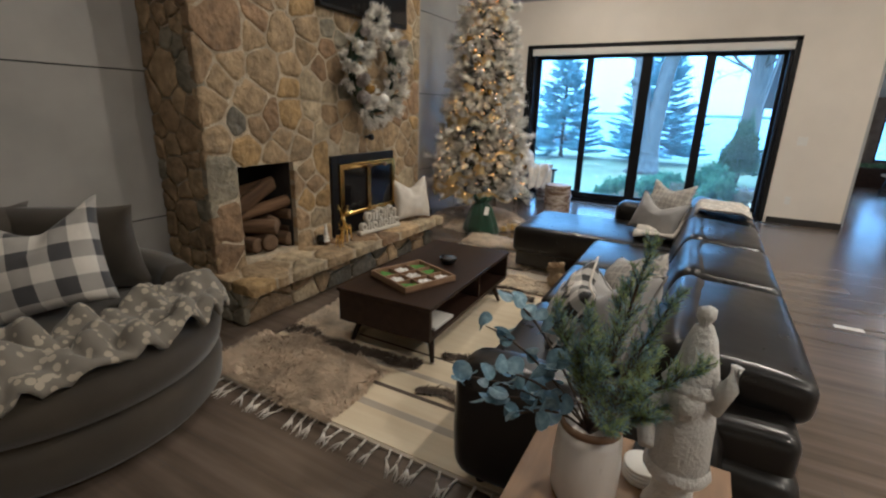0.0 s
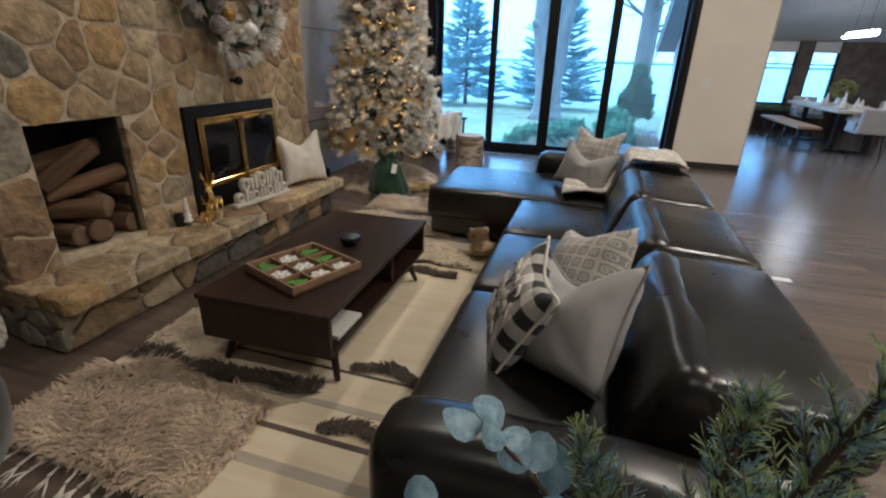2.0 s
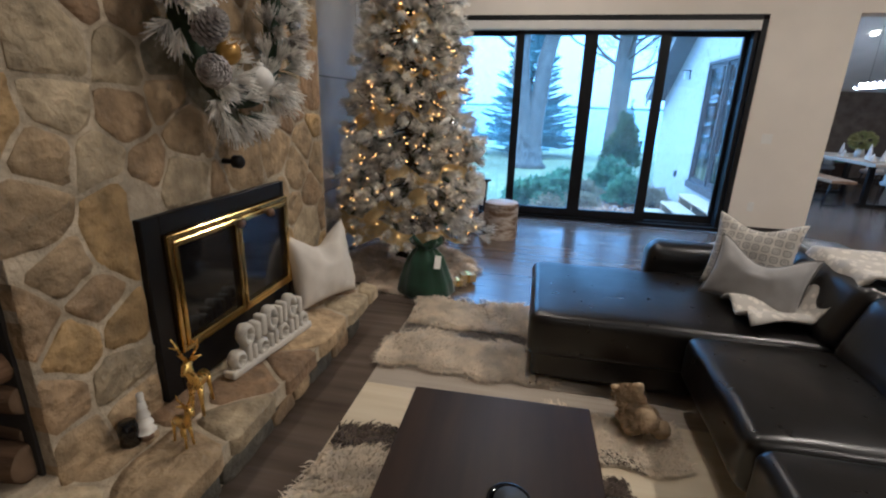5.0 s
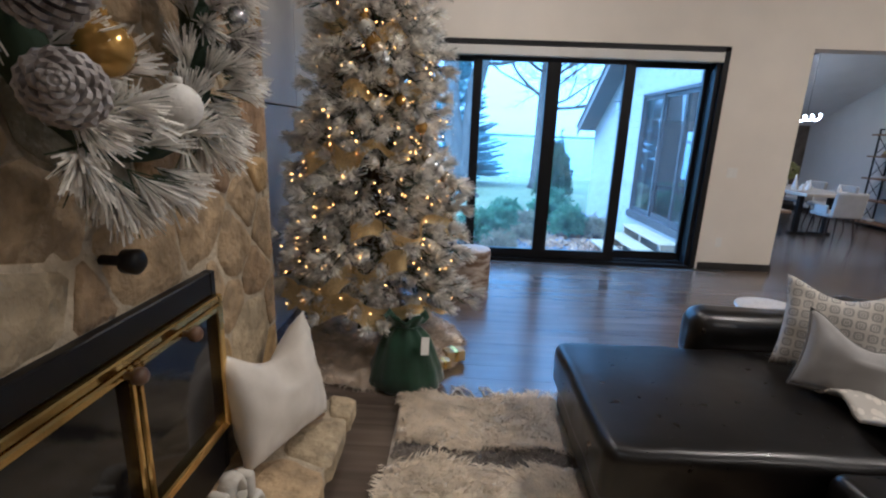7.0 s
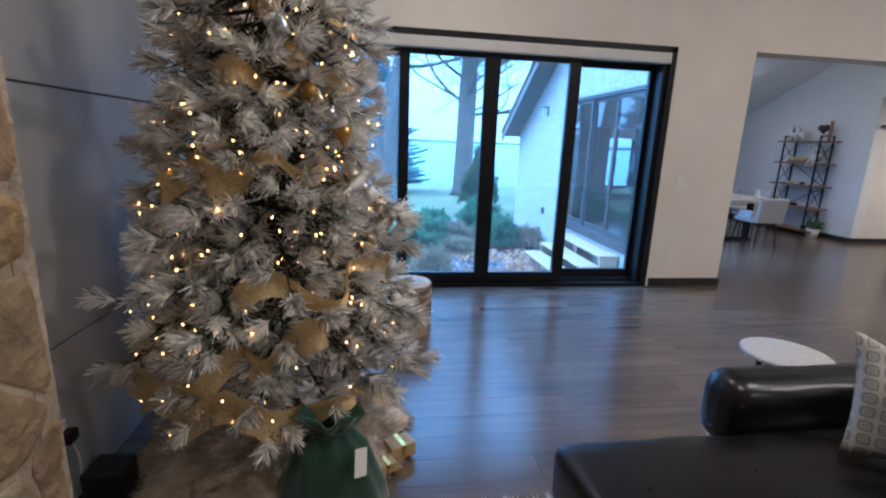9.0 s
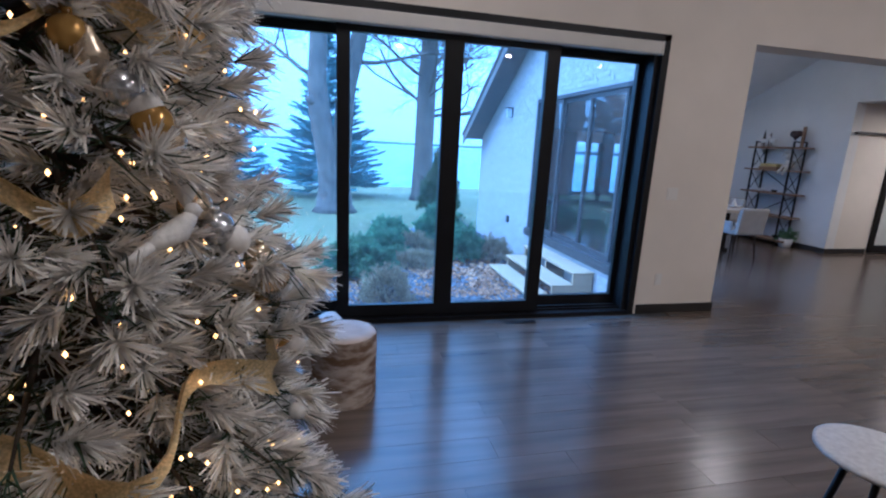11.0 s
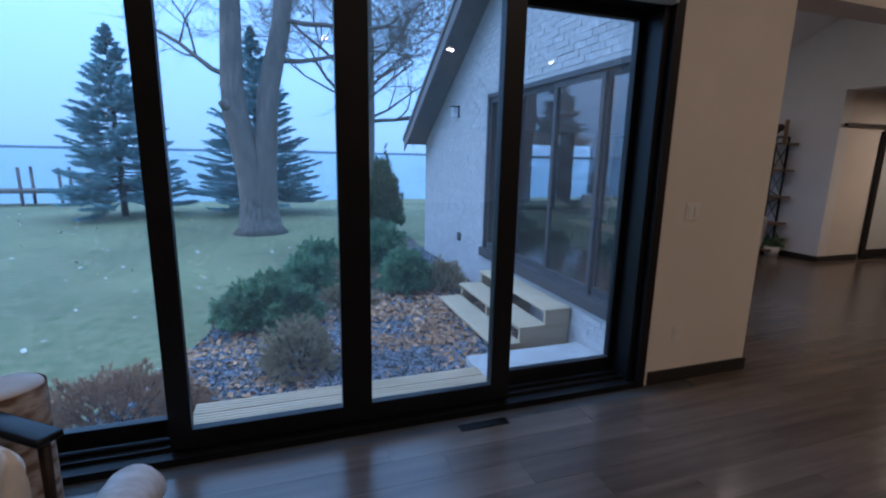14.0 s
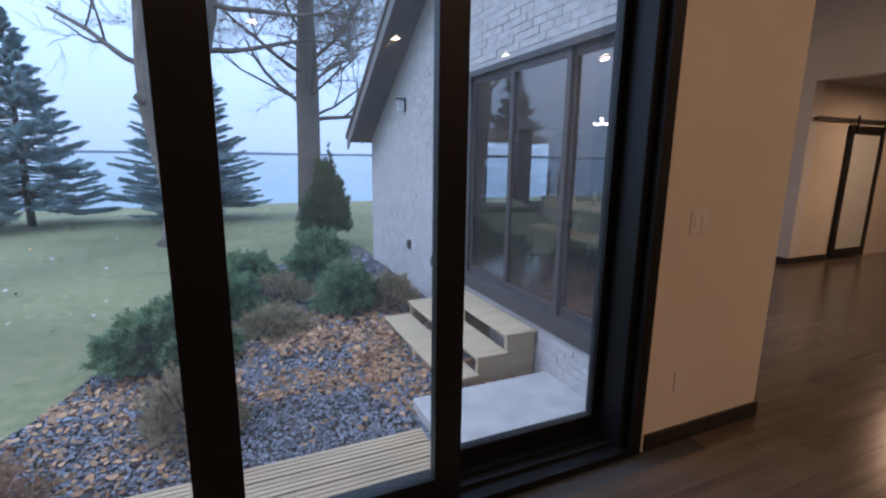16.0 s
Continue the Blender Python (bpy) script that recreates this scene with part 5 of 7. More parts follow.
# ---- flocked Christmas tree ----
def needles(tips, ways, rng, per, spread, length, width, along=0.12):
    """Needle quads round many twig ends at once: arrays of (n, 3) tips and directions."""
    n = len(tips)
    ways = ways / np.linalg.norm(ways, axis=1)[:, None]
    s = rng.uniform(0, 1, (n, per, 1))
    base = tips[:, None, :] - ways[:, None, :] * along * s
    off = rng.normal(0, 1, (n, per, 3))
    off -= (off * ways[:, None, :]).sum(2, keepdims=True) * ways[:, None, :]
    off /= np.linalg.norm(off, axis=2, keepdims=True) + 1e-6
    d = ways[:, None, :] + off * spread * rng.uniform(0.35, 1.2, (n, per, 1))
    d /= np.linalg.norm(d, axis=2, keepdims=True)
    L = length * rng.uniform(0.6, 1.2, (n, per, 1))
    side = np.cross(d, rng.normal(0, 1, (n, per, 3)))
    side *= width / (np.linalg.norm(side, axis=2, keepdims=True) + 1e-6)
    end = base + d * L - np.array([0, 0, 0.12]) * L * rng.uniform(0, 1, (n, per, 1))
    v = np.stack([base - side * 0.95, base + side * 0.95, end + side * 0.5, end - side * 0.5], 2).reshape(-1, 3)
    f = np.arange(len(v)).reshape(-1, 4)
    return v, f


def quads(name, v, f, material, parent, label="", kind="stuff"):
    me = bpy.data.meshes.new(name)
    me.vertices.add(len(v))
    me.vertices.foreach_set("co", np.asarray(v, dtype=np.float32).ravel())
    me.loops.add(f.size)
    me.loops.foreach_set("vertex_index", f.ravel().astype(np.int32))
    me.polygons.add(len(f))
    me.polygons.foreach_set("loop_start", (np.arange(len(f)) * f.shape[1]).astype(np.int32))
    me.update(calc_edges=True)
    return tagged(linked(name, me, material, parent, label, False), kind=kind)


TX, TY = -2.63, 5.85
xt = thing("christmas_tree", "tall snow-flocked Christmas tree with warm lights and gold ribbon", "christmas tree", (0, 0, 0))


def tree_r(z):
    return (0.585 * (1 - max(0, z - 0.55) / 3.45)) * (1 + 0.09 * np.sin(z * 17)) * (1.0 if z > 0.5 else 0.92)


rt = np.random.default_rng(12)
part("trunk", tube([(TX, TY, 0.05), (TX, TY, 2.0), (TX, TY, 3.95)], [0.05, 0.035, 0.012], 10), M_BARK, xt)
bm = bmesh.new()
tips, ways, inner_t, inner_w = [], [], [], []
for k in range(330):
    z = 0.4 + 3.5 * (k / 330) ** 1.25
    a = k * 2.39996 + rt.uniform(-0.2, 0.2)
    R = float(tree_r(z)) * rt.uniform(0.76, 1.14)
    if TX + R * math.cos(a) < WEST + 0.06:
        R = (WEST + 0.06 - TX) / math.cos(a)
    d = Vector((math.cos(a), math.sin(a), 0))
    root = Vector((TX, TY, z + 0.12 + 0.1 * R))
    end = Vector((TX, TY, z)) + d * R
    mid = root.lerp(end, 0.55) + Vector((0, 0, 0.03))
    add_tube(bm, [root, mid, end], [0.011, 0.008, 0.003], 5)
    nt = 7 if R > 0.35 else 4
    for j in range(nt):
        s = 1 - 0.72 * (j / nt)
        b = mid.lerp(end, max(0, s * 2 - 1)) if s > 0.5 else root.lerp(mid, s * 2)
        side = Vector((-d.y, d.x, 0)) * (rt.uniform(0.5, 1.1) * (1 if j % 2 else -1)) * (0 if j == 0 else 1)
        w = (d * 0.8 + side + Vector((0, 0, rt.uniform(-0.25, 0.35)))).normalized()
        t = b + w * rt.uniform(0.06, 0.14)
        if t.x < WEST + 0.05:
            continue
        if j < 4:
            tips.append(t)
            ways.append(w)
        else:
            inner_t.append(t)
            inner_w.append(w)
tagged(part("branch_frame", bm, M_BARK, xt), kind="stuff")
v, f = needles(np.array(tips), np.array(ways), rt, 120, 0.8, 0.076, 0.0031, 0.06)
quads("flocked_needles", v, f, M_FLOCK, xt, "snow-flocked needle tips")
v, f = needles(np.array(tips), np.array(ways), rt, 16, 0.9, 0.08, 0.0026, 0.15)
quads("green_needles", v, f, M_NEEDLE, xt, "green needles")
v, f = needles(np.array(inner_t), np.array(inner_w), rt, 18, 1.0, 0.08, 0.0026, 0.14)
quads("inner_needles", v, f, M_NEEDLE, xt, "green needles")
v, f = needles(np.array(inner_t), np.array(inner_w), rt, 30, 0.9, 0.08, 0.0032, 0.12)
quads("inner_flocking", v, f, M_FLOCK, xt, "snow-flocked needles")

# string lights: tiny warm bulbs
bulb_v, bulb_f = [], []
for k in range(760):
    z = 0.35 + 3.3 * (k / 760) ** 1.15
    a = rt.uniform(0, 2 * np.pi)
    R = float(tree_r(z)) * rt.uniform(0.75, 1.13)
    c = np.array([max(WEST + 0.05, TX + R * math.cos(a)), TY + R * math.sin(a), z + rt.uniform(-0.03, 0.03)])
    b = len(bulb_v)
    r = 0.0048
    bulb_v += [c + np.array(o) * r for o in ((1, 0, 0), (-1, 0, 0), (0, 1, 0), (0, -1, 0), (0, 0, 1.5), (0, 0, -1.5))]
    bulb_f += [(b + i, b + j, b + 4) for i, j in ((0, 2), (2, 1), (1, 3), (3, 0))] + [(b + j, b + i, b + 5) for i, j in ((0, 2), (2, 1), (1, 3), (3, 0))]
tagged(soup("light_string", bulb_v, bulb_f, glow("warm_bulb", (1.0, 0.42, 0.08), 6.0), xt, "tiny warm white bulbs"), kind="stuff")

# gold ribbon winding round
M_RIBBON = mat("gold_mesh_ribbon", (0.76, 0.6, 0.3), 0.42, 0.25, var=0.3, scale=160, bump=0.6, bscale=300, dist=0.003)
leafy(M_RIBBON, 0.35)
for k, (z0, a0, sweep, dz_, tw) in enumerate(((0.5, -150, 130, -0.06, 0.3), (0.93, -95, 150, 0.04, -0.2), (1.32, -170, 120, 0.12, 0.2), (1.72, -110, 150, 0.06, -0.3), (2.15, -160, 140, -0.1, 0.2), (2.5, -120, 150, 0.1, 0.1), (2.9, -150, 150, 0.1, -0.2), (0.78, -60, -90, -0.35, 0.2))):
    bm = bmesh.new()
    row = []
    for i in range(41):
        u = i / 40
        a = radians(a0 + sweep * u)
        z = z0 + dz_ * u + 0.05 * math.sin(6 * u * math.pi)
        R = float(tree_r(z)) * (0.99 + 0.06 * math.sin(9 * u * math.pi))
        x = max(WEST + 0.05, TX + R * math.cos(a))
        row.append([bm.verts.new((x + 0.02 * q * q * math.cos(a), TY + R * math.sin(a) + 0.02 * q * q * math.sin(a), z + q * (0.05 + 0.012 * math.sin(14 * u)) + tw * 0.1 * q * math.sin(5 * u))) for q in (-1, -0.5, 0, 0.5, 1)])
    for p, q in zip(row, row[1:]):
        for j in range(4):
            bm.faces.new((p[j], q[j], q[j + 1], p[j + 1]))
    part("ribbon", bm, M_RIBBON, xt, "glittering gold mesh ribbon")

# ornaments
M_ORN = [mat("matte_white_ball", (0.7, 0.68, 0.64), 0.6, var=0.1, scale=30, bump=0.3, bscale=90), mat("champagne_ball", (0.6, 0.5, 0.36), 0.25, 0.8, var=0.1), mat("silver_ball", (0.55, 0.56, 0.58), 0.22, 0.85, var=0.1), mat("amber_glass_ball", (0.45, 0.27, 0.06), 0.15, 0.6, var=0.2)]


def bauble(kind):
    if kind == 1:
        return lathe([(0, -0.075), (0.012, -0.055), (0.036, -0.012), (0.036, 0.008), (0.014, 0.045), (0.01, 0.06), (0, 0.062)], 18)
    return merge(ball((0, 0, 0), 0.04), lathe([(0, 0.036), (0.01, 0.038), (0.01, 0.05), (0, 0.052)], 10))


orn = {}
for k in range(64):
    z = 0.45 + 2.6 * ((k * 0.618) % 1) ** 1.1
    a = radians(-180 + 230 * ((k * 0.3819 + 0.07) % 1))
    R = float(tree_r(z)) * 1.02
    mi, ki = k % 4, (1 if k % 5 == 2 else 0)
    if (mi, ki) not in orn:
        me = bpy.data.meshes.new("ornament")
        bm = bauble(ki)
        bm.to_mesh(me)
        bm.free()
        orn[mi, ki] = me
    ob = linked("ornament", orn[mi, ki], M_ORN[mi], xt)
    s = 0.75 + 0.5 * ((k * 0.77) % 1)
    ob.matrix_basis = pose(max(WEST + 0.07, TX + R * math.cos(a)), TY + R * math.sin(a), z) @ Matrix.Diagonal((s, s, s, 1))
for at, mi, s in (((-2.1, 5.72, 1.2), 1, 1.1), ((-2.05, 5.8, 0.77), 0, 0.7), ((-2.12, 6.02, 1.17), 2, 1.6)):
    ob = linked("ornament", orn[mi, 0], M_ORN[mi], xt)
    ob.matrix_basis = pose(*at) @ Matrix.Diagonal((s, s, s, 1))


def bird(at, rz):
    bm = merge(tube([(-0.1, 0, 0.0), (-0.05, 0, 0.02), (0.0, 0, 0.035), (0.035, 0, 0.06), (0.055, 0, 0.075)], [0.012, 0.03, 0.037, 0.027, 0.018], 12), ball((0.06, 0, 0.088), 0.024), tube([(0.078, 0, 0.088), (0.1, 0, 0.083)], [0.008, 0.002], 6),
               tube([(-0.09, 0, 0.005), (-0.17, 0.01, -0.03)], [0.018, 0.01], 6))
    ob = part("bird_ornament", bm, M_ORN[0], xt, "white bird ornament")
    ob.matrix_basis = pose(*at, 0, 0, rz) @ Matrix.Diagonal((0.62, 0.62, 0.62, 1))


bird((-2.22, 5.42, 1.35), 60)
bird((-2.02, 5.98, 1.05), 40)

# fur skirt
bm = bmesh.new()
rg = []
for r, z in ((0.12, 0.14), (0.3, 0.12), (0.48, 0.1), (0.58, 0.06), (0.63, 0.012)):
    ring = []
    for i in range(72):
        a = 2 * math.pi * i / 72
        q = r * (1 + 0.06 * math.sin(7 * a) + 0.04 * math.sin(13 * a + 1))
        ring.append(bm.verts.new((TX + q * math.cos(a), TY + q * math.sin(a), z + 0.02 * noise.noise((q * 9 * math.cos(a), q * 9 * math.sin(a), 0)))))
    rg.append(ring)
for a, b in zip(rg, rg[1:]):
    for i in range(72):
        bm.faces.new((a[i], a[(i + 1) % 72], b[(i + 1) % 72], b[i]))
bmesh.ops.recalc_face_normals(bm, faces=bm.faces[:])
tagged(part("tree_skirt", bm, M_FUR), "beige faux-fur skirt round the tree's foot", "tree skirt")
rk = np.random.default_rng(5)
ang = rk.uniform(0, 2 * np.pi, 5000)
rad = 0.63 * np.sqrt(rk.uniform(0.1, 1.0, 5000)) * (1 + 0.06 * np.sin(7 * ang) + 0.04 * np.sin(13 * ang + 1))
tp = np.stack([TX + rad * np.cos(ang), TY + rad * np.sin(ang), 0.13 - 0.11 * np.clip((rad - 0.4) / 0.25, 0, 1)], 1)
v, f = needles(tp, np.stack([np.cos(ang), np.sin(ang), np.full(5000, 0.1)], 1), rk, 5, 0.8, 0.05, 0.002, 0.01)
quads("skirt_fur", v, f, M_FUR, bpy.data.objects["tree_skirt"])

# gift sack and parcels under the tree
sack = thing("gift_sack", "green velvet drawstring gift sack with white tag", "gift sack", (-2.33, 5.3, 0))
sack.scale = (1.26, 1.15, 1.0)
bm = bmesh.new()
rg = []
for r, z in ((0.0, 0.0), (0.165, 0.0), (0.185, 0.03), (0.17, 0.13), (0.14, 0.24), (0.105, 0.33), (0.065, 0.385), (0.06, 0.4), (0.085, 0.43), (0.105, 0.47), (0.09, 0.465), (0.05, 0.42)):
    if r == 0:
        rg.append([bm.verts.new((0, 0, 0))] * 40)
        continue
    fold = 0.1 if z < 0.3 else 0.2
    rg.append([bm.verts.new((r * (1 + fold * 0.5 * math.sin(9 * a + z * 6) + fold * 0.5 * noise.noise((math.cos(a) * 2, math.sin(a) * 2, z * 7))) * math.cos(a), 0.8 * r * (1 + fold * 0.5 * math.sin(9 * a + z * 6)) * math.sin(a), z + (0.02 * math.sin(5 * a) if z > 0.4 else 0))) for a in [2 * math.pi * i / 40 for i in range(40)]])
for a, b in zip(rg, rg[1:]):
    for i in range(40):
        q = [a[i], a[(i + 1) % 40], b[(i + 1) % 40], b[i]]
        q = [w for j, w in enumerate(q) if w not in q[:j]]
        if len(q) > 2:
            bm.faces.new(q)
bmesh.ops.recalc_face_normals(bm, faces=bm.faces[:])
part("bag", bm, M_GREENSACK, sack)
part("drawstring", tube([(0.066 * math.cos(a), 0.055 * math.sin(a), 0.392) for a in [2 * math.pi * i / 24 for i in range(25)]], 0.006, 6), M_GREENSACK, sack, "green cord")
part("tag", box((-0.022, -0.001, -0.06, 0.022, 0.001, 0.04), m=pose(0.1, -0.11, 0.33, -18, 14, 35)), M_PLASTIC, sack, "white paper tag", smooth=False)
for at, sz, mt, lb in (((-2.03, 5.62, 0.02), (0.13, 0.1, 0.07), M_RIBBON, "gold-wrapped present under the tree"), ((-2.1, 5.5, 0.02), (0.09, 0.07, 0.05), M_RIBBON, "small gold-wrapped present under the tree")):
    g = thing("present", lb, "present", at, 25)
    part("wrapped_box", box((-sz[0] / 2, -sz[1] / 2, 0, sz[0] / 2, sz[1] / 2, sz[2]), bevel=0.004), mt, g, smooth=False)
    part("ribbon", box((-0.012, -sz[1] / 2 - 0.002, -0.001, 0.012, sz[1] / 2 + 0.002, sz[2] + 0.003)), M_GOLD, g, "gold ribbon", smooth=False)

# wall outlet, adapter and its lead by the tree
outlet = thing("wall_outlet", "white outlet plate with black plug adapter", "outlet", (WEST, 5.42, 0.33))
part("plate", box((0, -0.035, -0.058, 0.006, 0.035, 0.058), bevel=0.003), M_PLASTIC, outlet, smooth=False)
part("adapter", box((0.006, -0.03, -0.03, 0.05, 0.035, 0.02), bevel=0.008), M_BLACK, outlet, "black adapter", smooth=False)
part("cord", tube([(0.02, 0.02, -0.03), (0.03, 0.04, -0.12), (0.04, 0.02, -0.22), (0.06, 0.06, -0.32)], 0.004, 6), M_PLASTIC, outlet, "pale lead")
tagged(part("speaker_box", pad(-3.34, 5.38, 0.0, -3.18, 5.53, 0.17, 0.02, n=3), M_BLACK), "small black subwoofer box on the floor", "speaker")

# ---- wreath on the stone ----
wr = thing("wreath", "snowy pine wreath with cones and baubles", "wreath", (0, 0, 0))
WC = Vector((SX + 0.1, 3.68, 1.83))
part("ring", tube([WC + Vector((0, 0.3 * math.cos(a), 0.34 * math.sin(a))) for a in [2 * math.pi * i / 40 for i in range(41)]], 0.045, 8), M_NEEDLE, wr)
tips, ways = [], []
rwr = np.random.default_rng(31)
for k in range(125):
    a, b = rwr.uniform(0, 2 * np.pi), rwr.uniform(-1.9, 1.9)
    ra = 0.3
    out = Vector((0, math.cos(a), 1.1 * math.sin(a)))
    tang = Vector((0, -math.sin(a), math.cos(a)))
    w = (out * math.sin(b) * 0.9 + Vector((abs(math.cos(b)) * 0.75 + 0.1, 0, 0)) + tang * rwr.uniform(-0.7, 0.9)).normalized()
    t = WC + Vector((0, ra * math.cos(a), 0.37 * math.sin(a))) + w * rwr.uniform(0.05, 0.12)
    t.x = max(t.x, SX + 0.03)
    w.x = max(w.x, 0.05)
    tips.append(t)
    ways.append(w)
v, f = needles(np.array(tips), np.array(ways), rwr, 84, 0.55, 0.088, 0.0034, 0.025)
quads("frosted_needles", v, f, M_FLOCK, wr, "frosted needles")
v, f = needles(np.array(tips), np.array(ways), rwr, 16, 0.7, 0.08, 0.002, 0.04)
quads("green_needles", v, f, M_NEEDLE, wr, "green needles")


def cone(s):
    """A pine cone: rings of overlapping, upturned scales that narrow to the tip."""
    bms = [lathe([(0, 0), (0.012 * s, 0.006 * s), (0.016 * s, 0.05 * s), (0.006 * s, 0.1 * s), (0, 0.105 * s)], 10)]
    for i in range(11):
        t = i / 10
        r = 0.036 * math.sin(math.pi * (0.22 + 0.7 * t)) + 0.004
        n = 9 if t < 0.7 else 6
        for k in range(n):
            m = pose(0, 0, (0.004 + 0.088 * t) * s, 0, 0, 360 * (k + 0.5 * (i % 2)) / n) @ pose(0, 0, 0, 0, -18 - 40 * t, 0)
            bm = bmesh.new()
            w = 0.3 * r
            rim = [(0.3 * r, -0.5 * w), (0.75 * r, -w), (r, -0.55 * w), (1.08 * r, 0), (r, 0.55 * w), (0.75 * r, w), (0.3 * r, 0.5 * w)]
            lo_ = [bm.verts.new(m @ (Vector((x, y, -0.002)) * s)) for x, y in rim]
            hi_ = [bm.verts.new(m @ (Vector((x, y, 0.002 + 0.12 * max(0, x - 0.7 * r))) * s)) for x, y in rim]
            bm.faces.new(lo_[::-1])
            bm.faces.new(hi_)
            for j in range(7):
                q = (j + 1) % 7
                bm.faces.new((lo_[j], lo_[q], hi_[q], hi_[j]))
            bms.append(bm)
    return merge(*bms)


M_CONE = mat("frosted_pine_cone", (0.16, 0.13, 0.12), 0.85, scale=30, col2=(0.5, 0.48, 0.47), bump=0.3)
cm = None
for y, z, rz, s in ((3.36, 1.68, 20, 1.5), (3.43, 1.57, 80, 1.6), (3.95, 2.05, -40, 1.1), (3.5, 2.12, 120, 1.1), (3.98, 1.72, 10, 1.0)):
    if cm is None:
        cm = bpy.data.meshes.new("pine_cone")
        bm = cone(1.0)
        bm.to_mesh(cm)
        bm.free()
    ob = linked("pine_cone", cm, M_CONE, wr, "frosted pine cone", False)
    ob.matrix_basis = pose(SX + 0.18, y, z, rz, 60, rz * 0.3) @ Matrix.Diagonal((s, s, s, 1))
for y, z, mi, s in ((3.505, 1.656, 3, 1.25), (3.71, 1.57, 0, 1.25), (4.02, 1.82, 2, 0.7), (3.34, 1.8, 0, 1.0), (3.38, 2.0, 0, 0.75), (3.78, 2.12, 0, 1.0)):
    ob = linked("bauble", orn[mi, 0], M_ORN[mi], wr)
    ob.matrix_basis = pose(SX + 0.185, y, z) @ Matrix.Diagonal((s, s, s, 1))

# ---- end table with plant and figurine ----
et = thing("end_table", "rustic wood end table behind the sofa arm", "end table", (-0.05, 1.0, 0))
part("tabletop", box((-0.25, -0.27, 0.565, 0.25, 0.27, 0.6), bevel=0.004), M_OAK, et, smooth=False)
for sx in (-1, 1):
    for sy in (-1, 1):
        part("leg", box((sx * 0.23 - 0.02, sy * 0.25 - 0.02, 0, sx * 0.23 + 0.02, sy * 0.25 + 0.02, 0.565), bevel=0.003, seg=1), M_BLACK, et, "black metal leg", smooth=False)
part("shelf", box((-0.22, -0.24, 0.16, 0.22, 0.24, 0.185), bevel=0.003, seg=1), M_OAK, et, smooth=False)
VX, VY, VZ = -0.13, 1.0, 0.601
vase = thing("vase_plant", "white ceramic vase with eucalyptus and juniper sprays", "plant", (0, 0, 0))
M_VASE = mat("speckled_white_glaze", (0.6, 0.57, 0.54), 0.3, var=0.12, scale=5, bump=0.08, stretch=(1, 1, 0.4))
vs = part("vase", lathe([(0, 0), (0.07, 0), (0.078, 0.02), (0.08, 0.1), (0.074, 0.17), (0.07, 0.2), (0.062, 0.2), (0.066, 0.16), (0, 0.15)], 32, pose(VX, VY, VZ)), M_VASE, vase)
part("rim", lathe([(0.062, 0.196), (0.0715, 0.194), (0.0725, 0.207), (0.062, 0.209)], 32, pose(VX, VY, VZ)), M_OAK, vs, "brown unglazed rim")
# blue sheen from the window is mixed into the eucalyptus and blue sprig colours
M_EUC = mat("blue_sheen_eucalyptus_leaf", (0.13, 0.22, 0.29), 0.28, var=0.25, scale=40, bump=0.5, bscale=250, col2=(0.3, 0.43, 0.52), dist=0.002)
M_JUN = mat("glittered_juniper", (0.2, 0.28, 0.1), 0.35, var=0.35, scale=60, col2=(0.44, 0.53, 0.25))
M_JUN2 = mat("blue_green_sprig", (0.11, 0.2, 0.24), 0.3, var=0.35, scale=60, col2=(0.3, 0.43, 0.49))
leafy(M_JUN), leafy(M_JUN2), leafy(M_EUC, 0.25)
M_TWIG = mat("brown_twig", (0.07, 0.05, 0.035), 0.8)
re_ = random.Random(9)
lm = None
MOUTH = Vector((VX, VY, VZ + 0.17))
for tx, ty, tz in ((-0.47, 0.95, 0.84), (-0.38, 0.92, 1.02), (-0.34, 0.89, 0.93), (-0.4, 0.98, 0.78), (-0.29, 0.86, 0.84), (-0.35, 1.02, 1.06)):
    e = Vector((tx, ty, tz))
    mid = MOUTH.lerp(e, 0.5) + Vector((0, 0, 0.08))
    pts = [MOUTH * (1 - s) ** 2 + 2 * mid * s * (1 - s) + e * s * s for s in [i / 8 for i in range(9)]]
    st = part("eucalyptus_stem", tube(pts, [0.003] * 8 + [0.0007], 5), M_TWIG, vase)
    for i in range(3, 9):
        for s in (-1, 1):
            if lm is None:
                bm = bmesh.new()
                c0 = bm.verts.new((0.034, 0, 0.004))
                ed = [bm.verts.new((0.034 + 0.034 * math.cos(a), 0.03 * math.sin(a), 0.006 * math.cos(2 * a))) for a in [2 * math.pi * q / 12 for q in range(12)]]
                for q in range(12):
                    bm.faces.new((c0, ed[q], ed[(q + 1) % 12]))
                lm = bpy.data.meshes.new("leaf")
                bm.to_mesh(lm)
                bm.free()
            ob = linked("leaf", lm, M_EUC, st, "")
            k = re_.uniform(0.45, 0.85)
            ob.matrix_basis = Matrix.Translation(pts[i]) @ pose(0, 0, 0, re_.uniform(-50, 50), re_.uniform(-70, 40), re_.uniform(0, 360)) @ Matrix.Diagonal((k, k, k, 1))
tips, ways = [], []
rj = np.random.default_rng(77)
bm = bmesh.new()
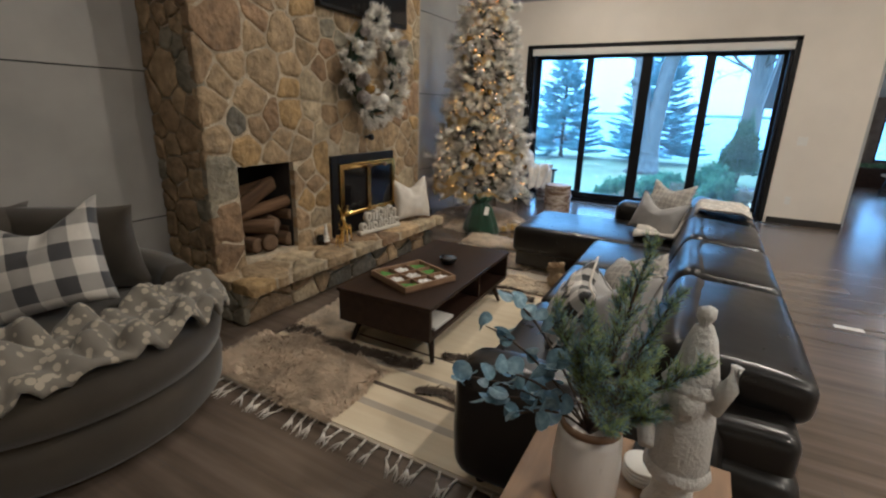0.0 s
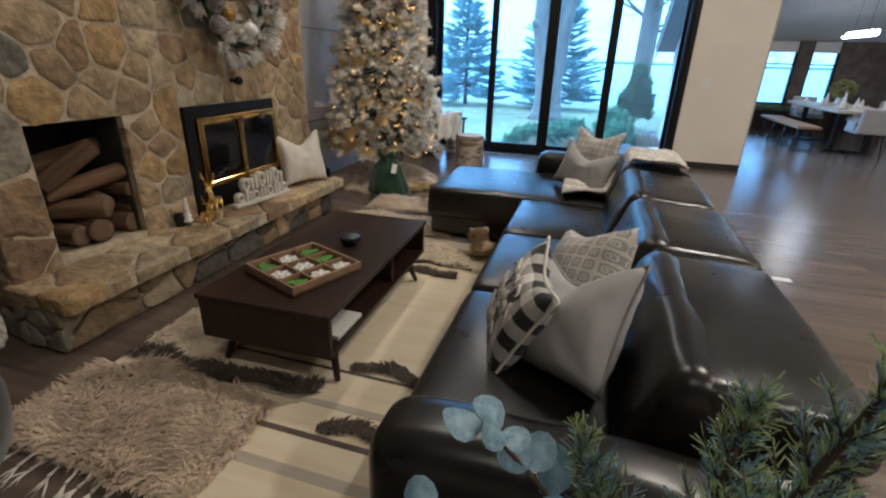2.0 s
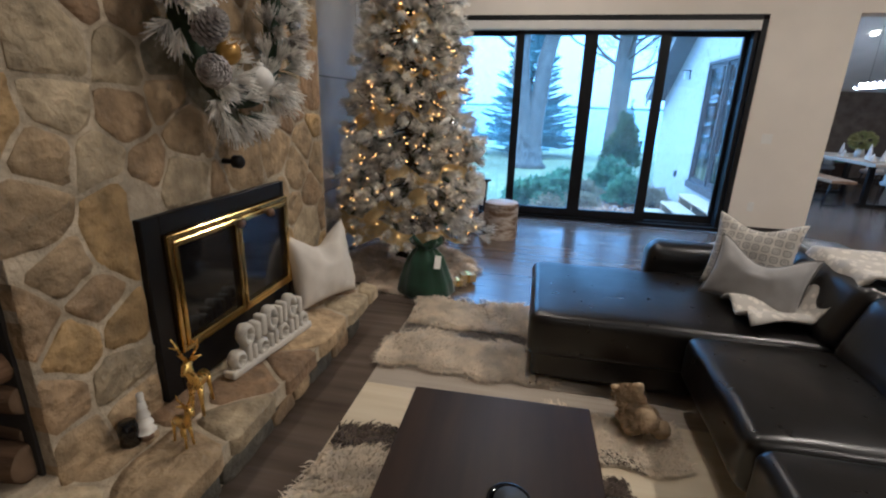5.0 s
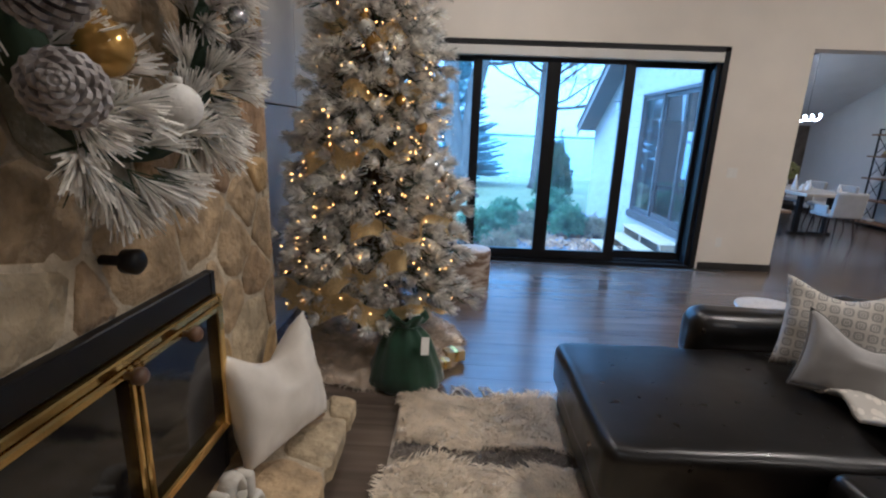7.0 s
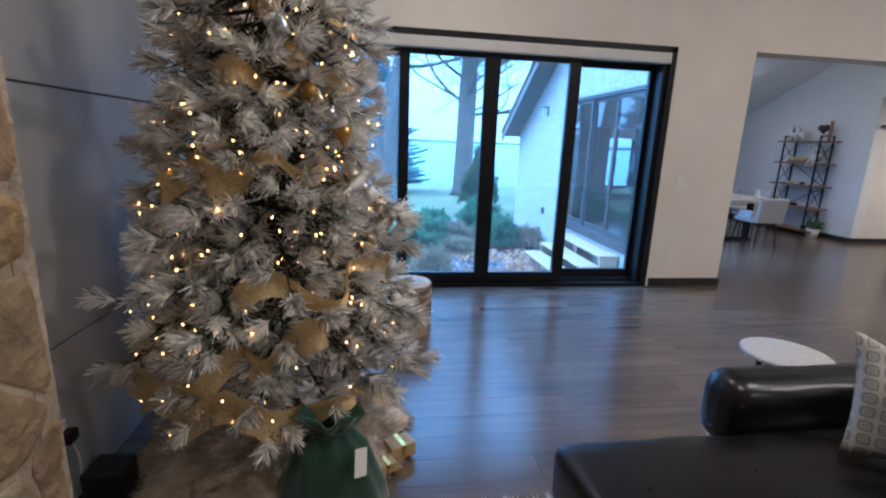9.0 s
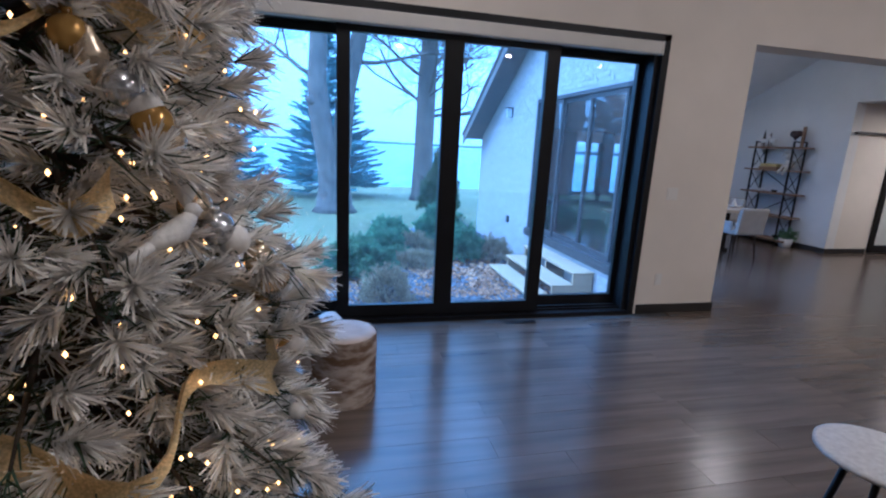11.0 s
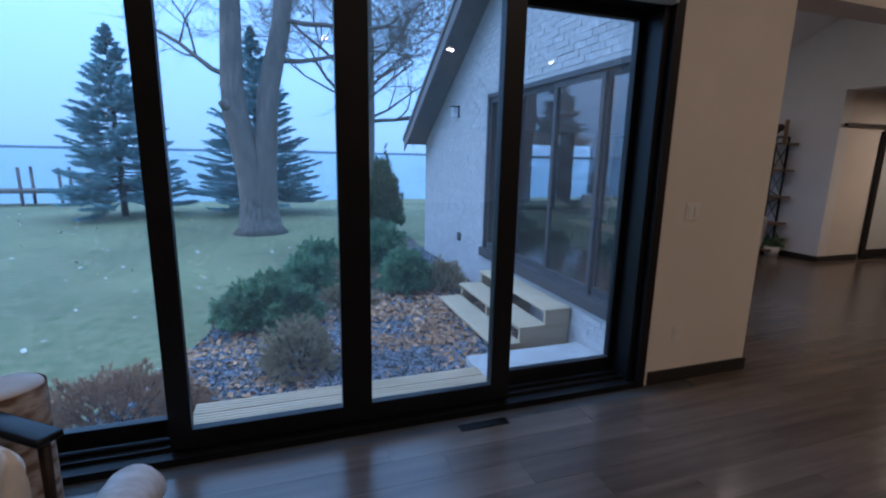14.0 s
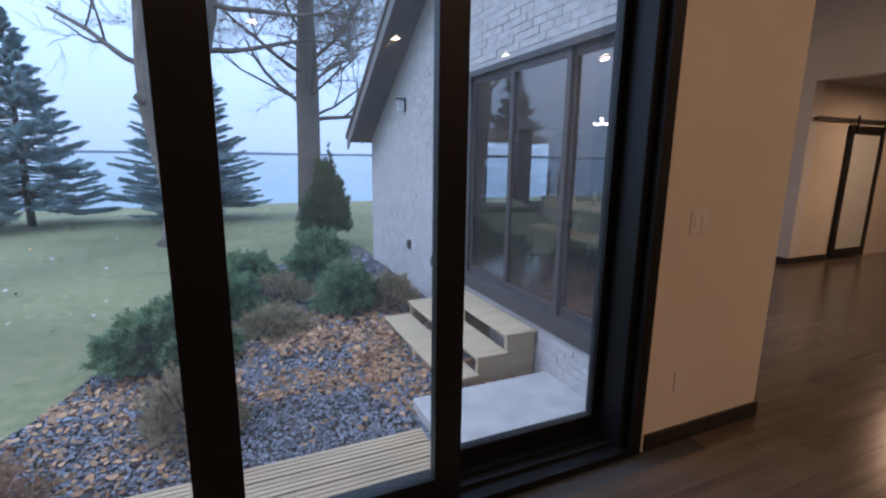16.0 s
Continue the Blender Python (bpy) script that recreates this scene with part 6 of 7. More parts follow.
for k in range(15):
    a = k * 2.4
    h = 1.06 + 0.1 * rj.uniform(0, 1) - 0.09 * (k % 3)
    r = rj.uniform(0.06, 0.2) if k else 0.02
    e = Vector((VX + 0.05 + r * math.cos(a), VY - 0.04 + r * math.sin(a), h - 0.02 if k else 1.25))
    mid = MOUTH.lerp(e, 0.55) + Vector((0, 0, 0.03))
    pts = [MOUTH * (1 - s) ** 2 + 2 * mid * s * (1 - s) + e * s * s for s in [i / 10 for i in range(11)]]
    add_tube(bm, pts, [0.0035] * 10 + [0.001], 5)
    for i in range(4, 11):
        for j in range(6):
            b = rj.uniform(0, 2 * np.pi)
            w = (Vector((math.cos(b), math.sin(b), 0.7)) + (pts[10] - pts[9]).normalized()).normalized()
            L = 0.095 * (1.15 - i / 12)
            for q in (0.35, 0.6, 0.8, 1.0):
                tips.append(pts[i] + w * L * q)
                ways.append(w)
            add_tube(bm, [pts[i], pts[i] + w * L], [0.0014, 0.0006], 4)
part("twig_frame", bm, M_TWIG, vase, "thin brown twigs")
tips, ways = np.array(tips), np.array(ways)
pick = rj.uniform(0, 1, len(tips)) < 0.5
for nm, sel, mt in (("juniper_foliage", pick, M_JUN), ("sprig_foliage", ~pick, M_JUN2)):
    v, f = needles(tips[sel], ways[sel], rj, 7, 0.9, 0.016, 0.0011, 0.03)
    quads(nm, v, f, mt, vase)
gl = np.random.default_rng(4).choice(len(v) // 4, 420, replace=False)
# glitter flecks
fv, ff = [], []
for g in gl:
    c = v[g * 4 + 2]
    b = len(fv)
    fv += [c + np.array(o) * 0.0016 for o in ((1, 0, 0), (-1, 0, 0.3), (0, 1, 0), (0, -1, 0.4), (0, 0, 1), (0, 0, -1))]
    ff += [(b, b + 2, b + 4), (b + 2, b + 1, b + 4), (b + 1, b + 3, b + 4), (b + 3, b, b + 4)]
tagged(soup("glitter", fv, ff, mat("silver_glitter", (0.8, 0.85, 0.9), 0.15, 1.0), vase), kind="stuff")

# whitewashed figurine: one plain mesh
fig = merge(lathe([(0, 0), (0.06, 0), (0.065, 0.02), (0.05, 0.05), (0.045, 0.1), (0.05, 0.115)], 24), lathe([(0.068, 0.11), (0.078, 0.125), (0.07, 0.145)], 24), lathe([(0.05, 0.11), (0.068, 0.14), (0.062, 0.25), (0.05, 0.31), (0.045, 0.33), (0.05, 0.35), (0.042, 0.38), (0.03, 0.43), (0.02, 0.455), (0.012, 0.462), (0.02, 0.475), (0.018, 0.49), (0, 0.5)], 24),
            tube([(-0.05, -0.02, 0.3), (-0.075, -0.05, 0.23), (-0.06, -0.09, 0.2)], [0.026, 0.024, 0.018], 10), tube([(0.05, -0.02, 0.3), (0.075, -0.03, 0.36), (0.08, -0.02, 0.4)], [0.024, 0.019, 0.013], 10), lathe([(0.056, 0.315), (0.068, 0.328), (0.056, 0.345)], 24), ball((0, -0.035, 0.3), 0.04))
for vtx in fig.verts:
    vtx.co += 0.004 * noise.noise_vector(vtx.co * 40)
tagged(place(part("figurine", fig, mat("whitewashed_resin", (0.62, 0.61, 0.59), 0.6, scale=12, col2=(0.42, 0.41, 0.39), bump=0.5, bscale=120)), pose(0.06, 1.04, 0.601, 0, 0, -10) @ Matrix.Diagonal((0.92, 0.92, 1.06, 1))), "whitewashed carved holiday figurine on the end table", "figurine")
co = thing("coaster_stack", "stack of round white stone coasters", "coasters", (-0.005, 1.13, 0.601))
for k in range(4):
    part("coaster", lathe([(0, 0.011 * k), (0.048, 0.011 * k), (0.05, 0.011 * k + 0.003), (0.05, 0.011 * k + 0.008), (0.047, 0.011 * k + 0.01), (0, 0.011 * k + 0.01)], 28), M_WHITE, co)
tagged(part("remote_control", pad(-0.04, 1.17, 0.601, 0.005, 1.25, 0.618, 0.008, n=3), M_BLACK), "small black remote control on the end table", "remote")

# ---- window corner: birch stumps, accent chair, side table ----
log("birch_stump", (-1.89, 7.22, 0.002), (-1.89, 7.22, 0.42), 0.195, M_BIRCH, M_BIRCHTOP, "birch log stump stool with pale sawn top", "stool")
log("birch_stump", (-2.09, 7.52, 0.116), (-1.99, 8.1, 0.116), 0.112, mat("white_birch_bark", (0.5, 0.48, 0.46), 0.8, scale=6, col2=(0.68, 0.66, 0.64), stretch=(2, 2, 5), bump=0.4), M_BIRCHTOP, "white birch log lying on the floor by the window", "log")
log("birch_stump", (-2.4, 8.14, 0.002), (-2.4, 8.14, 0.62), 0.125, M_BIRCH, M_BIRCHTOP, "tall slim birch log standing by the window", "log")
ac = thing("accent_chair", "light grey accent chair with dark wooden arms", "chair", (-2.62, 7.7, 0), 53)
M_LINEN = mat("light_grey_linen", (0.42, 0.4, 0.37), 0.9, var=0.08, bump=0.3, bscale=200)
part("seat", pad(-0.31, -0.3, 0.3, 0.31, 0.32, 0.46, 0.05, 0.02), M_LINEN, ac)
part("backrest", pad(-0.32, 0.2, 0.4, 0.32, 0.36, 0.74, 0.06, 0, 0, 8, pose(0, 0, 0, -9, 0, 0)), M_LINEN, ac)
for s in (-1, 1):
    part("armrest", box((s * 0.36 - 0.045, -0.36, 0.56, s * 0.36 + 0.045, 0.32, 0.59), bevel=0.01), M_BLACK, ac, "dark wooden arm")
    part("arm_post", tube([(s * 0.36, -0.3, 0.02), (s * 0.36, -0.32, 0.56)], [0.014, 0.02], 8), M_WALNUT, ac)
    part("leg", tube([(s * 0.34, 0.38, 0.0), (s * 0.33, 0.3, 0.56)], [0.014, 0.022], 8), M_WALNUT, ac)
CH = pose(-2.62, 7.7, 0, 0, 0, 53)


def over_chair(u, v):
    x = -0.17 + 0.42 * v + 0.04 * math.sin(7 * u)
    s = 1.45 * u
    if s < 0.4:
        y, z = 0.5 - 0.1 * s, 0.46 + s * 0.8
    elif s < 0.55:
        y, z = 0.46 - (s - 0.4) * 1.3, 0.78 + 0.02 * math.sin((s - 0.4) * 20)
    elif s < 1.0:
        k = (s - 0.55) / 0.45
        y, z = 0.265 - 0.28 * k, 0.78 - 0.22 * k
    else:
        k = (s - 1.0) / 0.45
        y, z = -0.015 - 0.36 * min(1, k * 1.6), 0.56 - 0.8 * max(0, k - 0.6)
    puff = 0.06 * (1 - (2 * v - 1) ** 2) * math.sin(math.pi * min(1, max(0, (s - 0.3) / 1.1)))
    w = 0.06 * noise.noise((x * 5, s * 3.5, 3)) + 0.04 * noise.noise((x * 13, s * 5, 8)) + 0.02 * math.sin(x * 46 + 6 * s + 3 * math.sin(5 * s)) + 0.012 * noise.noise((x * 30, s * 16, 1))
    return CH @ Vector((x, y - w - 0.6 * puff, z + 0.05 + w + puff))


drape("throw_blanket", over_chair, 80, 40, 0.024, M_BLANKET, "fluffy cream throw tumbled over the accent chair")
ip = cushion("throw_pillow", 0.44, 0.44, 0.15, M_WHITECLOTH, tuple(CH @ Vector((-0.2, -0.02, 0.48))), -24, 47, "white pillow printed with a dark horse silhouette", 6, 0.02)
part("print_shape", tube([(-0.12, -0.078, 0.28), (-0.05, -0.088, 0.24), (0.04, -0.088, 0.2), (0.1, -0.078, 0.12)], [0.03, 0.05, 0.045, 0.02], 8), mat("dark_print", (0.09, 0.085, 0.085), 0.9, var=0.4, scale=20), ip, "dark printed shape")
ip.children[-1].scale = (1, 0.12, 1)
ip.children[-1].location = (0, -0.07, 0)
stb = thing("side_table", "round white side table on dark splayed legs", "side table", (0.05, 5.63, 0))
part("tabletop", lathe([(0, 0.475), (0.2, 0.475), (0.215, 0.482), (0.215, 0.495), (0.2, 0.5), (0, 0.5)], 40), mat("white_mosaic_top", (0.62, 0.6, 0.57), 0.4, scale=40, col2=(0.45, 0.43, 0.41)), stb)
for k in range(3):
    a = radians(120 * k + 30)
    part("leg", tube([(0.19 * math.cos(a), 0.19 * math.sin(a), 0), (0.1 * math.cos(a), 0.1 * math.sin(a), 0.476)], [0.011, 0.014], 8), M_BLACK, stb, "black leg")

# switch, outlet, floor vent, paper
for nm, x, z, w in (("light_switch", 1.2, 1.2, 0.06), ("wall_socket", 1.19, 0.35, 0.036)):
    sw = thing(nm, "white %s plate on the warm white wall" % nm.replace("_", " "), nm.replace("_", " "), (x, NORTH, z))
    part("plate", box((-w, -0.007, -0.058, w, 0.0, 0.058), bevel=0.003), M_PLASTIC, sw, smooth=False)
    for k in ((-0.026, 0.026) if w > 0.05 else (0.0,)):
        part("rocker", box((k - 0.016, -0.011, -0.033, k + 0.016, -0.006, 0.033), bevel=0.002), M_PLASTIC, sw, smooth=False)
vent = thing("floor_vent", "dark metal floor vent below the window", "vent", (-0.3, 8.27, 0.001))
part("frame", box((-0.15, -0.03, 0, 0.15, -0.025, 0.004), (-0.15, 0.025, 0, 0.15, 0.03, 0.004), (-0.15, -0.025, 0, -0.145, 0.025, 0.004), (0.145, -0.025, 0, 0.15, 0.025, 0.004), (-0.145, -0.025, 0, 0.145, 0.025, 0.001)), M_BLACK, vent, smooth=False)
for k in range(10):
    part("slat", box((-0.135 + 0.028 * k, -0.025, 0.001, -0.12 + 0.028 * k, 0.025, 0.003)), M_BLACK, vent, smooth=False)
tagged(part("paper_slip", box((1.08, 4.26, 0.001, 1.26, 4.32, 0.004), bevel=0.001, seg=1), M_PLASTIC, smooth=False), "slip of white paper on the floor", "paper")

# plush pile of the toy on the rug
rtoy = np.random.default_rng(3)
dt = rtoy.normal(0, 1, (700, 3))
dt /= np.linalg.norm(dt, axis=1)[:, None]
dt[:, 2] = np.abs(dt[:, 2])
pt_ = dt * np.array([0.085, 0.085, 0.055]) + np.array([0, 0, 0.05])
pt_[:300] = dt[:300] * 0.062 + np.array([-0.05, 0.06, 0.12])
v, f = needles(pt_, dt + np.array([0.2, 0.1, 0.1]), rtoy, 7, 0.9, 0.025, 0.002, 0.0)
toy = bpy.data.objects["fur_toy"]
quads("plush_fur", v, f, toy.data.materials[0], toy)

# ---- garden ----
def bed_edge(y):
    """Left edge of the slate bed, by distance from the house."""
    pts = [(8.66, -3.5), (9.87, -3.06), (10.9, -2.62), (11.7, -2.3), (13.2, -2.15), (15.0, -1.4), (16.8, 0.4), (17.6, 1.7)]
    for (a, xa), (b, xb) in zip(pts, pts[1:]):
        if a <= y <= b:
            return xa + (xb - xa) * (y - a) / (b - a)
    return 1.7


bm = bmesh.new()
rows_ = []
for i in range(37):
    y = 8.66 + 8.9 * i / 36
    x0 = bed_edge(y) + 0.03 * math.sin(9 * y)
    rows_.append([bm.verts.new((x0 + (1.78 - x0) * j / 16, y, hill(x0 + (1.78 - x0) * j / 16, y) + 0.012 + 0.05 * math.sin(math.pi * j / 16) + 0.02 * noise.noise((y * 2, j * 0.6, 4)))) for j in range(17)])
for a, b in zip(rows_, rows_[1:]):
    for j in range(16):
        bm.faces.new((a[j], a[j + 1], b[j + 1], b[j]))
bed = setting(part("slate_bed", bm, M_SOIL), "planting bed of dark slate chips beside the house", "garden bed")
part("edging", tube([(bed_edge(8.7 + 0.3 * i) + 0.03 * math.sin(9 * (8.7 + 0.3 * i)), 8.7 + 0.3 * i, hill(bed_edge(8.7 + 0.3 * i), 8.7 + 0.3 * i) + 0.02) for i in range(29)], 0.022, 6), M_BLACK, bed, "black plastic edging")


def bed_z(x, y):
    x0 = bed_edge(y)
    return hill(x, y) + 0.02 + 0.05 * np.sin(np.pi * (x - x0) / (1.78 - x0))


def chips(name, count, region, size, flat, material, parent, seed, lift=0.0, drift=0.0):
    """Loose flakes scattered over the ground, tilted every way."""
    rng = np.random.default_rng(seed)
    V, F = [], []
    for _ in range(count):
        y = rng.uniform(region[2], region[3])
        x = rng.uniform(region[0], region[1])
        if parent is bed and not bed_edge(y) < x < 1.66:
            continue
        if drift and noise.noise((x * 1.7, y * 1.7, 5)) < drift * rng.uniform(-1, 1):
            continue
        z = (bed_z(x, y) if parent is bed else hill(x, y)) + lift + rng.uniform(0, 0.02)
        m = Euler((rng.normal(0, 0.45), rng.normal(0, 0.45), rng.uniform(0, 6.28))).to_matrix()
        s = size * rng.uniform(0.5, 1.4)
        b = len(V)
        out = [(s * 0.5 * math.cos(a) * rng.uniform(0.6, 1.1), s * 0.4 * math.sin(a) * rng.uniform(0.6, 1.1)) for a in (0.3, 1.5, 2.7, 3.9, 5.2)]
        for zz in (0, flat):
            V += [tuple(m @ Vector((p[0], p[1], zz)) + Vector((x, y, z))) for p in out]
        F.append((b + 5, b + 6, b + 7, b + 8, b + 9))
        F += [(b + i, b + (i + 1) % 5, b + 5 + (i + 1) % 5, b + 5 + i) for i in range(5)]
    return tagged(soup(name, V, F, material, parent), kind="stuff")


def varied(m, amount):
    """Every loose piece of a joined mesh gets its own brightness."""
    n, l = m.node_tree.nodes, m.node_tree.links
    b = n["Principled BSDF"]
    src = b.inputs["Base Color"].links[0].from_socket
    g, mr, hs = n.new("ShaderNodeNewGeometry"), n.new("ShaderNodeMapRange"), n.new("ShaderNodeHueSaturation")
    mr.inputs["To Min"].default_value, mr.inputs["To Max"].default_value = 1 - amount, 1 + amount
    l.new(g.outputs["Random Per Island"], mr.inputs["Value"])
    l.new(mr.outputs["Result"], hs.inputs["Value"])
    l.new(src, hs.inputs["Color"])
    l.new(hs.outputs["Color"], b.inputs["Base Color"])
    return m


varied(M_SHALE, 0.3), varied(M_LEAF, 0.45), varied(M_FLOCK, 0.22), varied(M_JUNIPER, 0.4), varied(M_SPRUCE, 0.35), varied(M_DRYSHRUB, 0.35)
leafy(M_JUNIPER), leafy(M_SPRUCE, 0.5), leafy(M_DRYSHRUB), leafy(M_NEEDLE, 0.3), leafy(M_FLOCK, 0.25)
chips("slate_chips", 25000, (-3.3, 1.66, 8.8, 12.2), 0.037, 0.01, M_SHALE, bed, 1)
chips("slate_chips", 2500, (-2.4, 1.66, 12.2, 16.5), 0.09, 0.014, M_SHALE, bed, 2)
chips("fallen_leaves", 750, (-2.8, 1.6, 9.3, 11.3), 0.075, 0.003, M_LEAF, bed, 3, 0.015, 0.3)
chips("fallen_leaves", 7000, (-2.5, 1.2, 11.2, 14.8), 0.066, 0.003, M_LEAF, bed, 4, 0.025, 0.6)
chips("fallen_leaves", 1500, (0.1, 1.6, 10.3, 14.5), 0.08, 0.003, M_LEAF, bed, 6, 0.02)
chips("fallen_leaves", 2300, (-0.9, 0.9, 10.7, 12.6), 0.055, 0.003, M_LEAF, bed, 12, 0.02, 0.2)
chips("fallen_leaves", 700, (-2.6, -1.2, 9.9, 11.8), 0.058, 0.003, M_LEAF, bed, 13, 0.02)
ground = bpy.data.objects["ground"]
chips("lawn_leaves", 300, (-16, 1, 11, 26), 0.08, 0.004, mat("pale_fallen_leaf", (0.5, 0.45, 0.38), 0.85, var=0.3), ground, 7, 0.03)

def shrub(name, c, r, count, material, label, category, seed, length=0.085, width=0.008, lean=0.25, cone_=0.0):
    """A shrub: stems and a crown of many small sprays with an uneven outline."""
    rng = np.random.default_rng(seed)
    c = Vector((c[0], c[1], hill(c[0], c[1])))
    ob = thing(name, label, category, tuple(c))
    bm = bmesh.new()
    for k in range(9):
        a = k * 0.7
        add_tube(bm, [(0.02 * math.cos(a), 0.02 * math.sin(a), 0), (r[0] * 0.3 * math.cos(a), r[1] * 0.3 * math.sin(a), r[2] * 0.7), (r[0] * 0.55 * math.cos(a), r[1] * 0.55 * math.sin(a), r[2] * 1.2)], [0.016, 0.01, 0.003], 5)
    part("stem_frame", bm, M_BARK, ob)
    d = rng.normal(0, 1, (count, 3))
    d /= np.linalg.norm(d, axis=1)[:, None]
    d[:, 2] = np.abs(d[:, 2]) * 1.1 - 0.15
    lump = np.array([1 + 0.3 * noise.noise((p[0] * 2.2 + seed, p[1] * 2.2, p[2] * 2.2)) + 0.3 * noise.noise((p[0] * 6, p[1] * 6 + seed, p[2] * 6)) for p in d])
    s = rng.uniform(0.62, 1.0, count) * lump
    p = d * np.array([r[0], r[1], r[2]]) * s[:, None]
    p[:, 2] += r[2] * 0.45
    if cone_:
        k = np.clip(p[:, 2] / (r[2] * 1.5), 0, 1)
        p[:, :2] *= (1 - cone_ * k)[:, None]
    p[:, 2] = np.maximum(p[:, 2], 0.02)
    w = d + np.array([0, 0, lean + cone_])
    v, f = needles(p, w, rng, 16, 0.75, length * 0.8, width * 0.7, length * 0.8)
    quads("foliage", v, f, material, ob)
    return ob


shrub("juniper_bush", (-1.6, 12.0), (0.6, 0.52, 0.5), 3800, M_JUNIPER, "low spreading dark green juniper in the slate bed", "bush", 1)
shrub("juniper_bush", (-1.05, 13.3), (0.46, 0.44, 0.44), 2200, M_JUNIPER, "low spreading dark green juniper in the slate bed", "bush", 2)
shrub("juniper_bush", (0.42, 13.0), (0.42, 0.46, 0.52), 2200, M_JUNIPER, "rounded dark green juniper against the brick wall", "bush", 3)
shrub("juniper_bush", (0.35, 14.6), (0.55, 0.55, 0.66), 2200, M_JUNIPER, "rounded dark green juniper against the brick wall", "bush", 4)
shrub("juniper_bush", (-0.75, 14.9), (0.45, 0.42, 0.4), 1600, M_JUNIPER, "low spreading dark green juniper in the slate bed", "bush", 5)
shrub("dry_shrub", (-1.28, 10.55), (0.38, 0.36, 0.42), 1500, M_DRYSHRUB, "tan dormant shrub in the slate bed", "bush", 6, 0.05, 0.004)
shrub("dry_shrub", (-0.55, 12.5), (0.42, 0.38, 0.28), 1200, M_DRYSHRUB, "tan dormant shrub among fallen leaves", "bush", 7, 0.05, 0.004)
shrub("dry_shrub", (-0.4, 13.7), (0.45, 0.42, 0.36), 1200, M_DRYSHRUB, "tan dormant shrub among fallen leaves", "bush", 8, 0.05, 0.004)
shrub("dry_shrub", (1.05, 12.9), (0.36, 0.4, 0.4), 1100, M_DRYSHRUB, "tan dormant shrub by the brick wall", "bush", 9, 0.05, 0.004)
shrub("dry_shrub", (-2.6, 9.75), (0.7, 0.55, 0.42), 2200, mat("rusty_shrub", (0.27, 0.145, 0.075), 0.9, var=0.3, col2=(0.43, 0.27, 0.15)), "rust-brown dormant shrub at the lawn's edge", "bush", 10, 0.05, 0.004)
shrub("arborvitae", (1.05, 18.0), (0.62, 0.62, 1.42), 4200, leafy(mat("arborvitae_green", (0.08, 0.115, 0.05), 0.9, var=0.3, col2=(0.15, 0.19, 0.09))), "pointed green arborvitae on the lawn", "evergreen", 11, 0.09, 0.012, 0.8, 0.3)


def spruce(at, h, r, seed):
    rng = np.random.default_rng(seed)
    z0 = hill(at[0], at[1])
    ob = thing("spruce_tree", "blue-green spruce with drooping tiers on the lawn", "spruce", (at[0], at[1], z0), 0, "spruces on the lawn")
    part("trunk", tube([(0, 0, 0), (0, 0, h * 0.5), (0, 0, h)], [0.11, 0.07, 0.01], 8), M_BARK, ob)
    bm, tips, ways = bmesh.new(), [], []
    for k in range(300):
        t = (k / 300) ** 1.2
        z = 0.62 + (h - 0.7) * t + rng.uniform(-0.22, 0.22) * (1 - t)
        R = r * (1 - t) ** 0.95 * rng.uniform(0.62, 1.06) + 0.04
        a = rng.uniform(0, 2 * math.pi)
        d = Vector((math.cos(a), math.sin(a), 0))
        rise = 0.5 * t - 0.15 + rng.uniform(-0.15, 0.15)
        root = Vector((0, 0, z))
        m_ = d * R * 0.55 + Vector((0, 0, z + rise * R * 0.5 - 0.05 * R))
        e = d * R + Vector((0, 0, z + rise * R + 0.1 * R))
        add_tube(bm, [root, m_, e], [0.018, 0.012, 0.004], 4)
        nt = int(4 + 10 * R)
        for j in range(nt):
            s = 0.3 + 0.7 * (j + 0.5) / nt
            b = root.lerp(m_, s * 2) if s < 0.5 else m_.lerp(e, s * 2 - 1)
            for q in (-1, 1):
                w = (d * 0.9 + Vector((-d.y, d.x, 0)) * q * rng.uniform(0.5, 1.1) + Vector((0, 0, rng.uniform(-0.2, 0.35)))).normalized()
                L = min(0.34, 0.05 + 0.3 * R) * (1.15 - s * 0.75) * rng.uniform(0.7, 1.2)
                for u in (0.35, 0.7, 1.0):
                    tips.append(b + w * L * u)
                    ways.append(w)
        tips.append(e)
        ways.append(d + Vector((0, 0, 0.4)))
    for k in range(8):
        tips.append(Vector((0, 0, h - 0.5 + 0.07 * k)))
        ways.append(Vector((0.05, 0, 1)))
    part("limb_frame", bm, M_BARK, ob)
    v, f = needles(np.array(tips), np.array(ways), rng, 13, 1.0, 0.07, 0.006, 0.15)
    quads("needle_foliage", v, f, M_SPRUCE, ob)


spruce((-6.35, 24.0), 6.0, 2.15, 21)
spruce((-2.2, 24.6), 6.5, 2.45, 22)


